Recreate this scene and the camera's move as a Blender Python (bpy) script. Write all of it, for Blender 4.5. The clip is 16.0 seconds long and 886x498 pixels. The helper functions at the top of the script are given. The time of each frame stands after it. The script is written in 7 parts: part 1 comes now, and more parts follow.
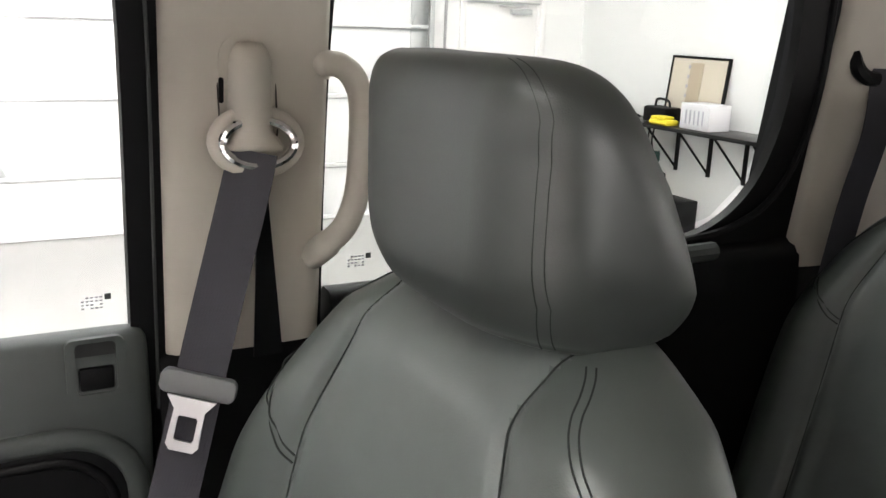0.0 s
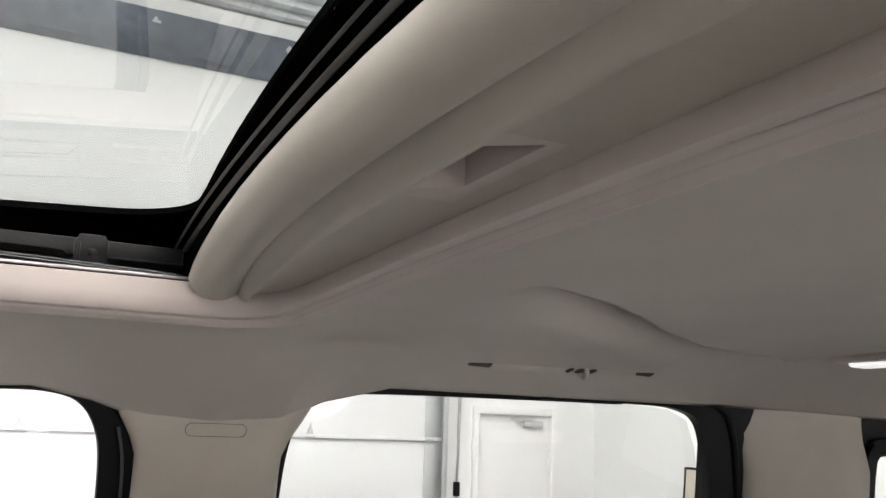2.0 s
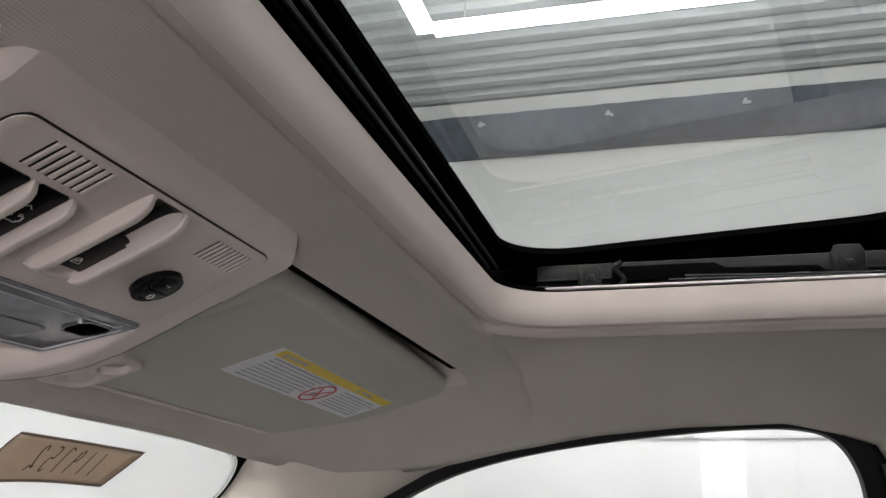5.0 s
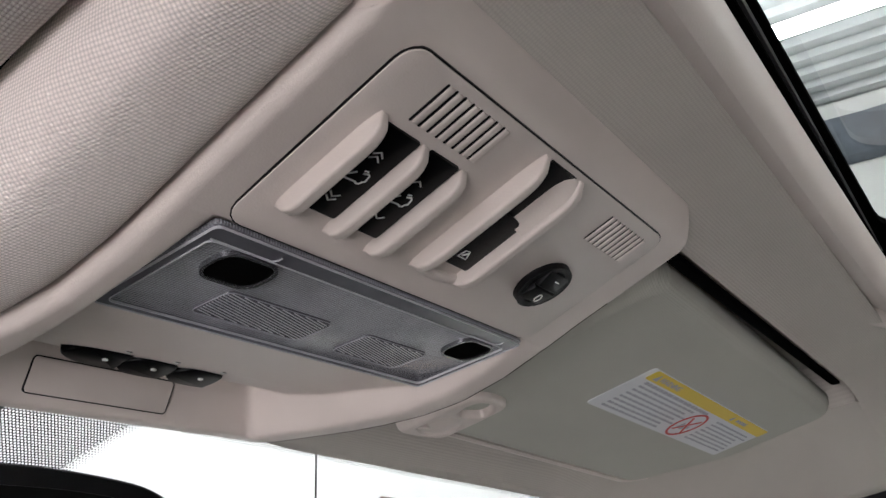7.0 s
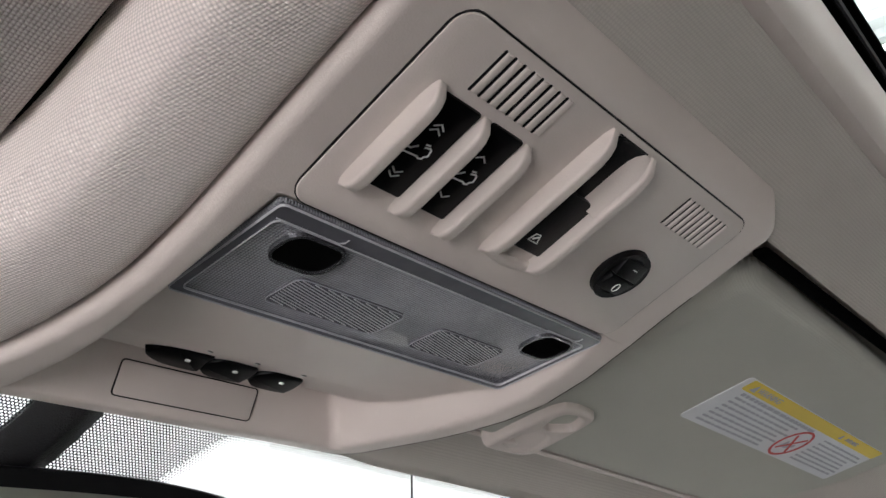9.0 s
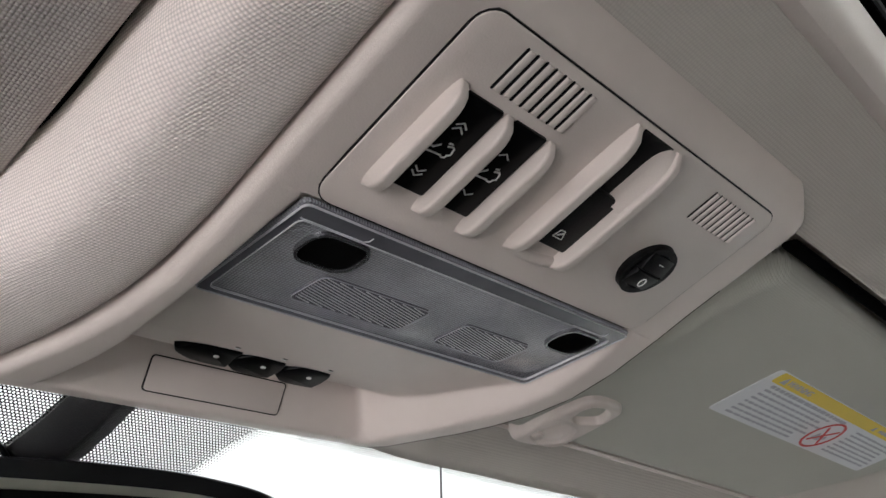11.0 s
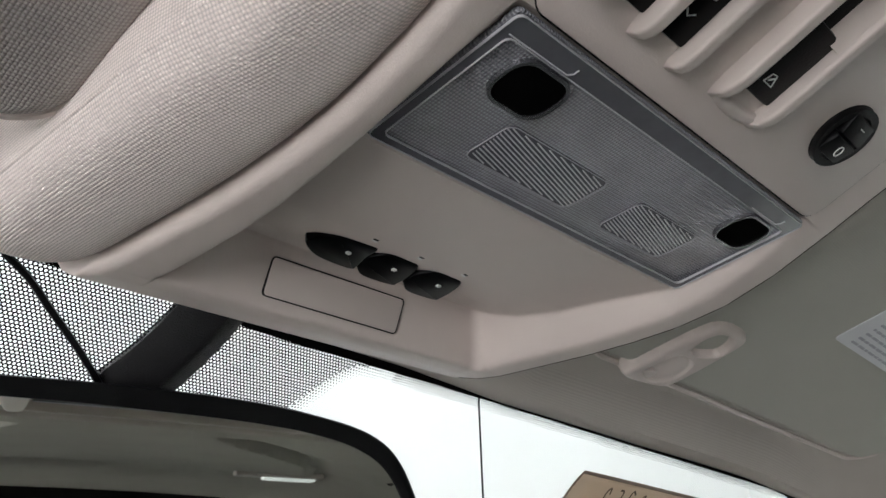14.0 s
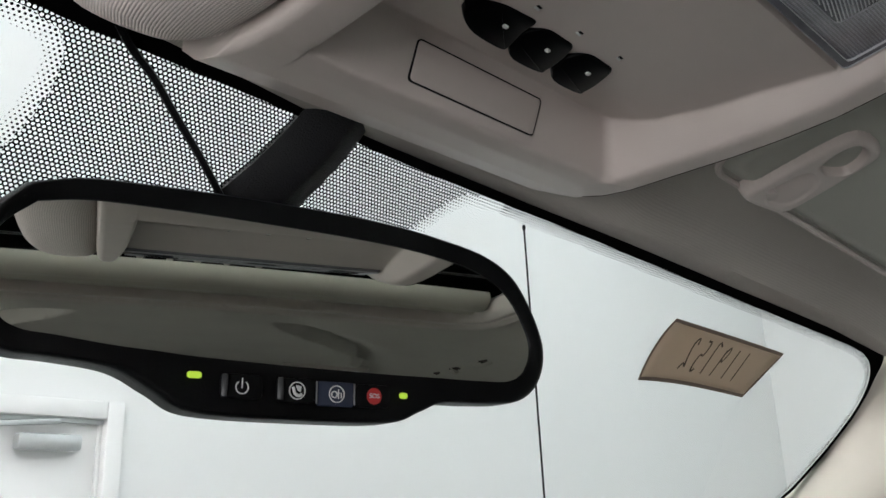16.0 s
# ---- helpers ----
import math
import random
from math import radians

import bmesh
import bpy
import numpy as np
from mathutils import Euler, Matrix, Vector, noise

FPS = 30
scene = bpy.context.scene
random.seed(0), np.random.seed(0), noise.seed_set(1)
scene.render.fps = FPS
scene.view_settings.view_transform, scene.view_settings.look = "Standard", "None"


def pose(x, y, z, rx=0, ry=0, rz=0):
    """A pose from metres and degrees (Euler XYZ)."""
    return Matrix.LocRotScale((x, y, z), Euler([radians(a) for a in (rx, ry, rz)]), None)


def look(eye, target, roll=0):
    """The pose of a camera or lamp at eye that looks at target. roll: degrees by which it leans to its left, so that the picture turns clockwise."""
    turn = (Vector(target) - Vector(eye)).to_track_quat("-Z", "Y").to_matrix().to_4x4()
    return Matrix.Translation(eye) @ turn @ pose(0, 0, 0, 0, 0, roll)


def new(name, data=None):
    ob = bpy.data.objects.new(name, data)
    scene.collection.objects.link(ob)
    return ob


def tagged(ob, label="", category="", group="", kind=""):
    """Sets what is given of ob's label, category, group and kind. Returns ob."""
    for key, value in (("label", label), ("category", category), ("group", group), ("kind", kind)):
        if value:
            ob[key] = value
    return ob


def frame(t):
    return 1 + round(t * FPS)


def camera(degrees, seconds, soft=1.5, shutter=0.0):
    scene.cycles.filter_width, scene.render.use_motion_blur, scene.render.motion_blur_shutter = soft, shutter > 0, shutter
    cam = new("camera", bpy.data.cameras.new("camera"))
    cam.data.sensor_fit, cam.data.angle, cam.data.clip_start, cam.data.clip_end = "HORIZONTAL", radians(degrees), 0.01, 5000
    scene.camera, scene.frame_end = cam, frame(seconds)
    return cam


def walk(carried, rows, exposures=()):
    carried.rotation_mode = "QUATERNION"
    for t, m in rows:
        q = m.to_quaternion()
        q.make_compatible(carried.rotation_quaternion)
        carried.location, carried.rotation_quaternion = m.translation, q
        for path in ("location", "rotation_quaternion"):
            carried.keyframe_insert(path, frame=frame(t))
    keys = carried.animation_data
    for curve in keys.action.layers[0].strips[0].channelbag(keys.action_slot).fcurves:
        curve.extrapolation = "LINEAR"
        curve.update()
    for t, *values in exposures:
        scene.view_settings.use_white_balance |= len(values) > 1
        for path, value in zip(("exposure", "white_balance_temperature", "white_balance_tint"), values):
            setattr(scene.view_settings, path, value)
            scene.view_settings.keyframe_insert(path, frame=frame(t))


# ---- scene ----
cam = camera(54.4, 16.0)
PATH = [
    (0, (-0.105, 0.101, 1.567), (1.601, -0.811, 1.061), 2.0),
    (0.5, (-0.171, 0.102, 1.607), (1.559, -0.859, 1.32), 2.1),
    (1, (-0.218, 0.088, 1.639), (1.525, -0.893, 1.62), 2.2),
    (1.5, (-0.271, 0.081, 1.647), (1.481, -0.865, 1.832), 1.9),
    (2, (-0.289, 0.084, 1.641), (1.476, -0.766, 2.047), 1.9),
    (2.5, (-0.26, 0.092, 1.628), (1.549, -0.627, 2.086), 2.4),
    (3, (-0.254, 0.11, 1.626), (1.607, -0.446, 2.104), 2.9),
    (3.5, (-0.255, 0.136, 1.622), (1.659, -0.177, 2.113), 2.6),
    (4, (-0.274, 0.159, 1.614), (1.657, 0.084, 2.129), 1.4),
    (4.5, (-0.274, 0.159, 1.595), (1.634, 0.395, 2.146), 1.5),
    (5, (-0.253, 0.177, 1.59), (1.603, 0.665, 2.154), 1.1),
    (5.2, (-0.245, 0.185, 1.584), (1.581, 0.761, 2.16), 1.0),
    (7.3, (-0.205, 0.254, 1.577), (1.336, 1.303, 2.301), -2.2),
    (7.5, (-0.203, 0.256, 1.572), (1.328, 1.309, 2.314), -2.4),
    (8, (-0.199, 0.258, 1.567), (1.278, 1.361, 2.342), -2.0),
    (8.5, (-0.196, 0.255, 1.565), (1.229, 1.405, 2.37), -1.3),
    (9, (-0.196, 0.249, 1.564), (1.204, 1.425, 2.374), -1.0),
    (9.2, (-0.197, 0.248, 1.565), (1.195, 1.434, 2.373), -0.9),
    (11.5, (-0.196, 0.247, 1.567), (1.168, 1.483, 2.35), -0.6),
    (12, (-0.198, 0.244, 1.569), (1.166, 1.482, 2.349), -0.6),
    (12.5, (-0.2, 0.245, 1.568), (1.161, 1.478, 2.359), -0.8),
    (13, (-0.204, 0.246, 1.567), (1.154, 1.475, 2.37), -0.8),
    (13.5, (-0.199, 0.26, 1.559), (1.158, 1.494, 2.355), -0.3),
    (14, (-0.198, 0.314, 1.542), (1.158, 1.551, 2.338), -1.2),
    (14.5, (-0.195, 0.351, 1.525), (1.162, 1.587, 2.32), -1.4),
    (15, (-0.201, 0.375, 1.51), (1.177, 1.613, 2.264), -1.7),
    (15.5, (-0.202, 0.381, 1.511), (1.188, 1.655, 2.177), -2.1),
    (16, (-0.208, 0.369, 1.51), (1.168, 1.687, 2.117), -2.1),
]
# seconds, stops, kelvin, tint
LIGHT = [(0.0, 1.55, 6550, 13), (0.5, 1.0, 6550, 14), (1.0, 0.8, 6550, 15), (1.5, 1.0, 6500, 15), (2.5, 1.24, 6500, 14), (3.5, 0.62, 6400, 14), (4.0, 0.54, 6400, 14), (5.0, 0.57, 6400, 13), (6.3, 0.9, 6300, 12), (7.3, 1.02, 6250, 11),
         (12.0, 1.04, 6250, 9), (13.3, 1.06, 6250, 9), (14.0, 0.84, 6200, 7), (14.5, 0.66, 6200, 5), (15.0, 0.40, 6150, 4), (16.0, 0.33, 6150, 6)]
walk(cam, [(t, look(eye, target, roll)) for t, eye, target, roll in PATH], LIGHT)

# ---- world, light, exposure ----
world = bpy.data.worlds.new("world")
scene.world = world
world.use_nodes = True
world.node_tree.nodes["Background"].inputs[0].default_value = (0.75, 0.8, 0.85, 1)
world.node_tree.nodes["Background"].inputs[1].default_value = 0.05
LED = 13.0

# area lamp added for daylight inferred beside the driver, in an unseen open roller door
day = bpy.data.lights.new("daylight", "AREA")
day.shape, day.size, day.size_y, day.energy, day.color = "RECTANGLE", 3.0, 1.7, 74.0, (1.0, 0.95, 0.94)
day_ob = new("daylight", day)
day_ob.matrix_world = pose(-4.18, -1.50, 0.65, 90, 0, -90)


# ---- materials ----
def mat(name, base, rough=0.5, metal=0.0, vary=0.08, scale=30.0, bump=0.0, bscale=400.0, weave=0.0, pitch=0.0011,
        coat=0.0, stain=0.06, cells=False, emit=0.0, contrast=0.35, spec=0.5, flat=False, cloth=False):
    m = bpy.data.materials.new(name)
    m.use_nodes = True
    nt = m.node_tree
    n, l = nt.nodes, nt.links
    b = n["Principled BSDF"]
    tc = n.new("ShaderNodeTexCoord")
    nz = n.new("ShaderNodeTexNoise")
    nz.inputs["Scale"].default_value, nz.inputs["Detail"].default_value = scale, 6
    l.new(tc.outputs["Object"], nz.inputs["Vector"])
    big = n.new("ShaderNodeTexNoise")
    big.inputs["Scale"].default_value, big.inputs["Detail"].default_value = scale / 9, 3
    l.new(tc.outputs["Object"], big.inputs["Vector"])
    mix = n.new("ShaderNodeMix")
    mix.data_type = "RGBA"
    mix.inputs[6].default_value = (*[c * (1 - vary) for c in base], 1)
    mix.inputs[7].default_value = (*[min(1, c * (1 + vary)) for c in base], 1)
    l.new(nz.outputs[0], mix.inputs[0])
    mul = n.new("ShaderNodeMix")
    mul.data_type, mul.blend_type = "RGBA", "MULTIPLY"
    mul.inputs[0].default_value = 1
    ramp = n.new("ShaderNodeMapRange")
    ramp.inputs[1].default_value, ramp.inputs[2].default_value = 0.3, 0.7
    ramp.inputs[3].default_value, ramp.inputs[4].default_value = 1 - stain, 1.0
    l.new(big.outputs[0], ramp.inputs[0])
    l.new(mix.outputs[2], mul.inputs[6])
    l.new(ramp.outputs[0], mul.inputs[7])
    l.new(mul.outputs[2], b.inputs["Base Color"])
    rr = n.new("ShaderNodeMapRange")
    rr.inputs[3].default_value, rr.inputs[4].default_value = rough * 0.88, min(1, rough * 1.12)
    l.new(nz.outputs[0], rr.inputs[0])
    l.new(rr.outputs[0], b.inputs["Roughness"])
    b.inputs["Metallic"].default_value = metal
    b.inputs["Specular IOR Level"].default_value = spec
    b.inputs["Coat Weight"].default_value = coat
    if emit:
        b.inputs["Emission Color"].default_value = (*base, 1)
        b.inputs["Emission Strength"].default_value = emit
    height = None
    if weave:
        vo = n.new("ShaderNodeTexVoronoi")
        vo.inputs["Scale"].default_value, vo.inputs["Randomness"].default_value = 1 / pitch, 0.12
        if cloth:
            l.new(n.new("ShaderNodeUVMap").outputs[0], vo.inputs["Vector"])
        elif flat:
            proj = n.new("ShaderNodeVectorMath")
            proj.operation = "MULTIPLY"
            proj.inputs[1].default_value = (1, 1, 0)
            l.new(tc.outputs["Object"], proj.inputs[0])
            l.new(proj.outputs[0], vo.inputs["Vector"])
        else:
            l.new(tc.outputs["Object"], vo.inputs["Vector"])
        inv = n.new("ShaderNodeMapRange")
        inv.inputs[1].default_value, inv.inputs[2].default_value, inv.inputs[3].default_value, inv.inputs[4].default_value = 0.1, 0.75, 1.0, 0.0
        l.new(vo.outputs["Distance"], inv.inputs[0])
        height, strength, dist = inv.outputs[0], weave, 0.0007
        tint = n.new("ShaderNodeMix")
        tint.data_type, tint.blend_type = "RGBA", "MULTIPLY"
        tint.inputs[0].default_value = contrast
        l.new(mul.outputs[2], tint.inputs[6])
        lift = n.new("ShaderNodeMapRange")
        lift.inputs[3].default_value, lift.inputs[4].default_value = 0.5, 1.2
        l.new(inv.outputs[0], lift.inputs[0])
        l.new(lift.outputs[0], tint.inputs[7])
        l.new(tint.outputs[2], b.inputs["Base Color"])
    elif bump:
        if cells:
            bn = n.new("ShaderNodeTexVoronoi")
            bn.inputs["Scale"].default_value = bscale
        else:
            bn = n.new("ShaderNodeTexNoise")
            bn.inputs["Scale"].default_value, bn.inputs["Detail"].default_value = bscale, 4
        l.new(tc.outputs["Object"], bn.inputs["Vector"])
        height, strength, dist = bn.outputs[0], bump, 0.0008
    if height is not None:
        bp = n.new("ShaderNodeBump")
        bp.inputs["Strength"].default_value, bp.inputs["Distance"].default_value = strength, dist
        l.new(height, bp.inputs["Height"])
        l.new(bp.outputs[0], b.inputs["Normal"])
    return m


def glass(name, tint, gloss=1.0, low=0.06, high=0.75):
    """A thin pane: what is behind it, tinted, with the mirror image that the angle gives."""
    m = bpy.data.materials.new(name)
    m.use_nodes = True
    n, l = m.node_tree.nodes, m.node_tree.links
    out = n["Material Output"]
    n.remove(n["Principled BSDF"])
    tr, gl, mx, lw, pw, mr = (n.new("ShaderNode" + k) for k in ("BsdfTransparent", "BsdfGlossy", "MixShader", "LayerWeight", "Math", "MapRange"))
    tr.inputs[0].default_value = (*tint, 1)
    gl.inputs["Roughness"].default_value = 0.01
    gl.inputs[0].default_value = (gloss, gloss, gloss, 1)
    pw.operation = "POWER"
    pw.inputs[1].default_value = 4.5
    mr.inputs[3].default_value, mr.inputs[4].default_value = low, high
    l.new(lw.outputs["Facing"], pw.inputs[0])
    l.new(pw.outputs[0], mr.inputs[0])
    l.new(mr.outputs[0], mx.inputs[0])
    l.new(tr.outputs[0], mx.inputs[1])
    l.new(gl.outputs[0], mx.inputs[2])
    l.new(mx.outputs[0], out.inputs[0])
    return m


def frit_dots(name, pitch, hole, dot=0.30):
    """Black ceramic print: a hexagonal grid of round clear holes where the sheet's Fade is nought, then single dots that shrink with it."""
    m = bpy.data.materials.new(name)
    m.use_nodes = True
    n, l = m.node_tree.nodes, m.node_tree.links
    b = n["Principled BSDF"]
    b.inputs["Base Color"].default_value = (0.003, 0.003, 0.003, 1)
    b.inputs["Roughness"].default_value = 0.6
    b.inputs["Specular IOR Level"].default_value = 0.0
    uv, fade = n.new("ShaderNodeUVMap"), n.new("ShaderNodeUVMap")
    uv.uv_map, fade.uv_map = "UVMap", "Fade"
    fsep = n.new("ShaderNodeSeparateXYZ")
    l.new(fade.outputs[0], fsep.inputs[0])
    sep = n.new("ShaderNodeSeparateXYZ")
    l.new(uv.outputs[0], sep.inputs[0])

    def op(kind, a, c=0.0):
        o = n.new("ShaderNodeMath")
        o.operation = kind
        for i, v in enumerate((a, c)):
            if isinstance(v, (int, float)):
                o.inputs[i].default_value = v
            else:
                l.new(v, o.inputs[i])
        return o.outputs[0]

    def cell(ox, oy):
        w, h = pitch, pitch * 1.732
        fx = op("SUBTRACT", op("FRACT", op("ADD", op("DIVIDE", sep.outputs[0], w), 100 + ox)), 0.5)
        fy = op("SUBTRACT", op("FRACT", op("ADD", op("DIVIDE", sep.outputs[1], h), 100 + oy)), 0.5)
        fx, fy = op("MULTIPLY", fx, w), op("MULTIPLY", fy, h)
        return op("SQRT", op("ADD", op("MULTIPLY", fx, fx), op("MULTIPLY", fy, fy)))

    d = op("MINIMUM", cell(0, 0), cell(0.5, 0.5))
    fringe = op("GREATER_THAN", fsep.outputs[0], 0.02)
    island = op("GREATER_THAN", d, op("MULTIPLY", op("MULTIPLY", op("SUBTRACT", 1.0, op("MULTIPLY", fsep.outputs[0], 0.6)), op("LESS_THAN", fsep.outputs[0], 0.96)), pitch * dot))
    clear = op("ADD", op("MULTIPLY", op("LESS_THAN", d, hole), op("SUBTRACT", 1.0, fringe)), op("MULTIPLY", island, fringe))
    tr, mx = n.new("ShaderNodeBsdfTransparent"), n.new("ShaderNodeMixShader")
    l.new(clear, mx.inputs[0])
    l.new(b.outputs[0], mx.inputs[1])
    l.new(tr.outputs[0], mx.inputs[2])
    l.new(mx.outputs[0], n["Material Output"].inputs[0])
    return m


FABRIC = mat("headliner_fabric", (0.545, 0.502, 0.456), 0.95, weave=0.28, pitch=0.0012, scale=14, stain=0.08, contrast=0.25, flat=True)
# headliner cloth again, its base raised to carry the light on the roll
FABRIC_LIT = mat("lit_headliner_fabric", (0.88, 0.785, 0.74), 0.95, weave=0.45, pitch=0.00105, scale=14, stain=0.05, contrast=0.75, cloth=True)
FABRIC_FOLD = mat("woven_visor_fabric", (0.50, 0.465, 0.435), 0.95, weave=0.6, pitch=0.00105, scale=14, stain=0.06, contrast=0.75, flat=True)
FABRIC_VISOR = mat("visor_fabric", (0.495, 0.485, 0.432), 0.95, weave=0.15, pitch=0.0011, scale=12, stain=0.10, contrast=0.08, flat=True)
BEIGE = mat("beige_plastic", (0.62, 0.545, 0.505), 0.42, bump=0.12, bscale=1800, scale=25, stain=0.05)
BEIGE_TRIM = mat("pillar_trim", (0.56, 0.52, 0.45), 0.55, bump=0.2, bscale=1400, scale=20, stain=0.08)
BEIGE_LIGHT = mat("sunroof_trim", (0.56, 0.495, 0.46), 0.6, bump=0.1, bscale=900, scale=15)
SHADE_BEIGE = mat("sunshade_beige", (0.496, 0.455, 0.398), 0.6, bump=0.1, bscale=900, scale=15)
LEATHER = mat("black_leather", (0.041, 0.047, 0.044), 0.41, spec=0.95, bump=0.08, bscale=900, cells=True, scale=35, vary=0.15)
# insert raised for windscreen light, bolster kept lower partly for shade
LEATHER_MID = mat("part_lit_leather_insert", (0.128, 0.143, 0.138), 0.40, spec=1.0, bump=0.08, bscale=800, cells=True, scale=35, vary=0.15)
BOLSTER = mat("part_shaded_leather_bolster", (0.076, 0.088, 0.081), 0.38, spec=0.9, bump=0.08, bscale=800, cells=True, scale=35, vary=0.15)
THREAD = mat("stitching", (0.032, 0.037, 0.034), 0.7, spec=0.2)
BLACK = mat("black_plastic", (0.004, 0.004, 0.0045), 0.42, bump=0.1, bscale=1500, spec=0.16)
# black for painted shade in gaps and openings, and for the matt lift arm
VOID = mat("shade_and_matt_black", (0.004, 0.004, 0.004), 0.9, spec=0.0)
GRAIN = mat("grained_black_plastic", (0.010, 0.010, 0.011), 0.45, bump=0.7, bscale=1300, spec=0.3)
CASE = mat("satin_black_mirror_case", (0.0025, 0.0025, 0.0028), 0.40, bump=0.25, bscale=1500, spec=0.20)
GLOSSBLACK = mat("satin_black", (0.0025, 0.0025, 0.003), 0.30, spec=0.07)
MATTEBLACK = mat("matt_black_metal", (0.003, 0.003, 0.003), 0.7, spec=0.0)
RUBBER = mat("rubber_seal", (0.010, 0.010, 0.011), 0.55, bump=0.15, bscale=500, spec=0.12)
DARK = mat("dark_carpet", (0.02, 0.02, 0.02), 0.9, bump=0.4, bscale=600)
DOORGREY = mat("dark_green_grey_door_plastic", (0.058, 0.066, 0.063), 0.5, bump=0.3, bscale=900)
WEB = mat("seat_belt_webbing", (0.031, 0.029, 0.038), 0.6, weave=0.3, pitch=0.0011, contrast=0.15)
BEVEL_LIT = mat("lit_bevel_grey", (0.03, 0.032, 0.033), 0.4)
BELTGREY = mat("grey_belt_plastic", (0.19, 0.19, 0.195), 0.4)
CHROME = mat("chrome", (0.82, 0.82, 0.82), 0.1, metal=1.0)
STEEL = mat("brushed_steel", (0.55, 0.55, 0.56), 0.3, metal=1.0)
ALU = mat("aluminium_rail", (0.50, 0.46, 0.46), 0.45, metal=0.9)
DARKMETAL = mat("dark_mechanism_metal", (0.009, 0.009, 0.0095), 0.34, metal=0.0, spec=0.25)
# greyer than the other rubber so that its colour paints a sheen
LIP = mat("painted_sheen_lip", (0.045, 0.045, 0.047), 0.35, spec=0.4)
SEAL = mat("glossy_rubber_lip", (0.012, 0.012, 0.013), 0.22, spec=0.5)
MIRROR = mat("mirror_glass", (0.70, 0.73, 0.69), 0.012, metal=1.0, vary=0.0, stain=0.0)
ICON = mat("white_print", (0.75, 0.75, 0.73), 0.6)
RED = mat("red_print", (0.55, 0.03, 0.03), 0.5)
NAVY = mat("navy_button", (0.03, 0.038, 0.07), 0.35)
GREENLED = mat("green_led", (0.50, 0.72, 0.06), 0.4, emit=0.42)
# brown that paints shade in pockets and grooves; also the airbag mark
DIM = mat("brown_shade_and_mark", (0.07, 0.060, 0.056), 0.8, spec=0.1)
LABELWHITE = mat("label_white", (0.72, 0.72, 0.74), 0.6)
LABELYELLOW = mat("label_yellow", (0.75, 0.55, 0.05), 0.6)
LABELGREY = mat("label_print", (0.40, 0.40, 0.44), 0.6)
KRAFT = mat("kraft_paper", (0.56, 0.475, 0.385), 0.85, bump=0.3, bscale=300, scale=60)
see = KRAFT.node_tree.nodes.new("ShaderNodeBsdfTranslucent")
see.inputs[0].default_value = (0.60, 0.51, 0.41, 1)
both = KRAFT.node_tree.nodes.new("ShaderNodeMixShader")
both.inputs[0].default_value = 0.45
KRAFT.node_tree.links.new(KRAFT.node_tree.nodes["Principled BSDF"].outputs[0], both.inputs[1])
KRAFT.node_tree.links.new(see.outputs[0], both.inputs[2])
KRAFT.node_tree.links.new(both.outputs[0], KRAFT.node_tree.nodes["Material Output"].inputs[0])
PENCIL = mat("marker_ink", (0.10, 0.08, 0.065), 0.8)
HEM = mat("darker_paper_edge", (0.26, 0.20, 0.16), 0.85)
WARMWALL = mat("pink_bounce_wall_paint", (0.84, 0.79, 0.78), 0.65, scale=1.2, vary=0.02, stain=0.05, bump=0.1, bscale=60)
WALL = mat("white_wall_paint", (0.80, 0.81, 0.80), 0.65, scale=1.2, vary=0.02, stain=0.05, bump=0.1, bscale=60)
DOORPAINT = mat("white_steel_paint", (0.80, 0.80, 0.79), 0.4, scale=2, vary=0.02, stain=0.04)
PANELPAINT = mat("garage_door_paint", (0.80, 0.81, 0.81), 0.45, scale=1.5, vary=0.03, stain=0.06)
GALV = mat("galvanised_steel", (0.55, 0.57, 0.57), 0.4, metal=0.7, scale=40, vary=0.15)
CONCRETE = mat("concrete_floor", (0.46, 0.455, 0.435), 0.35, scale=3, vary=0.12, stain=0.25, bump=0.15, bscale=40)
DECK = mat("painted_roof_deck", (0.62, 0.65, 0.66), 0.5, scale=2, vary=0.05, stain=0.12)
INSUL = mat("blue_grey_insulation", (0.17, 0.195, 0.235), 0.7, scale=9, vary=0.5, stain=0.5, bump=0.8, bscale=25)
LEDMAT = mat("led_tube", (1.0, 1.0, 0.98), 0.5, vary=0.0, stain=0.0, emit=LED)
# over twice the emission, for a loop added out of view
LED_ADDED = mat("added_led_tube", (1.0, 0.95, 0.93), 0.5, vary=0.0, stain=0.0, emit=LED * 2.2)
# stain and vary mottle the lens in place of shine and inner reflections
LENSFACE = mat("ribbed_lamp_lens", (0.44, 0.44, 0.485), 0.14, weave=0.9, pitch=0.0010, flat=True, scale=90, vary=0.30, stain=0.55, contrast=1.0, spec=0.8, coat=0.7)
LENSBLOCK = mat("prism_lamp_lens", (0.56, 0.555, 0.59), 0.13, scale=120, vary=0.25, stain=0.2)
PANE = glass("window_glass", (0.97, 0.98, 0.975), 1.0, 0.03, 0.7)
SCREEN = glass("laminated_windscreen_glass", (0.97, 0.98, 0.98), 1.0, 0.012, 0.45)
ROOFGLASS = glass("tinted_roof_glass", (0.58, 0.605, 0.585), 1.0, 0.05, 0.8)
REARPANE = glass("tinted_rear_window_glass", (0.72, 0.74, 0.72), 1.0, 0.03, 0.7)
FRIT = frit_dots("windscreen_dot_print", 0.0018, 0.00062)
FRIT_THIN = frit_dots("windscreen_dot_fringe", 0.0015, 0.0005, 0.42)
BLACKFRIT = mat("windscreen_black_band", (0.004, 0.004, 0.004), 0.5, spec=0.0)
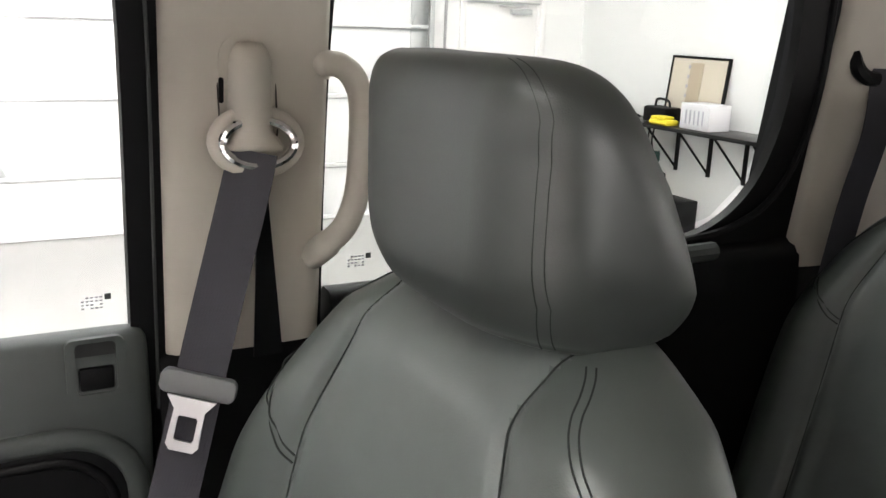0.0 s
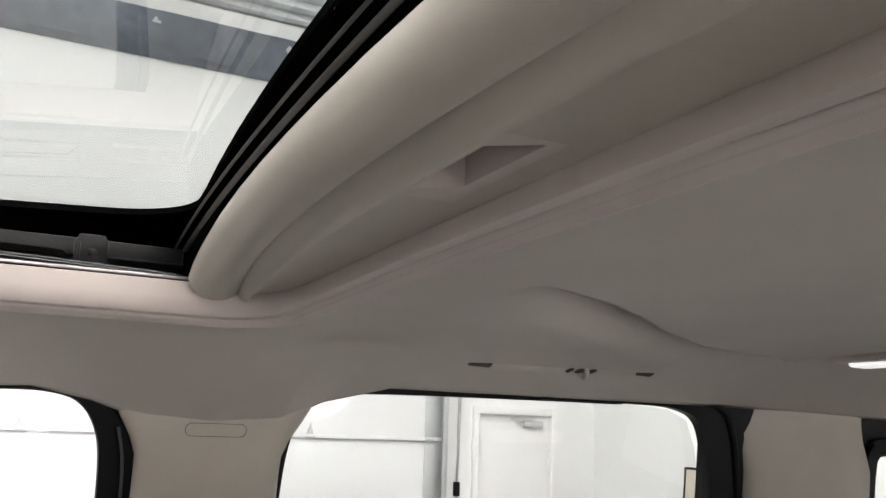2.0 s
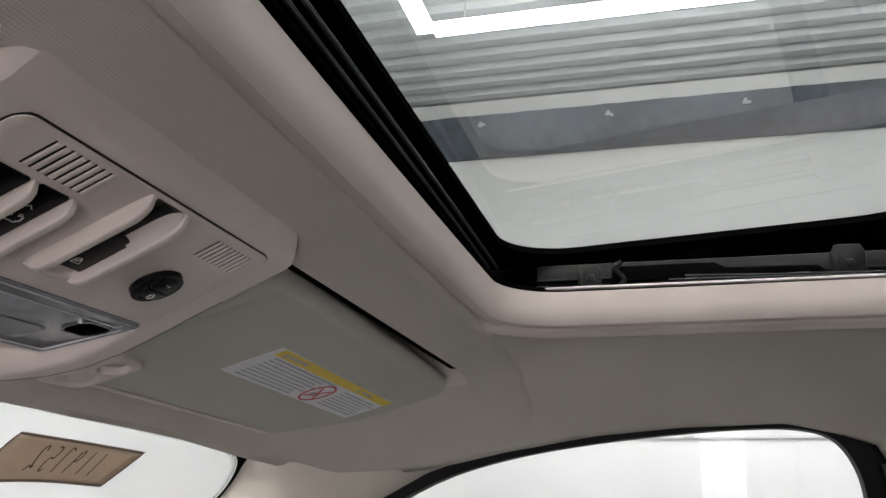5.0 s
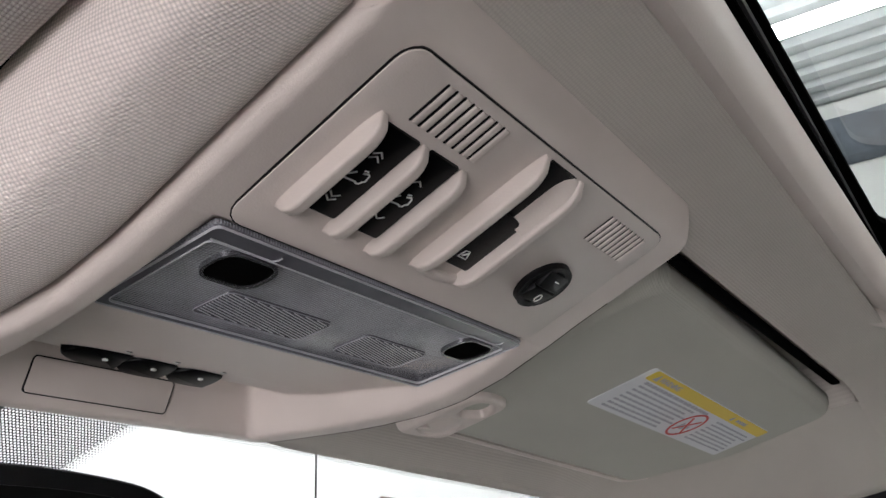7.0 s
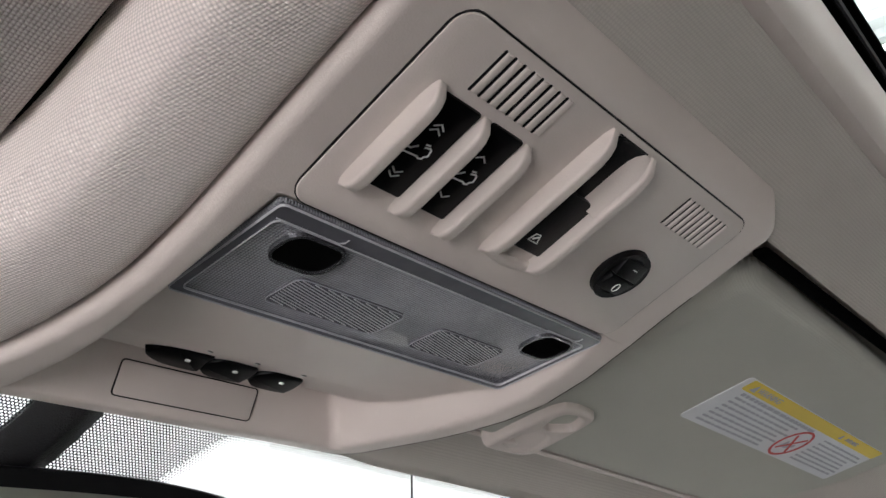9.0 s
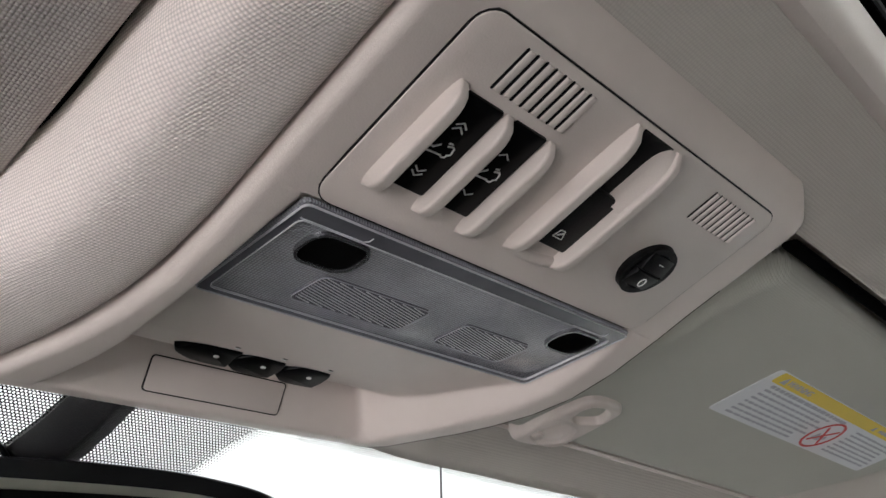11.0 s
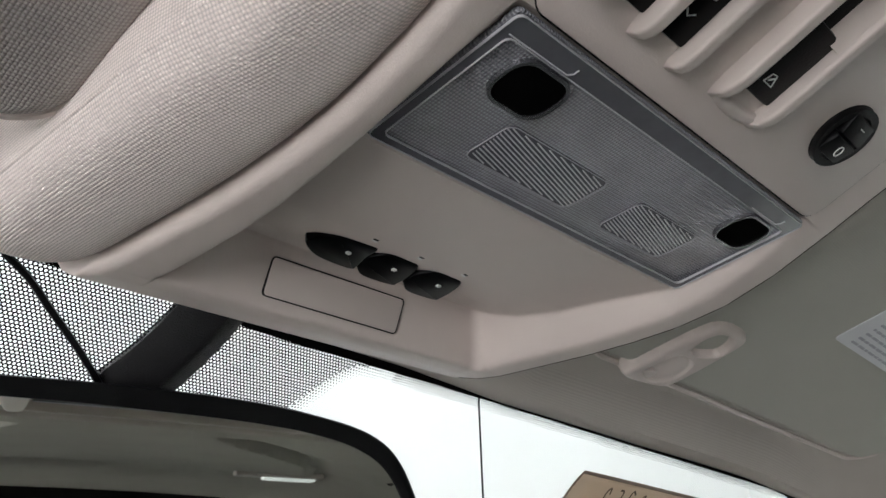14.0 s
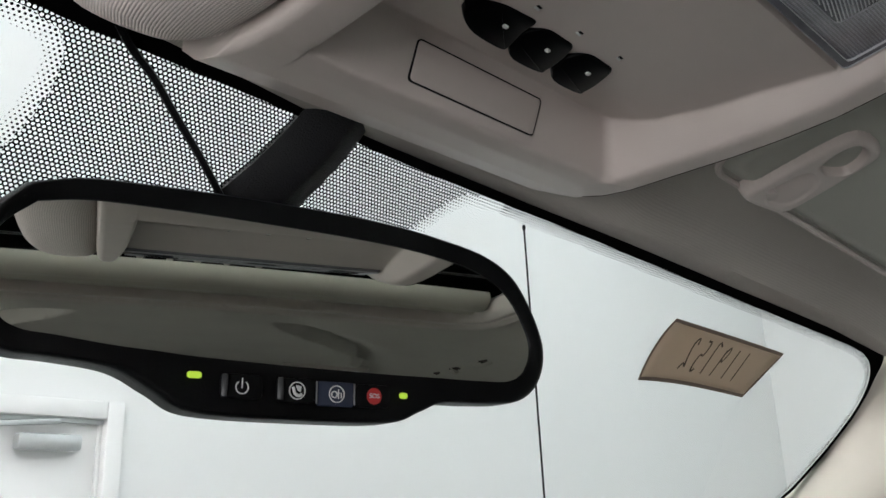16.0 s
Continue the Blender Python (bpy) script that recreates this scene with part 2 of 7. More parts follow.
CARPAINT = mat("dark_body_paint", (0.02, 0.02, 0.022), 0.25, coat=0.5)
DIRTY = mat("dark_fabric", (0.02, 0.02, 0.022), 0.9, bump=0.6, bscale=200)


# ---- building helpers ----
def fin(name, bm, material, parent=None, label="", sharp=35):
    bmesh.ops.recalc_face_normals(bm, faces=bm.faces[:])
    me = bpy.data.meshes.new(name)
    bm.to_mesh(me)
    bm.free()
    for p in me.polygons:
        p.use_smooth = True
    me.set_sharp_from_angle(angle=radians(sharp))
    me.materials.append(material)
    ob = new(name, me)
    if parent is not None:
        ob.parent = parent
        ob.matrix_parent_inverse = parent.matrix_world.inverted()
    if label:
        ob["label"] = label
    return ob


def part(name, bm, material, parent, label="", sharp=35):
    return fin(name, bm, material, parent, label, sharp)


def thing(name, label, category, at=(0, 0, 0), group="", kind=""):
    e = new(name)
    e.location = at
    e.empty_display_size = 0.05
    bpy.context.view_layer.update()
    return tagged(e, label, category, group, kind)


def rbox(size, at=(0, 0, 0), r=0.0, m=None, seg=2, bm=None):
    """A box with rounded edges; m turns it about its own middle before it goes to its place."""
    b = bmesh.new()
    bmesh.ops.create_cube(b, size=1)
    bmesh.ops.scale(b, vec=size, verts=b.verts[:])
    if r > 0:
        bmesh.ops.bevel(b, geom=b.edges[:], offset=min(r, min(size) * 0.49), segments=seg, affect="EDGES", profile=0.5)
    if m is not None:
        bmesh.ops.transform(b, matrix=m, verts=b.verts[:])
    bmesh.ops.translate(b, vec=at, verts=b.verts[:])
    return b if bm is None else merge(bm, b)


def merge(a, b):
    me = bpy.data.meshes.new("tmp")
    b.to_mesh(me)
    b.free()
    a.from_mesh(me)
    bpy.data.meshes.remove(me)
    return a


def placed(bm, m):
    bmesh.ops.transform(bm, matrix=m, verts=bm.verts[:])
    return bm


def loft(rings, cap=True, closed=True, bm=None):
    bm = bm or bmesh.new()
    vs = [[bm.verts.new(p) for p in ring] for ring in rings]
    n = len(rings[0])
    for a, b in zip(vs, vs[1:]):
        for i in range(n if closed else n - 1):
            j = (i + 1) % n
            bm.faces.new((a[i], a[j], b[j], b[i]))
    if cap and closed:
        bm.faces.new(vs[0][::-1])
        bm.faces.new(vs[-1])
    return bm


def spline(pts, steps=8):
    """Catmull-Rom through the points."""
    p = [Vector(q) for q in pts]
    p = [2 * p[0] - p[1]] + p + [2 * p[-1] - p[-2]]
    out = []
    for i in range(1, len(p) - 2):
        for k in range(steps):
            t = k / steps
            a, b, c, d = p[i - 1], p[i], p[i + 1], p[i + 2]
            out.append(0.5 * (2 * b + (c - a) * t + (2 * a - 5 * b + 4 * c - d) * t * t + (3 * b - a - 3 * c + d) * t ** 3))
    return out + [p[-2]]


def sweep(path, profile, up=(0, 0, 1), scale=None, cap=True, loop=False):
    """Carries a closed profile of (side, up) pairs along a path."""
    path = [Vector(q) for q in path]
    rings, n, u = [], len(path), Vector(up)
    for i, p in enumerate(path):
        if loop:
            d = (path[(i + 1) % n] - path[i - 1]).normalized()
        else:
            d = (path[min(i + 1, n - 1)] - path[max(i - 1, 0)]).normalized()
        s = d.cross(u).normalized()
        v = s.cross(d).normalized()
        k = scale[i] if scale else 1
        rings.append([p + s * a * k + v * b * k for a, b in profile])
    if loop:
        rings.append(rings[0])
        bm = loft(rings, cap=False)
        bmesh.ops.remove_doubles(bm, verts=bm.verts[:], dist=1e-6)
        return bm
    return loft(rings, cap=cap)


def circle(r, n=12, rx=None):
    return [((rx or r) * math.cos(2 * math.pi * i / n), r * math.sin(2 * math.pi * i / n)) for i in range(n)]


def round_rect(w, h, r, n=5):
    out = []
    for cx, cy, a0 in ((w / 2 - r, h / 2 - r, 0), (-w / 2 + r, h / 2 - r, 90), (-w / 2 + r, -h / 2 + r, 180), (w / 2 - r, -h / 2 + r, 270)):
        for i in range(n + 1):
            a = radians(a0 + 90 * i / n)
            out.append((cx + r * math.cos(a), cy + r * math.sin(a)))
    return out


def prism(outline, depth, m=None, bevel=0.0):
    """A flat outline of (x, y) pairs given thickness along -z, its face at z = 0."""
    bm = bmesh.new()
    f = bm.faces.new([bm.verts.new((x, y, 0)) for x, y in outline])
    ex = bmesh.ops.extrude_face_region(bm, geom=[f])
    bmesh.ops.translate(bm, vec=(0, 0, -depth), verts=[v for v in ex["geom"] if isinstance(v, bmesh.types.BMVert)])
    if bevel:
        bm.normal_update()
        rim = [e for e in bm.edges if abs(e.verts[0].co.z - e.verts[1].co.z) < 1e-7]
        bmesh.ops.bevel(bm, geom=rim, offset=bevel, segments=2, affect="EDGES", profile=0.5)
    if m is not None:
        placed(bm, m)
    return bm


def frame_ring(outer, inner, depth, m=None):
    """A flat ring between two outlines with as many points."""
    bm = bmesh.new()
    a = [(x, y, 0) for x, y in outer]
    b = [(x, y, 0) for x, y in inner]
    c = [(x, y, -depth) for x, y in inner]
    d = [(x, y, -depth) for x, y in outer]
    loft([a, b, c, d, a], cap=False, bm=bm)
    bmesh.ops.remove_doubles(bm, verts=bm.verts[:], dist=1e-6)
    return placed(bm, m) if m is not None else bm


def tube(path, r, n=8, up=(0, 0, 1)):
    return sweep(path, circle(r, n), up)


def smooth(a, b, x):
    t = max(0.0, min(1.0, (x - a) / (b - a)))
    return t * t * (3 - 2 * t)


def interp(table, x):
    if x <= table[0][0]:
        return table[0][1]
    for (a, u), (b, v) in zip(table, table[1:]):
        if x <= b:
            return u + (v - u) * (x - a) / (b - a)
    return table[-1][1]


def inside(outline, x, y):
    """Distance from a closed outline, positive inside it."""
    best, within, n = 1e9, False, len(outline)
    for k in range(n):
        (ax, ay), (bx, by) = outline[k][:2], outline[(k + 1) % n][:2]
        dx, dy = bx - ax, by - ay
        t = min(1.0, max(0.0, ((x - ax) * dx + (y - ay) * dy) / (dx * dx + dy * dy + 1e-15)))
        best = min(best, math.hypot(x - ax - t * dx, y - ay - t * dy))
        if (ay > y) != (by > y) and x < ax + dx * (y - ay) / dy:
            within = not within
    return best if within else -best


def axes(o, u, v, w):
    """A pose whose x, y and z run along u, v and w from o."""
    m = Matrix.Identity(4)
    for i, d in enumerate((u, v, w)):
        m.col[i][:3] = Vector(d).normalized()
    m.col[3][:3] = o
    return m


def text(name, body, size, m, material, parent, depth=0.0003):
    cu = bpy.data.curves.new(name, "FONT")
    cu.body, cu.size, cu.align_x, cu.align_y, cu.extrude = body, size, "CENTER", "CENTER", depth
    ob = bpy.data.objects.new(name, cu)
    me = bpy.data.meshes.new_from_object(ob)
    bpy.data.objects.remove(ob)
    bpy.data.curves.remove(cu)
    me.transform(m)
    me.materials.clear()
    me.materials.append(material)
    t = new(name, me)
    t.parent = parent
    t.matrix_parent_inverse = parent.matrix_world.inverted()
    return t


# ---- headliner and shell of the vehicle ----
ROOF_C = [(-1.7, 1.742), (-0.75, 1.744), (-0.645, 1.740), (-0.636, 1.7190), (-0.30, 1.7150), (-0.16, 1.714), (0.30, 1.714), (0.33, 1.7070), (0.3465, 1.6970), (0.36, 1.6945), (0.45, 1.687), (0.56, 1.672), (0.62, 1.666)]
ROOF_E = [(-1.7, 1.66), (-0.80, 1.682), (-0.30, 1.683), (-0.22, 1.664), (-0.17, 1.640), (-0.10, 1.634), (-0.03, 1.640), (0.02, 1.657), (0.07, 1.668), (0.17, 1.664),
          (0.25, 1.656), (0.34, 1.640), (0.42, 1.622), (0.52, 1.612), (0.62, 1.640)]
OPEN_X, OPEN_F, OPEN_R = 0.388, 0.305, -0.095


# outline of the padded middle of the rear headliner: y, half its width
STEP = [(-0.64, 0.372), (-0.60, 0.346), (-0.56, 0.333), (-0.505, 0.321), (-0.46, 0.304), (-0.40, 0.263), (-0.34, 0.222), (-0.30, 0.187), (-0.25, 0.153), (-0.20, 0.127), (-0.172, 0.112), (-0.16, 0.100)]


def crown(x, y):
    """How much the roof bows up towards its middle."""
    return 0.007 * max(0.0, 1 - (x / 0.40) ** 2) * smooth(0.26, 0.0, y)


def roof_z(x, y):
    ax = abs(x)
    c, e = interp(ROOF_C, y) - 0.018 * (x / 0.62) ** 2 * smooth(0.54, 0.62, y), interp(ROOF_E, y)
    # the roof is let up beside the padded middle of the rear headliner
    if y < -0.16:
        t = (ax - interp(STEP, y)) / 0.12
        h = interp([(-0.645, 0.0), (-0.636, 0.020), (-0.45, 0.024), (-0.30, 0.026), (-0.225, 0.015), (-0.17, 0.0)], y)
        c += h * max(0.0, 1 - t) ** 1.5 * smooth(0.0, 0.09, t)
    c += crown(ax, y)
    u = max(0.0, min(1.0, (ax - 0.40) / 0.235))
    if y > 0.30:
        u = max(0.0, min(1.0, (ax - 0.44) / 0.195))
    z = c + (e - c) * u * u * (1.6 - 0.6 * u)
    # the front edge hangs lower on the passenger's side
    z -= interp([(-0.64, -0.005), (-0.12, -0.0065), (-0.06, -0.0035), (-0.02, -0.001), (0.05, 0.001), (0.15, 0.0035), (0.30, 0.0058), (0.50, 0.0058), (0.64, 0.002)], x) * smooth(0.575, 0.612, y)
    # pockets that take the folded visors
    return z + 0.030 * smooth(0.3465, 0.3490, y) * smooth(0.44, 0.39, y) * smooth(0.112, 0.118, ax) * smooth(0.498, 0.488, ax)


def build_headliner():
    bm = bmesh.new()
    xs = sorted({round(-0.635 + 1.27 * i / 110, 4) for i in range(111)} | {-OPEN_X, OPEN_X} | {round(s_ * (0.08 + 0.005 * i), 4) for i in range(74) for s_ in (1, -1)})
    xs = [x for k, x in enumerate(xs) if k == 0 or x - xs[k - 1] > 0.0008 or abs(abs(x) - OPEN_X) < 1e-6]
    ys = sorted({round(-1.65 + 2.27 * i / 170, 4) for i in range(171)} | {0.343, 0.3465, 0.3473, 0.3482, 0.349, 0.352, 0.356} | {round(-0.16 - 0.006 * i, 4) for i in range(76)} | {-0.63, -0.636, -0.640, -0.645, -0.652} | {OPEN_F, OPEN_R})
    vs = {}
    for y in ys:
        for x in xs:
            k = smooth(0.10, 0.17, x) * smooth(0.565, 0.612, y)
            vs[x, y] = bm.verts.new((x, y - 0.018 * k, roof_z(x, y) - 0.0108 * k))
    for y0, y1 in zip(ys, ys[1:]):
        for x0, x1 in zip(xs, xs[1:]):
            if x0 >= -OPEN_X and x1 <= OPEN_X and y0 >= OPEN_R and y1 <= OPEN_F:
                continue
            bm.faces.new((vs[x0, y0], vs[x0, y1], vs[x1, y1], vs[x1, y0]))
    ob = fin("headliner", bm, FABRIC)
    s = ob.modifiers.new("thick", "SOLIDIFY")
    s.thickness, s.offset = 0.006, 1
    return tagged(ob, "beige woven fabric headliner with a sunroof opening", "headliner", kind="structure")


build_headliner()

# outer roof skin, kept just above the headliner, with the sunroof aperture left open
roof = thing("roof_panel", "dark painted steel roof above the headliner", "roof", kind="structure")
for nm, x0, x1, y0, y1 in (("roof_skin", -0.70, 0.70, -1.75, -0.26), ("roof_skin", -0.70, -0.475, -0.26, 0.350), ("roof_skin", 0.475, 0.70, -0.26, 0.350), ("roof_skin", -0.70, 0.70, 0.350, 0.60)):
    part(nm, rbox((x1 - x0, y1 - y0, 0.006), ((x0 + x1) / 2, (y0 + y1) / 2, 1.800), 0.0), CARPAINT, roof)


# ---- sunroof ----
def loop_path(hx, y0, y1, r, z, n=8):
    cy = (y0 + y1) / 2
    return [(x, y + cy + 0.001 * max(0.0, 1 - (x / hx) ** 2) * smooth(0.0, -0.06, y + cy) + 0.004 * max(0.0, 1 - (x / hx) ** 2) * smooth(0.2, 0.26, y + cy), z + crown(x, y + cy)) for x, y in dense(round_rect(2 * hx, y1 - y0, r, n), 0.03)]


def dense(outline, step):
    """Cuts the long straight edges of a closed outline into short ones."""
    out = []
    for a, b in zip(outline, outline[1:] + outline[:1]):
        n = max(1, int(math.dist(a, b) / step))
        out += [(a[0] + (b[0] - a[0]) * k / n, a[1] + (b[1] - a[1]) * k / n) for k in range(n)]
    return out


def bowed(outline):
    """Bows the front and rear edges of a roof panel towards the front in their middle."""
    return [(x, y + 0.002 * max(0.0, 1 - (x / 0.42) ** 2) * smooth(0.10, 0.26, y) - 0.016 * min(1.0, (x / 0.35) ** 2) * smooth(0.10, 0.0, y)) for x, y in outline]


surround = thing("sunroof_surround", "beige moulded surround lining the sunroof opening", "trim", (0, 0.1, 1.70), kind="structure")
prof = [(0.0, 0.026), (0.0006, 0.014), (0.0020, 0.0055), (0.0050, 0.0016), (0.0095, 0.0004), (0.0120, 0.0010), (0.0130, 0.0040), (0.0146, 0.0042), (0.0156, 0.0008), (0.0185, -0.0026),
        (0.0220, -0.0044), (0.0250, -0.0036), (0.0275, 0.0004), (0.0300, 0.0050), (0.0365, 0.011), (0.012, 0.028)]
bm = sweep(loop_path(0.372, -0.079, 0.292, 0.045, 1.7155), prof, loop=True)
for v in bm.verts:
    # behind the sunshade the inner wall leans back
    v.co.y -= 0.75 * max(0.0, min(0.020, v.co.z - crown(v.co.x, v.co.y) - 1.7172)) * smooth(-0.055, -0.070, v.co.y) * smooth(0.36, 0.30, abs(v.co.x)) * smooth(-0.090, -0.082, v.co.y)
part("surround_moulding", bm, BEIGE_LIGHT, surround)
for s in (1, -1):
    part("guide_rail", rbox((0.006, 0.40, 0.0022), (s * 0.3775, 0.088, 1.7452), 0.001), ALU, surround, "bright aluminium sunshade guide rail")

TILT_UP = Matrix.Translation((0, 0.29, 1.787)) @ pose(0, 0, 0, -3.4) @ Matrix.Translation((0, -0.29, -1.787))
cass = thing("sunroof_frame", "black sunroof frame with slide mechanism above the opening", "sunroof frame", (0, 0.1, 1.75), kind="structure")
for nm, z, out, inn, dep in (("lower_flange", 1.7460, (0.90, 0.50), (0.756, 0.40), 0.002),):
    part(nm, frame_ring([(x, y + 0.12) for x, y in round_rect(*out, 0.05, 8)], [(x, y + 0.094) for x, y in round_rect(*inn, 0.05, 8)], dep, Matrix.Translation((0, 0, z))), MATTEBLACK, cass)
part("front_wall", rbox((0.86, 0.012, 0.05), (0, 0.352, 1.768), 0.002), MATTEBLACK, cass)
# grey strips added as highlight lines on the black front frame
for y, z in ((0.3000, 1.7650), (0.3065, 1.7650)):
    part("seal_lip", tube([(0.38 - 0.038 * k, y - 0.002 * (1 - ((0.38 - 0.038 * k) / 0.38) ** 2), z) for k in range(21)], 0.0013, 6), LIP, cass, "rubber lip coloured grey to paint its sheen")
part("frame_wall", frame_ring([(x, y + 0.11) for x, y in round_rect(0.92, 0.54, 0.06, 8)], [(x, y + 0.11) for x, y in round_rect(0.900, 0.516, 0.055, 8)], 0.055, TILT_UP @ Matrix.Translation((0, 0, 1.790))), MATTEBLACK, cass)
part("cross_member", rbox((0.88, 0.034, 0.054), (0, -0.046, 1.7755), 0.003), MATTEBLACK, cass)
for y, z in ((-0.0290, 1.7720), (-0.0285, 1.7620), (-0.0280, 1.7580), (-0.0292, 1.7860)):
    part("seal_lip", tube([(0.026 * k - 0.39, y - 0.012 * ((0.026 * k - 0.39) / 0.39) ** 2, z) for k in range(31)], 0.0016, 8), SEAL, cass, "thin glossy black rubber lip")
# grey strips added as highlight lines before the cross member
for y, z, r in ((0.0010, 1.7690, 0.0010), (-0.0065, 1.7690, 0.0019)):
    part("seal_lip", sweep([(0.026 * k - 0.39, y - 0.014 * ((0.026 * k - 0.39) / 0.39) ** 2, z) for k in range(31)], [(a, b * 0.5) for a, b in circle(r, 8)]), LIP, cass, "grey strip painting the sheen of a rubber lip")
for s in (1, -1):
    on_side = lambda x: axes((s * x, 0, 0), (0, 1, 0), (0, 0, 1), (1, 0, 0))
    part("side_plate", rbox((0.003, 0.30, 0.028), (s * 0.424, 0.125, 1.7620), 0.0008), DARKMETAL, cass)
    part("plate_fold", rbox((0.010, 0.30, 0.0016), (s * 0.419, 0.125, 1.7615), 0.0004), DARKMETAL, cass)
    part("slide_track", rbox((0.010, 0.27, 0.0035), (s * 0.412, 0.115, 1.7500), 0.0008), DARKMETAL, cass)
    part("lift_arm", prism([(0.215, 1.7535), (0.214, 1.7668), (0.205, 1.7680), (0.138, 1.7678), (0.130, 1.7632), (0.066, 1.7622), (0.058, 1.7560), (0.064, 1.7548), (0.072, 1.7582), (0.134, 1.7570), (0.205, 1.7560)], 0.004, on_side(0.408), 0.0005), VOID, cass, "matt black lift arm")
    for y, w, h in ((0.231, 0.018, 0.020), (0.046, 0.024, 0.027)):
        br = part("slide_bracket", prism([(y + a, 1.7480 + b) for a, b in ((-w / 2, 0), (w / 2, 0), (w / 2, h * 0.72), (w * 0.36, h), (-w * 0.36, h), (-w / 2, h * 0.80))], 0.003, on_side(0.4015), 0.0006), DARKMETAL, cass)
        part("bracket_rib", rbox((0.003, 0.0022, h * 0.7), (s * 0.3995, y + w * 0.36, 1.7490 + h * 0.36), 0.0006), DARKMETAL, br)
        part("screw", placed(rbox((0.0062, 0.0062, 0.003), (0, 0, 0), 0.0025), pose(s * 0.3990, y - w * 0.05, 1.7490 + h * 0.45, 0, 90, 0)), DARKMETAL, br)
        part("bracket_slot", rbox((0.0012, 0.0030, 0.0050), (s * 0.3992, y - w * 0.05, 1.7490 + h * 0.45), 0.0004), VOID, br)
    part("spring_hook", tube(spline([(s * 0.400, 0.210, 1.7490), (s * 0.3995, 0.205, 1.7560), (s * 0.3990, 0.212, 1.7650), (s * 0.3990, 0.206, 1.7700)], 5), 0.0022, 7, (1, 0, 0)), DARKMETAL, cass)
    part("stop_block", rbox((0.008, 0.012, 0.006), (s * 0.4010, 0.268, 1.7500), 0.0012), DARKMETAL, cass)
    part("pivot_block", rbox((0.009, 0.020, 0.007), (s * 0.4000, 0.150, 1.7515), 0.002), DARKMETAL, cass)
    for k, dz in enumerate((0.0, 0.0026)):
        part("drive_cable", tube(spline([(s * 0.393, 0.172 - 0.012 * k, 1.7525 + dz), (s * (0.391 + 0.001 * k), 0.11, 1.7512 + dz * 0.8), (s * 0.3885, 0.04, 1.7492 + dz * 0.7), (s * 0.386, -0.03, 1.7475 + dz * 0.3)]), 0.0011, 6), SEAL, cass, "thin black drive cable")

panel = thing("sunroof_glass", "grey tinted sunroof glass tilted open behind, with a black border", "sunroof", (0, 0.0, 1.784))
pane_i = bowed([(x, y + 0.144) for x, y in dense(round_rect(0.840, 0.305, 0.055, 8), 0.04)])
pane_o = [(x * 1.068, max(-0.35, y + 0.052 if y > 0.142 else -0.35 + (y + 0.013) * 0.2)) for x, y in pane_i]
bm = bmesh.new()
bm.faces.new([bm.verts.new((x, y, 1.786)) for x, y in pane_i])
g = part("glass_pane", placed(bm, TILT_UP), ROOFGLASS, panel)
part("printed_border", frame_ring(pane_o, pane_i, 0.005, TILT_UP @ Matrix.Translation((0, 0, 1.7872))), BLACKFRIT, panel, "black ceramic border")

shade = thing("sunshade", "beige sunshade panel slid back, with a rolled front lip", "sunshade", (0, -0.06, 1.74))
sec = [(0.001, 1.752), (0.0035, 1.745), (0.0018, 1.7365), (-0.0035, 1.7303), (-0.0095, 1.7283), (-0.0150, 1.7294), (-0.0190, 1.7322), (-0.0220, 1.7350), (-0.0250, 1.7330), (-0.0300, 1.7300), (-0.0355, 1.7290),
       (-0.0405, 1.7304), (-0.0440, 1.7330), (-0.0462, 1.7346), (-0.0480, 1.7353), (-0.0715, 1.7357), (-0.10, 1.7365), (-0.19, 1.7395), (-0.19, 1.745), (-0.02, 1.754)]
rings = []
for x, k in ((-0.369, 0.0), (-0.3685, 0.5), (-0.366, 0.85), (-0.360, 1.0), (-0.30, 1.0), (-0.24, 1.0), (-0.18, 1.0), (-0.12, 1.0), (-0.058, 1.0), (-0.01, 1.0), (0.029, 1.0), (0.07, 1.0), (0.12, 1.0), (0.18, 1.0), (0.24, 1.0), (0.30, 1.0), (0.360, 1.0), (0.366, 0.85), (0.3685, 0.5), (0.369, 0.0)):
    rings.append([(x, y - (x / 0.36) ** 2 * interp([(-0.0715, 0.0), (-0.048, 0.018), (-0.0355, 0.030), (-0.0222, 0.036), (-0.0095, 0.030), (0.0035, 0.024)], y), z + (1 - k) * 0.35 * max(0, 1.745 - z)) for y, z in sec])
bm = loft(rings)
bmesh.ops.delete(bm, geom=[f for f in bm.faces if -0.058 < f.calc_center_median().x < 0.029 and -0.0715 < f.calc_center_median().y < -0.0480 and f.calc_center_median().z < 1.740], context="FACES")
part("shade_board", bm, SHADE_BEIGE, shade, sharp=50)
hole = lambda x0, x1, y0, y1, z, k=0.0: [(x0 - k, y0, z), (x1 - k, y0, z), (x1, y1, z), (x0, y1, z)]
bm = loft([hole(-0.0590, 0.0300, -0.0728, -0.0470, 1.7350), hole(-0.0430, 0.0255, -0.0702, -0.0486, 1.7350, 0.0145), hole(-0.0405, 0.0230, -0.0680, -0.0502, 1.7362, 0.0145), hole(-0.0385, 0.0210, -0.0670, -0.0512, 1.7540, 0.0145)], cap=False)
bm.faces.ensure_lookup_table()
bm.verts.ensure_lookup_table()
bm.faces.new([bm.verts[i] for i in (12, 13, 14, 15)])
part("finger_pull", bm, BEIGE_LIGHT, shade, "recessed beige finger pull", sharp=30)

# ---- overhead console ----
SLOPE = Vector((0, 0.0605, -0.0275)).normalized()
DOWN = Vector((0, SLOPE.z, -SLOPE.y)).normalized()
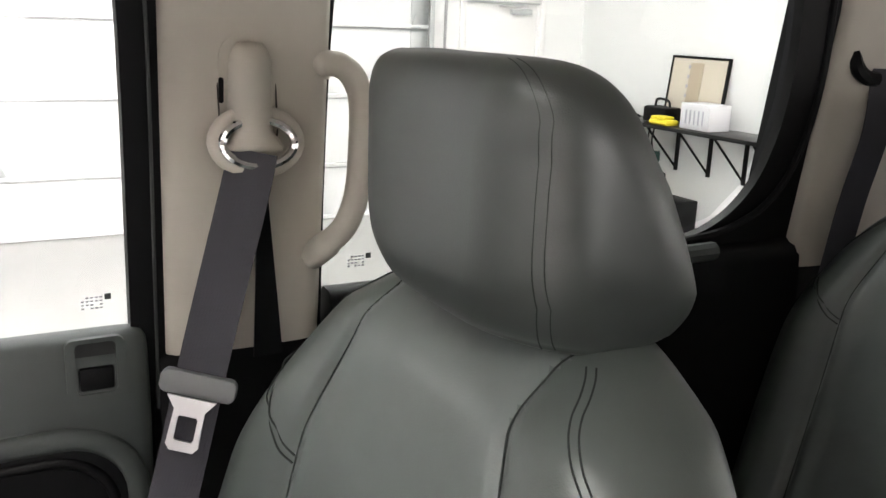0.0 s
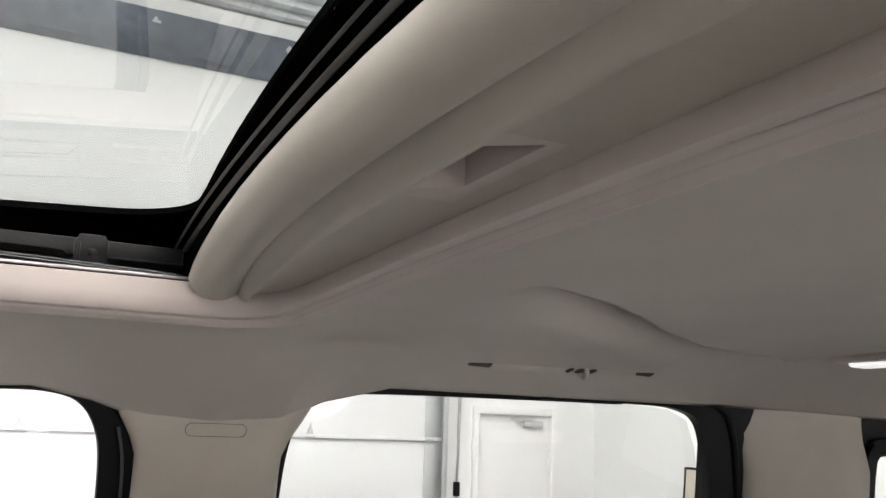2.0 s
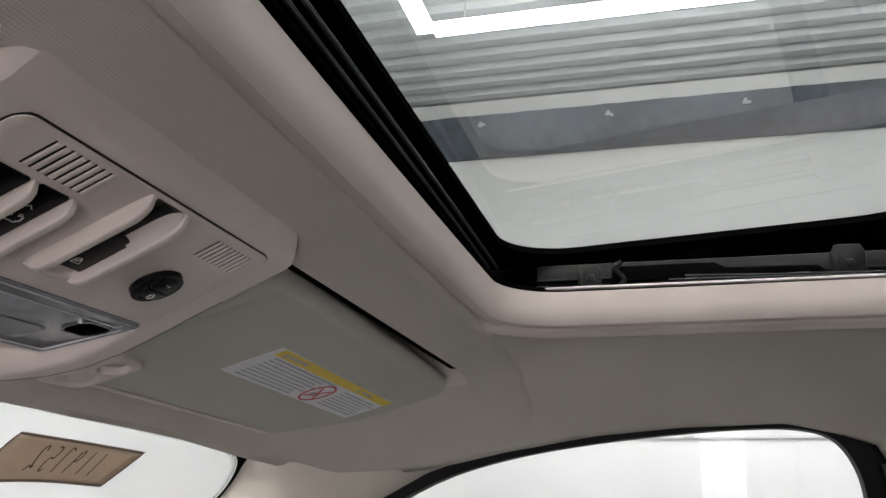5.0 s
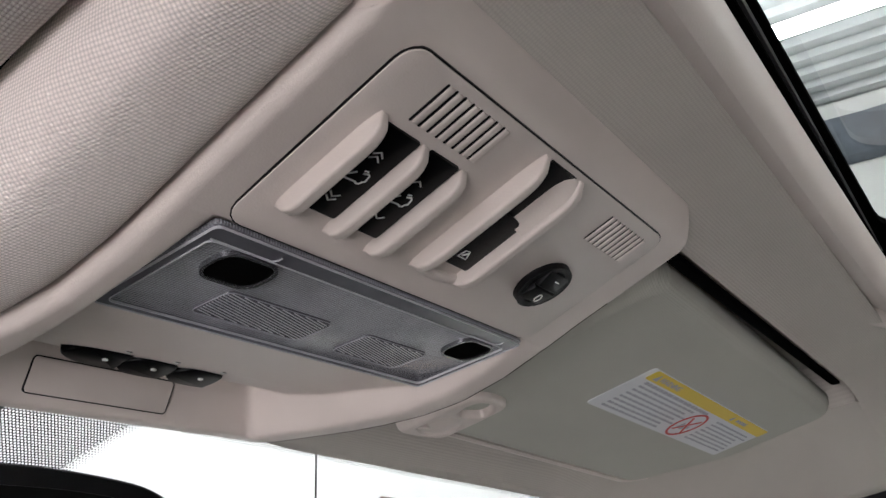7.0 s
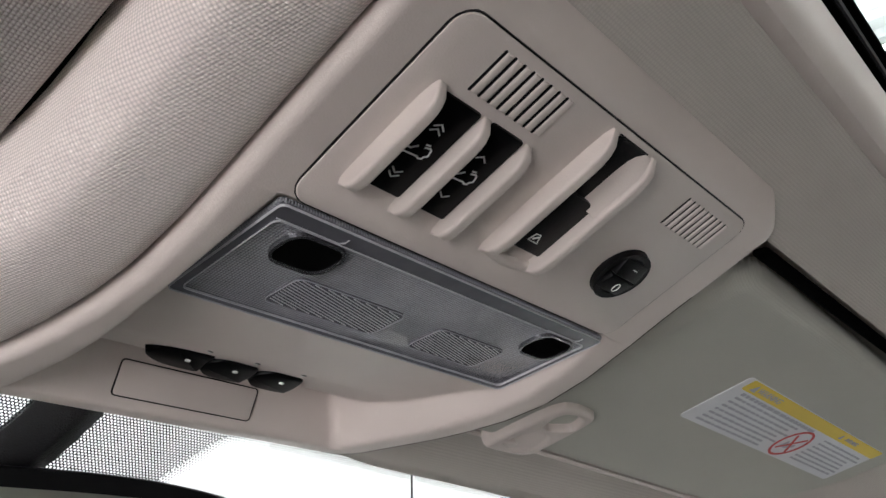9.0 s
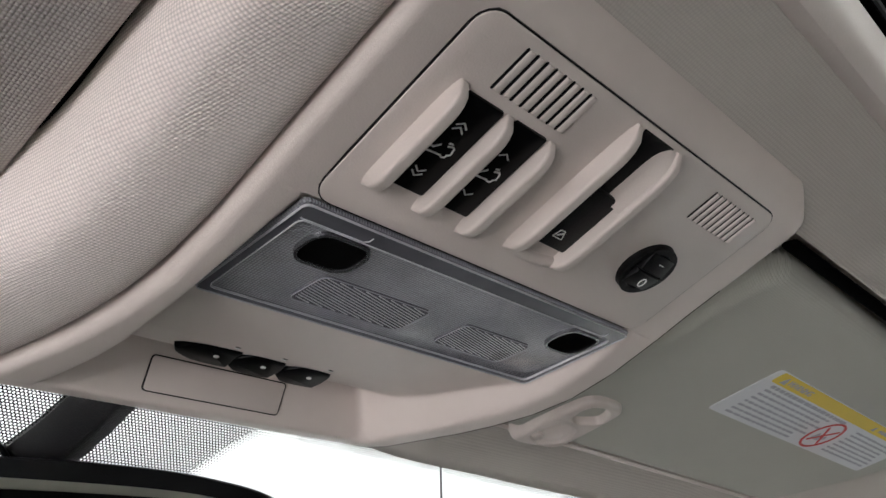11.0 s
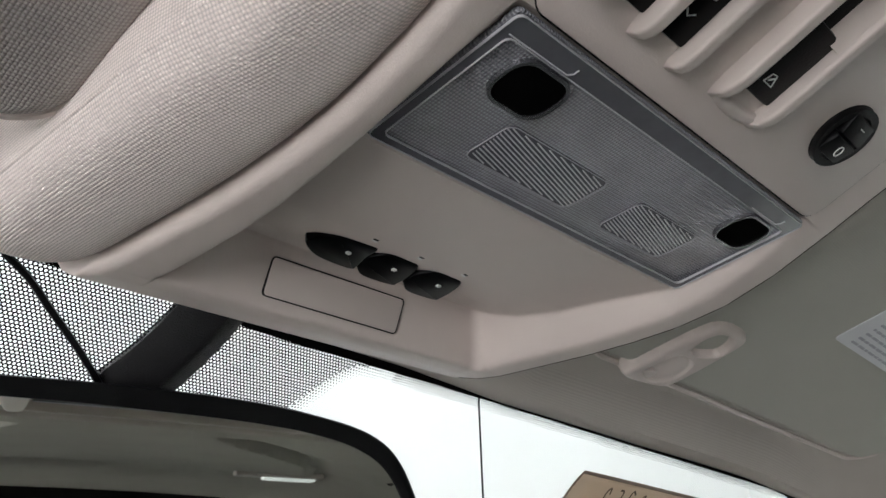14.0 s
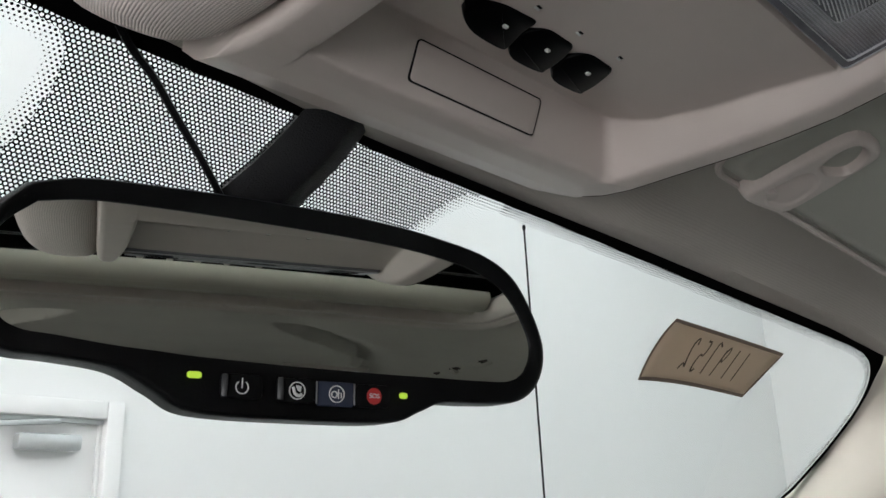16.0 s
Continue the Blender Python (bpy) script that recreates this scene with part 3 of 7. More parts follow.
PAN = axes((0, 0.340, 1.6905), (1, 0, 0), SLOPE, Vector((1, 0, 0)).cross(SLOPE))     # x right, y forward along the face, z up into the roof
FLIP = PAN @ pose(0, 0, 0, 180)                                                       # z out of the face


def pan(x, v, w=0.0):
    """A place on the switch panel: across, forward from its rear edge, and out of its face."""
    return PAN @ Vector((x, v, -w))


console = thing("overhead_console", "beige plastic overhead console with switches and map lamps", "console", (0, 0.45, 1.67))


def rim_z(y):
    return interp([(0.3325, 1.7030), (0.3345, 1.6975), (0.3375, 1.6930), (0.342, 1.6894), (0.385, 1.6699), (0.4008, 1.6622), (0.42, 1.6535), (0.44, 1.6468), (0.46, 1.6433), (0.48, 1.6418), (0.50, 1.6412), (0.545, 1.6415), (0.56, 1.6430), (0.575, 1.6465), (0.596, 1.656), (0.606, 1.664)], y)


HWD, WIDER, REAR_Y, R = 0.0912, 0.0060, 0.3325, 0.016
# inner edges of the rim: upright on the driver's side, leaning on the passenger's
EDGE_L = [(0.40, -0.0772), (0.42, -0.0802), (0.44, -0.0812), (0.46, -0.0800), (0.48, -0.0775), (0.50, -0.0756), (0.52, -0.0742), (0.54, -0.0732), (0.606, -0.0722)]
EDGE_R = [(0.40, 0.0772), (0.42, 0.0795), (0.44, 0.0812), (0.46, 0.0820), (0.54, 0.0815), (0.606, 0.0800)]
EDGE_F = 0.5497


def blunt(d, r):
    """d where it is positive, eased into nought over r."""
    return (d + math.sqrt(d * d + r * r)) / 2


def lesser(a, b, k):
    """The lesser of two heights, with a fillet of height k between them."""
    h = max(k - abs(a - b), 0.0) / k
    return min(a, b) - h * h * k / 4


def console_z(x, y):
    ax = abs(x) if x < 0 else x - WIDER
    z = rim_z(y)
    if y > 0.3995:
        # the hollow with the lamp lens: a ceiling that rises forward, a steep front wall, an upright and a leaning side wall
        top = interp([(0.3995, 1.6650), (0.4515, 1.6552), (0.453, 1.6532), (0.475, 1.6545), (0.50, 1.6556), (0.52, 1.6582), (0.53, 1.6612), (0.5405, 1.6652), (0.56, 1.672)], y)
        front, right, left = 2.4 * blunt(EDGE_F - y, 0.0016), 2.0 * blunt(interp(EDGE_R, y) - x, 0.0020), 7.0 * blunt(x - interp(EDGE_L, y), 0.0006)
        rise = lesser(lesser(lesser(front, right, 0.010), left, 0.002), top - z, 0.0020)
        z += max(0.0, rise) * smooth(0.3995, 0.4008, y)
    out = max(0.0, (ax - HWD + 0.0045) / 0.0045)
    z += 0.0055 * (1 - math.sqrt(max(0.0, 1 - out * out)))
    return min(1.706, z + 0.004 * smooth(0.3385, REAR_Y, y))


def console_w(y):
    """Half the housing's width: rounded at its rear corners, narrower in front."""
    w = HWD
    if y < REAR_Y + R:
        d = REAR_Y + R - y
        w -= R - math.sqrt(max(0.0, R * R - d * d))
    return w - 0.008 * smooth(0.555, 0.606, y)


def console_row(y):
    """Stations across the housing, close together along the edges of the hollow."""
    w, l, r = console_w(y), interp(EDGE_L, y), interp(EDGE_R, y)
    stops = [(-w, 0), (max(-w * 0.97, l - 0.002), 14), (max(-w * 0.94, l + 0.0045), 26), (min(w * 0.6, r - 0.018), 64), (min(w * 0.96, r + 0.002), 38), (w + WIDER, 18)]
    row = [stops[0][0]]
    for (a, _), (b, n) in zip(stops, stops[1:]):
        row += [a + (b - a) * k / n for k in range(1, n + 1)]
    return row


bm = bmesh.new()
gy = sorted({round(REAR_Y + 0.0012 * i, 4) for i in range(229)} | {round(0.536 + 0.0005 * i, 4) for i in range(36)} | {round(0.4490 + 0.0005 * i, 4) for i in range(12)} | {round(0.3990 + 0.0003 * i, 4) for i in range(9)} | {0.606})
rows_ = [[bm.verts.new((x, y, console_z(x, y))) for x in console_row(y)] for y in gy]
for a, b in zip(rows_, rows_[1:]):
    for k in range(len(a) - 1):
        bm.faces.new((a[k], a[k + 1], b[k + 1], b[k]))
bmesh.ops.remove_doubles(bm, verts=bm.verts[:], dist=1e-6)
shell = part("housing", bm, BEIGE, console, sharp=50)
sk = shell.modifiers.new("thick", "SOLIDIFY")
sk.thickness, sk.offset = 0.002, 1 if sum(p.normal.z for p in shell.data.polygons) > 0 else -1
# skirt that closes the housing up to the headliner
edge = [Vector((-console_w(y), y, console_z(-console_w(y), y))) for y in gy[::-3]] + [Vector((console_w(y) + WIDER, y, console_z(console_w(y) + WIDER, y))) for y in gy[::3]]
part("skirt", loft([edge, [p + Vector((0, 0, 1.712 - p.z)) for p in edge]], cap=False, closed=False), BEIGE, console)

# dark hairline laid on the rim as the shadow of a step
ledge = [(console_w(y) + WIDER - 0.0036, y) for y in np.linspace(0.372, 0.570, 40)]
part("rim_shadow_line", tube([Vector((x, y, console_z(x, y) + 0.0001)) for x, y in ledge], 0.00032, 5), DIM, console)

# switch panel
part("panel_gap", prism(round_rect(0.1541, 0.0655, 0.0066, 4), 0.0025, FLIP @ Matrix.Translation((0, -0.0334, 0.0006))), BLACK, console)
sp = part("switch_panel", prism(round_rect(0.1532, 0.0647, 0.006, 6), 0.003, FLIP @ Matrix.Translation((0, -0.0334, 0.0011)), 0.0007), BEIGE, console)
for x0, x1, n, v0, v1, sw_ in ((-0.0590, -0.0330, 8, 0.0040, 0.0175, 0.0011), (0.0395, 0.0655, 9, 0.0055, 0.0180, 0.0010)):
    step_ = (x1 - x0) / (n - 1)
    for k in range(n):
        x = x0 + step_ * k
        part("grille_slot", rbox((sw_, v1 - v0, 0.0012), (0, 0, 0), 0.0005, PAN @ Matrix.Translation((x, (v0 + v1) / 2, -0.0008))), BLACK, sp, "dark speaker slot" if k == 0 else "")
        part("grille_rib", rbox((step_ - sw_ * 0.95, v1 - v0 - 0.0004, 0.0016), (0, 0, 0), 0.0007, PAN @ Matrix.Translation((x + step_ / 2, (v0 + v1) / 2, -0.0008)), 3), BEIGE, sp)


def fin_rib(x, v0, v1, h, name="fin"):
    """A rounded wall beside a switch: low behind, full in the middle, with a nosed front end."""
    path = [pan(x, v0 + (v1 - v0) * k / 18, 0.0) for k in range(19)]
    rings_ = []
    for k, p in enumerate(path):
        t = k / 18
        hh = h * interp([(0, 0.30), (0.03, 0.62), (0.08, 0.86), (0.15, 0.97), (0.22, 1.0), (0.82, 1.0), (0.91, 0.88), (0.96, 0.64), (1.0, 0.15)], t)
        w = 0.0022 * interp([(0, 0.50), (0.06, 0.80), (0.16, 0.96), (0.30, 1.0), (0.86, 1.0), (0.95, 0.85), (1.0, 0.50)], t)
        ring = []
        for c, s_ in ((-1.12, -0.1), (-1, 0.80), (-0.92, 0.92), (-0.72, 0.99), (-0.4, 1.0), (0.4, 1.0), (0.72, 0.99), (0.92, 0.92), (1, 0.80), (1.12, -0.1)):
            ring.append(p + Vector((1, 0, 0)) * c * w + DOWN * (s_ * hh))
        rings_.append(ring)
    return part(name, loft(rings_), BEIGE, sp, sharp=60)


for x, v0, v1, h in ((-0.0665, 0.0190, 0.0565, 0.0066), (-0.0478, 0.0205, 0.0575, 0.0064), (-0.0300, 0.0205, 0.0580, 0.0064), (-0.0108, 0.0030, 0.0560, 0.0068), (0.0108, 0.0030, 0.0560, 0.0068)):
    fin_rib(x, v0, v1, h)


def icon_strokes(parent, x, v, k, double):
    """White outline of a vehicle with its roof lid raised, and arrows fore and aft."""
    w = 0.0021
    P = lambda a, b: pan(x + a * k, v + b * k, w)
    pieces = [[(-0.0007, -0.0018), (-0.0023, -0.0002), (-0.0041, -0.0001), (-0.0050, 0.0009), (-0.0044, 0.0019), (-0.0032, 0.0016), (0.0016, 0.0012), (0.0022, 0.0016), (0.0033, 0.0013), (0.0035, 0.0005),
               (0.0044, -0.0002), (0.0039, -0.0022), (0.0032, -0.0026), (0.0014, -0.0021)], [(0.0010, -0.0030), (0.0025, -0.0033)]]
    for q in pieces:
        part("pictogram", tube([P(a, b) for a, b in q], 0.00036, 5, DOWN), ICON, parent)
    for side in (-1, 1):
        for d in ((0.0, 0.0016) if double else (0.0,)):
            c = side * (0.0085 + d)
            part("arrow_mark", tube([P(-0.0020, c - side * 0.0014), P(0, c), P(0.0020, c - side * 0.0014)], 0.00034, 5, DOWN), ICON, parent)


for x, w, dbl in ((-0.0571, 0.0140, True), (-0.0389, 0.0130, False)):
    rk = part("rocker_switch", rbox((w, 0.0315, 0.0040), (0, 0, 0), 0.0008, PAN @ Matrix.Translation((x, 0.0362, -0.0002))), GLOSSBLACK, sp, "black sunroof rocker switch")
    icon_strokes(rk, x - 0.0008, 0.0375, 0.94, dbl)
part("switch_hollow", rbox((0.0165, 0.024, 0.0016), (0, 0, 0), 0.0005, PAN @ Matrix.Translation((0, 0.0145, -0.0003))), BLACK, sp)
scoop = []
for k in range(11):
    t, v = k / 10, 0.0036 + 0.0235 * k / 10
    h = interp([(0, 0.30), (0.15, 0.80), (0.35, 1.0), (1, 1.0)], t)
    scoop.append([pan(0.0112, v, -0.001), pan(0.0105, v, 0.0064 * h), pan(0.0088, v, 0.0052 * h), pan(0.0066, v, 0.0032 * h), pan(0.0046, v, 0.0018 * h), pan(0.0030, v, 0.0010 * h), pan(0.0022, v, -0.001)])
part("finger_scoop", loft(scoop), BEIGE, sp, sharp=60)
part("switch_lip", sweep([pan(x, 0.0545 - 0.0016 * (x / 0.0108) ** 2, 0.0) for x in np.linspace(-0.0108, 0.0108, 9)], [(-0.0022, -0.001), (-0.0016, 0.0022), (0.0, 0.0030), (0.0020, 0.0022), (0.0034, -0.001)], DOWN), BEIGE, sp, sharp=60)
pb = part("push_switch", rbox((0.0175, 0.0240, 0.0050), (0, 0, 0), 0.001, PAN @ Matrix.Translation((0, 0.0365, -0.0004))), BLACK, sp, "black push switch with a lamp symbol")
part("pictogram", tube([pan(a, 0.0425 + b, 0.0031) for a, b in ((-0.0022, 0.0016), (-0.0014, -0.0012), (0.0006, -0.0014), (0.0022, 0.0016), (-0.0022, 0.0016))], 0.00022, 5, DOWN), ICON, pb)
part("pictogram", tube([pan(a, 0.0425 + b, 0.0031) for a, b in ((-0.0010, 0.0008), (0.0008, -0.0006))], 0.0003, 5, DOWN), ICON, pb)
rs = part("round_switch", prism(circle(0.0108, 28), 0.004, FLIP @ Matrix.Translation((0.0465, -0.0400, 0.0024)), 0.0012), BLACK, sp, "round black rocker switch")
part("switch_collar", frame_ring(circle(0.0106, 28), circle(0.0082, 28), 0.003, FLIP @ Matrix.Translation((0.0465, -0.0400, 0.0034))), BLACK, rs)
for d, tilt in ((-0.0036, -13), (0.0036, 11)):
    part("rocker_paddle", rbox((0.0135, 0.0074, 0.0034), (0, 0, 0), 0.0010, PAN @ Matrix.Translation((0.0465, 0.0400 + d, -0.0028)) @ pose(0, 0, 0, tilt)), BLACK, rs)
part("off_mark", sweep([pan(0.0465 + 0.0013 * math.cos(a), 0.0438 + 0.0017 * math.sin(a), 0.0052) for a in np.linspace(0, 2 * math.pi, 13)[:-1]], circle(0.0002, 5), DOWN, loop=True), ICON, rs)
part("on_mark", tube([pan(0.0455, 0.0352, 0.0048), pan(0.0478, 0.0352, 0.0048)], 0.0002, 5, DOWN), ICON, rs)

# map lamp lens
LSL = Vector((0, 0.0500, -0.0096)).normalized()
LEN = axes((0, 0.4008, 1.6628), (1, 0, 0), LSL, Vector((1, 0, 0)).cross(LSL))
LFLIP = LEN @ pose(0, 0, 0, 180)
lens = part("map_lamp_lens", prism(round_rect(0.1534, 0.0506, 0.002, 3), 0.0016, LFLIP @ Matrix.Translation((0, -0.0255, 0.0008)), 0.0005), LENSFACE, console, "smoky clear ribbed plastic lens")
FLANGE = mat("dark_smoky_flange", (0.15, 0.15, 0.17), 0.12, spec=0.8, scale=90, vary=0.3, stain=0.3)
REFL = mat("lamp_reflector", (0.30, 0.30, 0.32), 0.25, metal=0.85, scale=60, vary=0.2, stain=0.2)
part("reflector_tray", rbox((0.149, 0.047, 0.0012), (0, 0, 0), 0.0, LEN @ Matrix.Translation((0, 0.0255, 0.0035))), REFL, lens)
SMOKE = mat("smoky_clear_plastic", (0.36, 0.36, 0.395), 0.10, spec=0.8, scale=60, vary=0.2, stain=0.15)
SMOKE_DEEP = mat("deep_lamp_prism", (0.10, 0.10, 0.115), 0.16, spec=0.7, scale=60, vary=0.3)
SLANT = math.tan(math.radians(13))
for x0, x1 in ((-0.049, -0.004), (0.013, 0.049)):
    v0, v1, xm = 0.0262, 0.0420, (x0 + x1) / 2
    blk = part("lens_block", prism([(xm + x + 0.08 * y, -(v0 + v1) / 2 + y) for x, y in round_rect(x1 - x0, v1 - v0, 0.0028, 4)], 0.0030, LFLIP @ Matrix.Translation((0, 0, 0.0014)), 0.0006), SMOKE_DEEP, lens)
    # pale outline paints the highlight along the block's edge
    part("block_glint", sweep([LEN @ Vector((xm + x - 0.08 * y, (v0 + v1) / 2 + y, -0.0016)) for x, y in round_rect(x1 - x0, v1 - v0, 0.0028, 4)], circle(0.00018, 5), LEN.to_3x3() @ Vector((0, 0, 1)), loop=True), SMOKE, blk)
    reach = (v1 - v0) / 2 + SLANT * (x1 - x0) / 2
    for k in range(1, 22):
        off = -reach + 2 * reach * k / 22
        xs = [x0 + 0.001, x1 - 0.001]
        lo, hi = sorted(xm + (e - off) / SLANT for e in (-(v1 - v0) / 2 + 0.0008, (v1 - v0) / 2 - 0.0008))
        xa, xb = max(xs[0], lo), min(xs[1], hi)
        if xb - xa > 0.002:
            pa, pb_ = (LEN @ Vector((x, (v0 + v1) / 2 + off + SLANT * (x - xm), -0.0015)) for x in (xa, xb))
            part("prism_bar", tube([pa, pb_], 0.00022, 5), LENSBLOCK, blk)
for x in (-0.055, 0.060):
    # no hole is cut: a black plate paints the depth's shade
    part("opening_shade", prism(round_rect(0.0190, 0.0136, 0.005, 5), 0.002, LFLIP @ Matrix.Translation((x, -0.0155, 0.0016))), VOID, lens, "black plate painting the shade inside a reading lamp opening")
    part("opening_rim", frame_ring(round_rect(0.0210, 0.0156, 0.006, 5), round_rect(0.0190, 0.0136, 0.005, 5), 0.002, LFLIP @ Matrix.Translation((x, -0.0155, 0.0022))), REFL, lens)
for x in (-0.066, -0.045, -0.01, 0.035, 0.066):
    part("lens_catch", rbox((0.0035, 0.0022, 0.0012), (0, 0, 0), 0.0003, LEN @ Matrix.Translation((x, 0.0022, -0.0008))), BLACK if x < 0 else STEEL, lens)
for x0, x1 in ((-0.0735, -0.0520), (0.0480, 0.0655)):
    hook = [LEN @ Vector((x, v, -0.0019)) for x, v in ((x0, 0.0062), (x1, 0.0062), (x1 + 0.0012, 0.0050), (x1 + 0.0012, 0.0034))]
    part("flange_rib", tube(hook, 0.00024, 5), LENSBLOCK, lens)
part("lens_flange", frame_ring(round_rect(0.1520, 0.0494, 0.002, 3), [(x, y - 0.0018) for x, y in round_rect(0.1460, 0.0410, 0.002, 3)], 0.0008, LFLIP @ Matrix.Translation((0, -0.0255, 0.0015))), FLANGE, lens, "dark clear smooth flange")
# hair-thin pale frames paint the glints on the flange's edges
part("flange_glint", frame_ring([(x, y - 0.0018) for x, y in round_rect(0.1461, 0.0411, 0.002, 3)], [(x, y - 0.0018) for x, y in round_rect(0.1457, 0.0407, 0.002, 3)], 0.0008, LFLIP @ Matrix.Translation((0, -0.0255, 0.0019))), LENSBLOCK, lens)
part("flange_glint", frame_ring(round_rect(0.1522, 0.0496, 0.002, 3), round_rect(0.1518, 0.0492, 0.002, 3), 0.0008, LFLIP @ Matrix.Translation((0, -0.0255, 0.0019))), LENSBLOCK, lens)

# three remote buttons in the hollow, with pin holes behind
SHIELD = [(-0.0116, -0.0050), (-0.0132, 0.0010), (-0.0116, 0.0050), (-0.0076, 0.0086), (0.0000, 0.0086), (0.0066, 0.0074), (0.0093, 0.0000), (0.0098, -0.0062), (0.0085, -0.0088), (-0.0050, -0.0092)]
for k, x in enumerate((-0.0255, -0.0045, 0.0180)):
    out = list(SHIELD) if k else [(-0.0166, 0.0004), (-0.0145, 0.0042), (-0.0080, 0.0078), (0.0000, 0.0088), (0.0072, 0.0086), (0.0078, 0.0025), (0.0098, -0.0045), (0.0088, -0.0078), (-0.0050, -0.0074), (-0.0135, -0.0036)]
    out = [(p.x, p.y) for p in spline([(a, c, 0) for a, c in out + out[:1]], 4)[:-1]]
    b = part("remote_button", prism(out, 0.006, axes((x, 0.5155, 1.6550), (1, 0, 0), (0, -0.97, 0.1), (0, -0.1, -0.97)), 0.0011), GLOSSBLACK, console, "glossy black remote control button")
    part("indicator", placed(rbox((0.0021, 0.0015, 0.001), (0, 0, 0), 0.0006), pose(x + 0.0000, 0.5138, 1.6549)), ICON, b)
    zh = console_z(x, 0.5016)
    part("pin_hole", placed(rbox((0.0026, 0.0012, 0.001), (0, 0, 0), 0.0004), pose(x + 0.0005, 0.5008, zh + 0.0002, 0, 0, 10)), BLACK, console)
    part("pin_hole", placed(rbox((0.0026, 0.0008, 0.001), (0, 0, 0), 0.0003), pose(x + 0.0005, 0.5018, zh + 0.0001, 0, 0, 10)), ICON, console)
MW = axes((-0.0033, 0.5453, 1.6534), (1, 0, 0), (0, -0.383, 0.924), (0, -0.924, -0.383))
part("cover_gap", prism(round_rect(0.0641, 0.0145, 0.0018, 3), 0.0020, MW @ Matrix.Translation((0, 0, 0.0009))), BLACK, console)
part("cover_plate", prism(round_rect(0.0631, 0.0135, 0.0014, 3), 0.0022, MW @ Matrix.Translation((0, 0, 0.0011)), 0.0002), BEIGE, console, "small blank beige cover")

# fabric roll of the headliner between the console and the driver's visor
bm = bmesh.new()
rr_ = []
for k in range(41):
    y = 0.300 + 0.300 * k / 40
    zb = rim_z(max(0.3375, y)) + 0.0012 + 0.030 * smooth(0.344, 0.316, y)
    e = 0.0040 * smooth(0.475, 0.425, y)
    ring = [(-0.1300 + e, y, 1.720), (-0.1298 + e, y, zb + 0.017), (-0.1288 + e, y, zb + 0.0098), (-0.1256 + e, y, zb + 0.0046), (-0.1195 + e * 0.5, y, zb + 0.0012), (-0.110, y, zb), (-0.102, y, zb + 0.0002), (-0.0965, y, zb + 0.0010), (-0.0930, y, zb + 0.0026), (-0.0908, y, zb + 0.0056), (-0.0897, y, zb + 0.010), (-0.0893, y, 1.720)]
    rr_.append(spline(ring, 3))
lay = bm.loops.layers.uv.new("UVMap")
grid = []
for ring in rr_:
    arc, row = 0.0, []
    for k, p in enumerate(ring):
        arc += (p - ring[k - 1]).length if k else 0.0
        row.append((bm.verts.new(p), (arc, p.y * 1.09)))
    grid.append(row)
for r0, r1 in zip(grid, grid[1:]):
    for k in range(len(r0) - 1):
        q = (r0[k], r0[k + 1], r1[k + 1], r1[k])
        f = bm.faces.new([v for v, _ in q])
        for lp, (_, c) in zip(f.loops, q):
            lp[lay].uv = c
tagged(fin("headliner_roll", bm, FABRIC_LIT), "padded roll of woven beige headliner fabric beside the console", "headliner", kind="structure")
# black strip added above the gap to paint its shade
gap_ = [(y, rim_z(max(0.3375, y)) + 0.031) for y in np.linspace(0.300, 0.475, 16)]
tagged(fin("visor_shade_strip", loft([[(-0.1400, y, z), (-0.1225, y, z), (-0.1225, y, z + 0.002), (-0.1400, y, z + 0.002)] for y, z in gap_]), VOID), "black strip painting the shade between the headliner roll and the visor", "gap", kind="structure")


# ---- sun visors ----
def visor_sag(y):
    """The passenger's visor bends up towards its front edge."""
    return interp([(-0.110, -0.0136), (-0.080, -0.0100), (-0.060, -0.0072), (-0.044, -0.0046), (-0.028, -0.0020), (-0.012, -0.0004), (0.0, 0.0)], y)


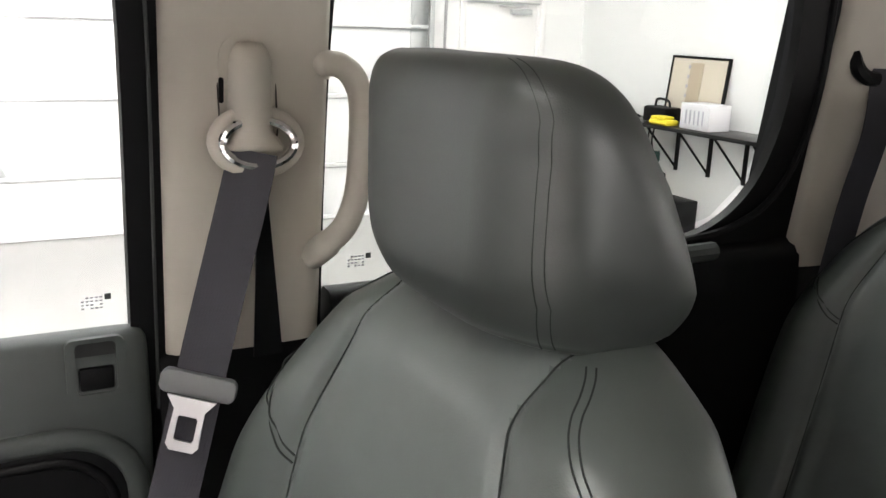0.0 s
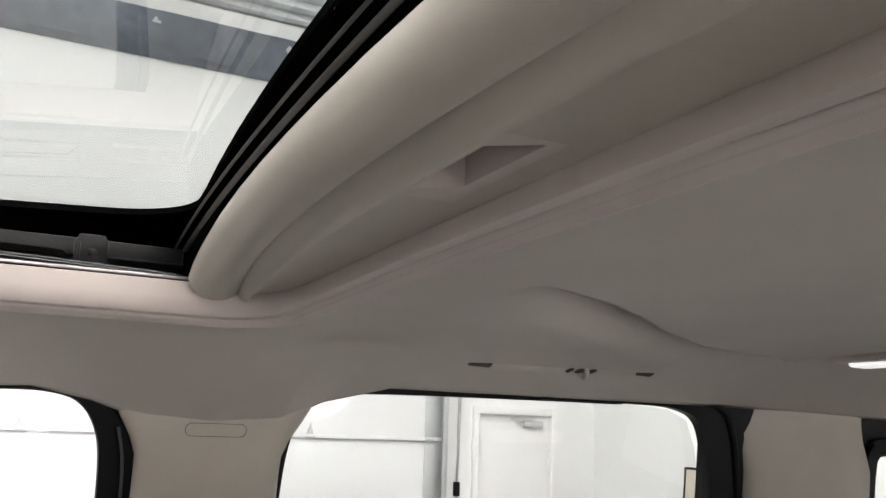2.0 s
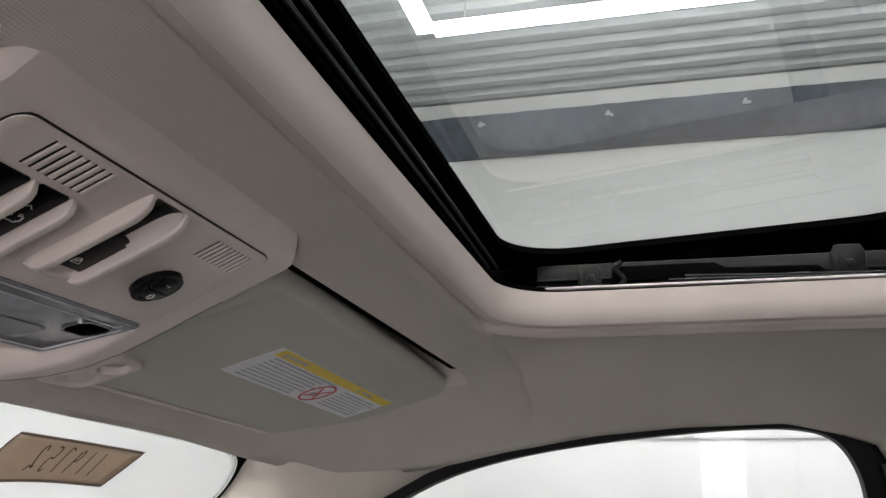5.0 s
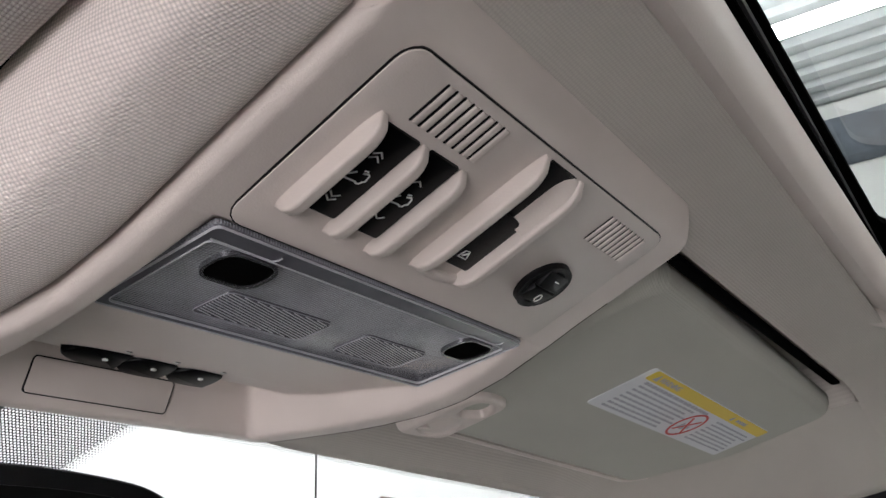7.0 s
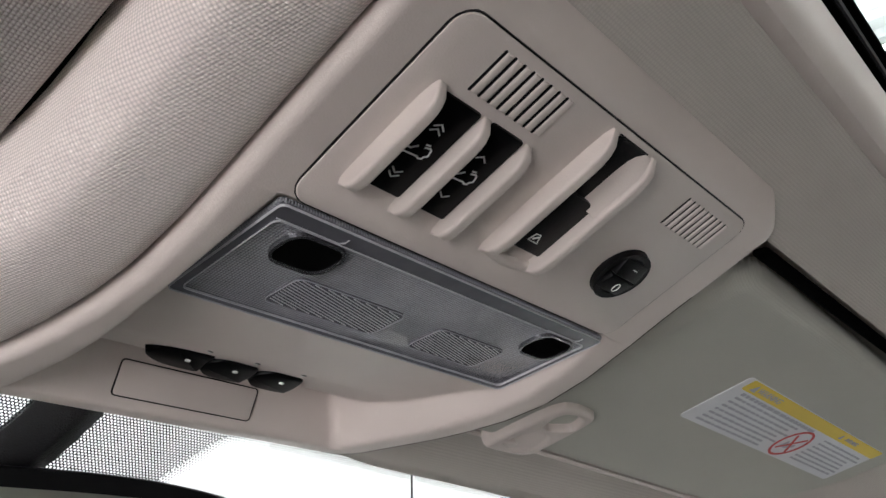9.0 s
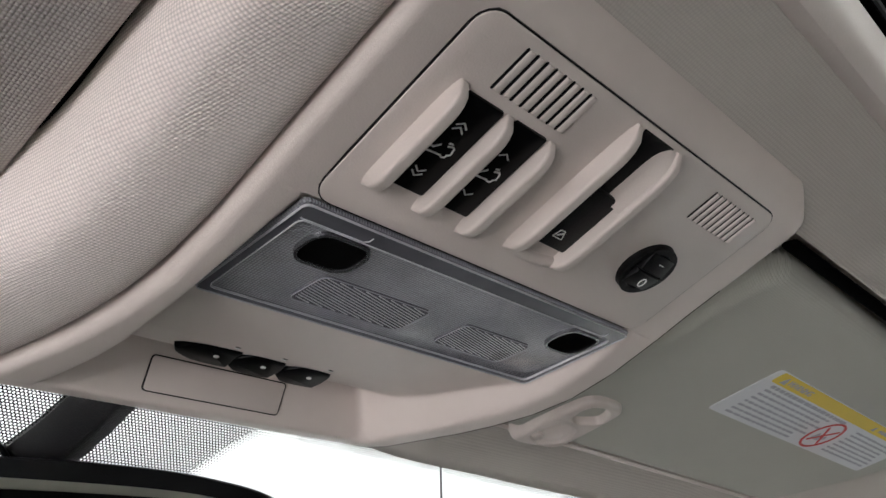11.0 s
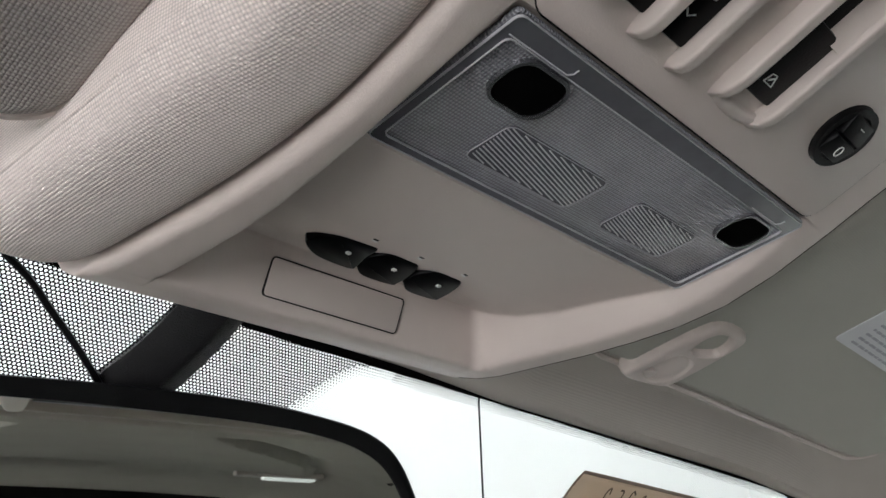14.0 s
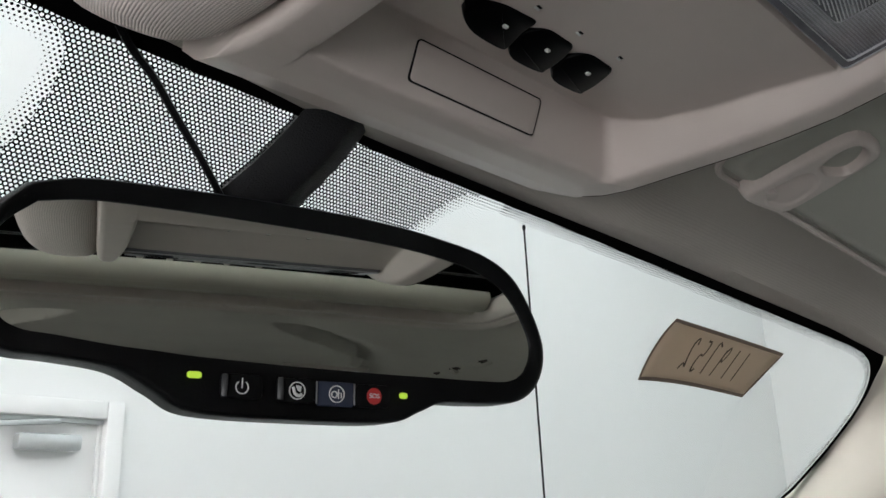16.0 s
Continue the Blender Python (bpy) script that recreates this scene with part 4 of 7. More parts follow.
def visor(s):
    v = thing("sun_visor", "beige fabric sun visor folded up" + (" with a warning label" if s > 0 else " against the headliner"), "sun visor", (s * 0.315, 0.446, 1.68), "sun visors")
    vv, uu = Vector((0, 0.190, -0.057)).normalized(), Vector((1, 0, -0.04 * s)).normalized()
    m = axes((s * 0.315, 0.4320, 1.6694), uu, vv * -1, uu.cross(vv * -1))
    # black box set into the pocket as the shade behind the visor
    part("edge_shade_strip", rbox((0.345, 0.0070, 0.003), (s * 0.306, 0.3575, 1.7035), 0.0014), VOID, v, "black strip painting the shade along the visor")
    if s < 0:
        m = Matrix.Translation((-0.0062, 0, -0.003)) @ m
        w, h, rc = 0.3882, 0.158, 0.018
        rings_ = [[m @ Vector((x, y, z)) for x, y in round_rect(w - 2 * ins, h - 2 * ins, rc - ins, 6)] for ins, z in ((0.008, -0.020), (0.002, -0.017), (0.0, -0.011), (0.0004, -0.005), (0.0022, -0.0015), (0.006, 0.0))]
        part("visor_board", loft(rings_), FABRIC_FOLD, v, sharp=60)
        part("edge_piping", sweep([m @ Vector((x, y, -0.0045)) for x, y in round_rect(w + 0.001, h + 0.001, rc, 8)[18:36]], circle(0.0016, 6), (0, 0, 1)), BEIGE, v)
        return v, m
    outline = [(x + 0.002, y - 0.0137) for x, y in round_rect(0.354, 0.1754, 0.018, 6)]
    bm = bmesh.new()
    xs_ = sorted({round(-0.175 + 0.0029 * k, 5) for k in range(126)} | {round(-0.1755 + 0.0008 * k, 5) for k in range(20)})
    ys_ = sorted({round(-0.1016 + 0.0028 * k, 5) for k in range(65)} | {round(-0.1016 + 0.0008 * k, 5) for k in range(18)} | {round(0.074 - 0.0008 * k, 5) for k in range(18)})
    g = {}
    for y in ys_:
        for x in xs_:
            e = 1 - min(1.0, max(0.0, inside(outline, x, y) / 0.011))
            g[x, y] = bm.verts.new(m @ Vector((x, y, visor_sag(y) - 0.013 * (1 - math.sqrt(max(0.0, 1 - e * e))))))
    for y0, y1 in zip(ys_, ys_[1:]):
        for x0, x1 in zip(xs_, xs_[1:]):
            if inside(outline, (x0 + x1) / 2, (y0 + y1) / 2) > 0:
                bm.faces.new((g[x0, y0], g[x1, y0], g[x1, y1], g[x0, y1]))
    bmesh.ops.delete(bm, geom=[q for q in bm.verts if not q.link_faces], context="VERTS")
    board = part("visor_board", bm, FABRIC_VISOR, v, sharp=70)
    sd_ = board.modifiers.new("thick", "SOLIDIFY")
    sd_.thickness, sd_.offset = 0.006, -1 if sum(q.normal.z for q in board.data.polygons) < 0 else 1
    part("edge_piping", sweep([m @ Vector((x + 0.002, y - 0.0137, visor_sag(y) - 0.0050)) for x, y in round_rect(0.3560, 0.1774, 0.018, 8)[18:36]], circle(0.0017, 6), (0, 0, 1)), BEIGE, v)
    return v, m


vis, VM = visor(1)
VML = visor(-1)[1]
# the label: its long side along the visor's rear edge
LX, LY = 0.2235, 0.0445
LM = VM @ Matrix.Translation((0.346 - 0.315, 0.0052, 0.0006))
lab = part("warning_label", prism(round_rect(LX, LY, 0.003, 3), 0.0004, LM), LABELWHITE, vis, "white label with a yellow warning strip")
part("yellow_strip", prism(round_rect(LX - 0.006, 0.009, 0.0015, 3), 0.0004, LM @ Matrix.Translation((0.003, LY / 2 - 0.0050, 0.0003))), LABELYELLOW, lab)
text("label_heading", "WARNING", 0.0062, LM @ Matrix.Translation((-0.0775, LY / 2 - 0.0051, 0.0005)), LABELGREY, lab, 0.0001)
text("label_heading", "WARNING", 0.0045, LM @ Matrix.Translation((0.058, LY / 2 - 0.0051, 0.0005)), LABELGREY, lab, 0.0001)
part("hazard_triangle", prism([(-0.003, -0.0025), (0.003, -0.0025), (0, 0.003)], 0.0003, LM @ Matrix.Translation((-0.0965, LY / 2 - 0.0052, 0.0006))), LABELGREY, lab)
part("hazard_triangle", prism([(-0.002, -0.002), (0.002, -0.002), (0, 0.0022)], 0.0003, LM @ Matrix.Translation((0.0395, LY / 2 - 0.0052, 0.0006))), LABELGREY, lab)
rnd = random.Random(4)
for k in range(8):
    y = LY / 2 - 0.0122 - 0.0040 * k
    L0 = 0.098 if k == 0 else 0.078 + 0.010 * rnd.random()
    x = -0.099
    while x < -0.099 + L0:
        w = 0.003 + 0.006 * rnd.random()
        part("print_line", prism(round_rect(w, 0.0016 if k else 0.0024, 0.0003, 1), 0.0002, LM @ Matrix.Translation((x + w / 2, y, 0.0004))), LABELGREY, lab)
        x += w + 0.0013
    x = 0.032
    while x < 0.032 + 0.062 + 0.006 * rnd.random() and k:
        w = 0.003 + 0.006 * rnd.random()
        part("print_line", prism(round_rect(w, 0.0015, 0.0003, 1), 0.0002, LM @ Matrix.Translation((x + w / 2, y + 0.002, 0.0004))), LABELGREY, lab)
        x += w + 0.0013
C0 = LM @ Matrix.Translation((0.0085, -0.0055, 0.0006)) @ Matrix.Scale(1.2, 4)
part("prohibition_ring", frame_ring(circle(0.0125, 32), circle(0.0111, 32), 0.0003, C0), RED, lab)
for a in (45, -45):
    part("prohibition_bar", prism(round_rect(0.0015, 0.019, 0.0004, 1), 0.0002, C0 @ pose(0, 0, 0.0001, 0, 0, a)), RED, lab)
part("seat_pictogram", prism([(-0.006, -0.004), (0.000, -0.005), (0.006, -0.002), (0.005, 0.0), (0.0, -0.002), (-0.005, 0.001)], 0.0002, C0), LABELGREY, lab)


# visor retaining clips
CLIP = [(p.x, p.y) for p in spline([(-0.1690, -0.0900, 0), (-0.1660, -0.0720, 0), (-0.1632, -0.0550, 0), (-0.1600, -0.0450, 0), (-0.1520, -0.0408, 0), (-0.1380, -0.0405, 0), (-0.1300, -0.0440, 0), (-0.1276, -0.0590, 0), (-0.1276, -0.0760, 0), (-0.1295, -0.0880, 0),
                                    (-0.1360, -0.0932, 0), (-0.1480, -0.0950, 0), (-0.1610, -0.0960, 0), (-0.1680, -0.0945, 0), (-0.1690, -0.0900, 0)], 4)[:-1]]
CLIP_WINDOW = [(p.x, p.y) for p in spline([(-0.1530, -0.0620, 0), (-0.1552, -0.0540, 0), (-0.1535, -0.0478, 0), (-0.1480, -0.0458, 0), (-0.1400, -0.0464, 0), (-0.1345, -0.0510, 0), (-0.1330, -0.0570, 0), (-0.1375, -0.0602, 0), (-0.1455, -0.0632, 0), (-0.1530, -0.0620, 0)], 3)[:-1]]
CLIP_SCOOP = [(p.x, p.y) for p in spline([(-0.1610, -0.0860, 0), (-0.1592, -0.0765, 0), (-0.1572, -0.0705, 0), (-0.1530, -0.0676, 0), (-0.1450, -0.0676, 0), (-0.1385, -0.0700, 0), (-0.1355, -0.0760, 0), (-0.1355, -0.0830, 0), (-0.1400, -0.0880, 0), (-0.1500, -0.0905, 0), (-0.1610, -0.0860, 0)], 3)[:-1]]


def clip_height(x, y):
    """Face of the clip over the visor: a rounded frame with a window right through it and a scooped well for the pin."""
    d, w, c = inside(CLIP, x, y), inside(CLIP_WINDOW, x, y), inside(CLIP_SCOOP, x, y)
    e = 1 - min(1.0, max(0.0, d / 0.0034))
    z = 0.0046 * math.sqrt(max(0.0, 1 - e * e)) - 0.004 * (d <= 0)
    z -= (0.0012 + 0.0034 * smooth(-0.1385, -0.158, x - 0.25 * (y + 0.078))) * smooth(-0.0006, 0.0012, c)
    return z - (z + 0.003) * smooth(-0.0010, 0.0008, w)


def on_visor(x, y, z):
    """Lays the clip askew along the visor's inner end and on its bend."""
    k = (-0.0426 - y) / 0.05
    return Vector((x + 0.0086 + 0.0164 * k, y - 0.0014 - 0.0066 * k, z + visor_sag(y - 0.0014 - 0.0066 * k)))


def clip(s):
    c = thing("visor_clip", "beige plastic clip that holds the visor's inner end", "clip", (s * 0.160, 0.489, 1.655), "visor clips")
    m = VM if s > 0 else VML @ Matrix.Translation((-0.02, 0.016, 0)) @ Matrix.Scale(-1, 4, (1, 0, 0))
    bm = bmesh.new()
    g = [[bm.verts.new(m @ on_visor(x, y, clip_height(x, y))) for x in np.linspace(-0.1705, -0.1262, 70)] for y in np.linspace(-0.0972, -0.0393, 90)]
    for a, b in zip(g, g[1:]):
        for k in range(69):
            bm.faces.new((a[k], a[k + 1], b[k + 1], b[k]))
    bm.verts.index_update()
    flat = [(x, y) for y in np.linspace(-0.0972, -0.0393, 90) for x in np.linspace(-0.1705, -0.1262, 70)]
    bmesh.ops.delete(bm, geom=[f for f in bm.faces if all(inside(CLIP, *flat[v.index]) < 0 or inside(CLIP_WINDOW, *flat[v.index]) > 0.001 for v in f.verts)], context="FACES")
    part("frame", bm, BEIGE, c, sharp=70)
    part("pivot_pin", prism([(x * 1.35, y) for x, y in circle(0.0046, 20)], 0.006, m @ Matrix.Translation(on_visor(-0.1535, -0.0885, 0.0034)) @ pose(0, 0, 0, 8, 0, 12), 0.0014), BEIGE, c)


clip(1)
clip(-1)


# ---- windscreen ----
def wind(x, s):
    """A place on the windscreen: across, and down along the glass from its top edge."""
    k = (x / 0.62) ** 2
    return Vector((x, 0.6235 + 0.707 * s - 0.004 * k, 1.6665 - 0.707 * s - 0.018 * k))


WN = Vector((0, -0.707, -0.707))
ws = thing("windscreen", "clear laminated windscreen with black printed edges", "windscreen", (0, 0.8, 1.45), kind="structure")


def edge_x(s):
    return 0.638 + 0.30 * s


def wind_sheet(x0, x1, s0, s1, n, off, uv=False):
    bm = bmesh.new()
    lay = bm.loops.layers.uv.new("UVMap")
    g = []
    for j in range(n + 1):
        s = s0 + (s1 - s0) * j / n
        a, b = (f(s) if callable(f) else f for f in (x0, x1))
        g.append([(bm.verts.new(wind(a + (b - a) * i / 40, s) + WN * off), (a + (b - a) * i / 40, s)) for i in range(41)])
    for a, b in zip(g, g[1:]):
        for i in range(40):
            q = (a[i], a[i + 1], b[i + 1], b[i])
            f = bm.faces.new([v for v, _ in q])
            for lp, (_, c) in zip(f.loops, q):
                lp[lay].uv = c
    return bm


part("glass_sheet", wind_sheet(lambda s: -edge_x(s), edge_x, -0.015, 0.75, 20, 0.0), SCREEN, ws)
TOP_EDGE = [(-0.70, -0.030), (-0.18, -0.0095), (-0.138, -0.0068), (-0.117, -0.0046), (-0.092, -0.0037), (-0.032, -0.0011), (0.032, 0.0030), (0.085, 0.0044), (0.158, 0.0058), (0.208, 0.0072), (0.317, 0.0094), (0.45, 0.0103), (0.56, 0.0104)]
BLOCK = [(-0.150, -0.0048), (-0.1261, -0.0026), (-0.1184, -0.0006), (-0.1150, 0.0039), (-0.1133, 0.0103), (-0.1132, 0.0164), (-0.1147, 0.0244), (-0.1169, 0.0337), (-0.1198, 0.041), (-0.130, 0.075), (0.030, 0.090), (0.0533, 0.0400), (0.0643, 0.0232),
         (0.0727, 0.0120), (0.0797, 0.0068), (0.0900, 0.0050), (0.110, 0.0045), (0.110, -0.020), (-0.150, -0.020)]


def print_sheet(points, fades, material, label=""):
    """A printed skin on the glass, from rows of (across, down) places with a fade for each."""
    bm = bmesh.new()
    lay, fad = bm.loops.layers.uv.new("UVMap"), bm.loops.layers.uv.new("Fade")
    g = [[(bm.verts.new(wind(x, s) + WN * 0.002), (x, s), (f, 0)) for (x, s), f in zip(row, frow)] for row, frow in zip(points, fades)]
    for a, b in zip(g, g[1:]):
        for i in range(len(a) - 1):
            q = (a[i], a[i + 1], b[i + 1], b[i])
            face = bm.faces.new([v for v, _, _ in q])
            for lp, (_, c, f) in zip(face.loops, q):
                lp[lay].uv, lp[fad].uv = c, f
    return part("dot_print", bm, material, ws, label)


cols = [-0.176 + 0.00175 * i for i in range(168)]
pts_ = [[(x, interp(TOP_EDGE, x) - 0.0004 + (0.080 - interp(TOP_EDGE, x)) * j / 46) for x in cols] for j in range(47)]
print_sheet(pts_, [[min(1.0, max(0.0, -inside(BLOCK, x, s) / 0.0062)) for x, s in row] for row in pts_], FRIT, "black dotted sun band behind the mirror")
# the printed border: along the top, round the corner and down the side
border = [(x, interp(TOP_EDGE, x)) for x in np.linspace(-0.176, 0.54, 90)] + [(p.x, p.y) for p in spline([(0.556, 0.0104, 0), (0.578, 0.0112, 0), (0.597, 0.0138, 0), (0.613, 0.0185, 0), (0.627, 0.0260, 0), (0.6385, 0.0370, 0), (0.646, 0.0490, 0), (0.6515, 0.0640, 0), (0.653, 0.080, 0), (0.652, 0.115, 0), (0.6430, 0.158, 0), (0.634, 0.180, 0), (0.625, 0.25, 0), (0.70, 0.75, 0)], 6)]
rim_ = []
for k in range(len(border)):
    a, b = border[max(0, k - 1)], border[min(len(border) - 1, k + 1)]
    L = math.hypot(b[0] - a[0], b[1] - a[1])
    rim_.append((border[k], (-(b[1] - a[1]) / L, (b[0] - a[0]) / L)))
first = next(k for k, (x, s) in enumerate(border) if x > 0.105)
print_sheet([[(p[0] + q[0] * w, p[1] + q[1] * w) for p, q in rim_[first:]] for w in (0.0, 0.0022, 0.0044, 0.0066)], [[f] * (len(rim_) - first) for f in (0.12, 0.35, 0.65, 0.95)], FRIT_THIN)
for s_ in (1, -1):
    bm = bmesh.new()
    strip = []
    for p, q in rim_:
        w = 0.014 if p[0] < 0.54 else 0.0075 + 0.010 * math.exp(-((p[1] - 0.022) / 0.010) ** 2)
        strip.append([bm.verts.new(wind(s_ * (p[0] + q[0] * e), p[1] + q[1] * e) + WN * 0.003) for e in (0.0, -w * 0.5, -w)])
    for a, b in zip(strip, strip[1:]):
        for i in range(2):
            bm.faces.new((a[i], a[i + 1], b[i + 1], b[i]))
    part("black_band", bm, BLACKFRIT, ws) if s_ > 0 else bm.free()
part("black_band", wind_sheet(-0.66, -0.174, -0.024, -0.0085, 4, 0.003), BLACKFRIT, ws)
part("black_band", wind_sheet(lambda s: -edge_x(s) - 0.012, lambda s: 0.030 - edge_x(s), -0.01, 0.75, 40, 0.003), BLACKFRIT, ws)

# number note taped to the glass, its writing showing through from the front
note = thing("paper_note", "kraft paper note with a handwritten number on the windscreen", "note", (0.385, 0.67, 1.617))


def on_note(u, v, lift=0.0008):
    """A place on the note: u along it, v down it; its lower inner corner curls off the glass."""
    x = 0.307 + 0.161 * u - 0.015 * v
    return wind(x, 0.0385 + 0.043 * v) + WN * (lift + 0.010 * (1 - u) ** 3 * v * v)


bm = loft([[on_note(k / 12, j / 8) for j in range(9)] for k in range(13)], cap=False, closed=False)
sheet = part("paper_sheet", bm, KRAFT, note)
sd = sheet.modifiers.new("thick", "SOLIDIFY")
sd.thickness, sd.offset = 0.0005, 0
# strokes of the digits 1 1 9 7 5 2 as they show from behind the paper
DIG = {"1": [[(0.1, 1), (-0.1, 0)]], "9": [[(0.3, 0.75), (0.0, 1.0), (-0.3, 0.8), (-0.1, 0.5), (0.25, 0.65), (0.3, 0.9), (0.15, 0.0)]],
       "7": [[(-0.3, 0.95), (0.35, 1.0), (0.0, 0.0)]], "5": [[(0.35, 1.0), (-0.25, 0.95), (-0.3, 0.55), (0.2, 0.55), (0.3, 0.25), (0.0, 0.0), (-0.35, 0.1)]],
       "2": [[(-0.3, 0.8), (0.0, 1.0), (0.3, 0.8), (-0.05, 0.35), (-0.4, 0.1), (0.1, 0.2), (0.45, 0.0)]]}
for k, ch in enumerate("119752"):
    for st in DIG[ch]:
        pts = []
        for a, b in st:
            u = 0.52 + 0.235 * (1 - k / 2.5) - a * (0.052 if k > 1 else 0.10) - 0.03 * (b - 0.5)
            v = 0.17 + 0.60 * (1 - b)
            pts.append(on_note(u, v, 0.0011))
        part("pen_stroke", sweep(spline(pts, 3) if len(pts) > 2 else pts, circle(0.00025, 4, 0.0009), WN), PENCIL, sheet)
hem = [on_note(k / 12, 0.0, 0.0010) for k in range(13)] + [on_note(1.0, j / 8, 0.0010) for j in range(1, 9)] + [on_note(1 - k / 12, 1.0, 0.0010) for k in range(1, 13)] + [on_note(0.0, 1 - j / 8, 0.0010) for j in range(1, 8)]
part("paper_hem", sweep(hem, circle(0.0003, 4, 0.0016), WN, loop=True), HEM, sheet)

# ---- rear-view mirror ----
MO = Vector((-0.0129, 0.6357, 1.5616))
MN = Vector((-0.210, -0.977, -0.034)).normalized()
MU = Vector((0.977, -0.210, 0)).normalized()
MV = MN.cross(MU).normalized()
if MV.z < 0:
    MV = -MV
MM = axes(MO, MU, MV, MU.cross(MV))
if (MM.to_3x3() @ Vector((0, 0, 1))).dot(MN) < 0:
    MM = axes(MO, MU, MV, MN)
MM = MM @ Matrix.Scale(1.012, 4)
mir = thing("rear_view_mirror", "black interior rear-view mirror with a row of call buttons", "mirror", MO)
outl = spline([(-0.099, 0.0620, 0), (-0.082, 0.0668, 0), (-0.06, 0.0684, 0), (-0.02, 0.0700, 0), (0.030, 0.0700, 0), (0.065, 0.0670, 0), (0.092, 0.0615, 0), (0.1085, 0.050, 0), (0.1205, 0.026, 0), (0.118, 0.009, 0), (0.106, -0.001, 0), (0.085, -0.003, 0), (0.066, -0.0035, 0), (0.054, -0.008, 0), (0.040, -0.0125, 0),
               (0.0, -0.0130, 0), (-0.038, -0.0115, 0), (-0.052, -0.005, 0), (-0.066, 0.002, 0), (-0.085, 0.0045, 0), (-0.100, 0.0058, 0), (-0.109, 0.013, 0), (-0.1135, 0.032, 0), (-0.1095, 0.050, 0), (-0.099, 0.0620, 0)], 5)[:-1]
inl = spline([(-0.0945, 0.0560, 0), (-0.080, 0.0590, 0), (-0.06, 0.0602, 0), (-0.02, 0.0610, 0), (0.030, 0.0608, 0), (0.062, 0.0588, 0), (0.086, 0.0540, 0), (0.102, 0.0445, 0), (0.1125, 0.026, 0), (0.110, 0.0135, 0), (0.101, 0.0075, 0), (0.085, 0.0065, 0), (0.066, 0.0065, 0), (0.052, 0.0065, 0), (0.038, 0.0065, 0),
              (0.0, 0.0070, 0), (-0.036, 0.0080, 0), (-0.052, 0.0090, 0), (-0.066, 0.0098, 0), (-0.085, 0.0118, 0), (-0.096, 0.0130, 0), (-0.103, 0.018, 0), (-0.1075, 0.032, 0), (-0.1045, 0.046, 0), (-0.0945, 0.0560, 0)], 5)[:-1]


def shrunk(pts, k, z):
    """The case's outline drawn in towards its middle, at a height over the glass."""
    return [MM @ (p.lerp(Vector((0.002, 0.030, 0)), k) + Vector((0, 0, z))) for p in pts]


rings_ = [shrunk(inl, 0, -0.0015), shrunk(inl, 0, 0.0010), shrunk(outl, 0.050, 0.0026), shrunk(outl, 0.030, 0.0028), shrunk(outl, 0.012, 0.0020), shrunk(outl, 0.003, 0.0002), shrunk(outl, 0.0, -0.003), shrunk(outl, 0.0, -0.012), shrunk(outl, 0.30, -0.019)]
bm = loft(rings_, cap=False)
bm.faces.new([v for v in bm.verts][-len(outl):])
part("mirror_case", bm, CASE, mir, sharp=50)
part("mirror_glass", prism([(p.x, p.y) for p in inl], 0.001, MM @ Matrix.Translation((0, 0, 0.0004))), MIRROR, mir, "silvered mirror glass")


def on_mirror(name, w, h, x, y, z, material, r=0.001, d=0.0016, parent=mir, label=""):
    return part(name, prism(round_rect(w, h, r, 4), d, MM @ Matrix.Translation((x, y, z)), 0.0004), material, parent, label)


b0 = on_mirror("power_button", 0.0155, 0.0086, -0.0222, -0.0018, 0.0040, BLACK, 0.002)
b1 = on_mirror("call_button", 0.0150, 0.0088, -0.0014, -0.0023, 0.0040, BLACK, 0.002)
b2 = on_mirror("service_button", 0.0148, 0.0092, 0.0148, -0.0028, 0.0041, NAVY, 0.0006, label="dark blue service button")
b3 = on_mirror("emergency_button", 0.0150, 0.0088, 0.0310, -0.0028, 0.0040, BLACK, 0.002, label="black button with a red emergency disc")
# bevels coloured greyer than their buttons to paint light on the left slope
for x, b in ((-0.0288, b0), (-0.0078, b1)):
    part("button_bevel", rbox((0.0022, 0.0080, 0.0012), (0, 0, 0), 0.0004, MM @ Matrix.Translation((x, -0.0018, 0.0046)) @ pose(0, 0, 0, 0, -28)), BEVEL_LIT, b)
for x in (0.0068, 0.0226):
    on_mirror("chrome_divider", 0.0005, 0.0084, x, -0.0026, 0.0046, STEEL, 0.0002, 0.0008)
part("power_symbol", sweep([MM @ Vector((-0.0222 + 0.0023 * math.sin(a), -0.0022 + 0.0023 * math.cos(a), 0.0042)) for a in np.linspace(0.6, 5.68, 14)], circle(0.00028, 5), MN), ICON, b0)
part("power_symbol", tube([MM @ Vector((-0.0222, -0.0025, 0.0042)), MM @ Vector((-0.0222, 0.0011, 0.0042))], 0.00028, 5, MN), ICON, b0)
part("phone_ring", frame_ring(circle(0.0033, 24), circle(0.0029, 24), 0.0004, MM @ Matrix.Translation((-0.0010, -0.0023, 0.0043))), ICON, b1)
part("phone_shape", sweep(spline([MM @ Vector((-0.0010 + a, -0.0023 + b, 0.0043)) for a, b in ((-0.0017, 0.0013), (-0.0010, -0.0010), (0.0006, -0.0018), (0.0018, -0.0012))], 4), circle(0.00062, 6), MN), ICON, b1)
part("phone_shape", prism([(-0.0006, 0.0020), (0.0017, 0.0016), (0.0013, -0.0004), (0.0001, 0.0001)], 0.0004, MM @ Matrix.Translation((-0.0010, -0.0023, 0.0043))), ICON, b1)
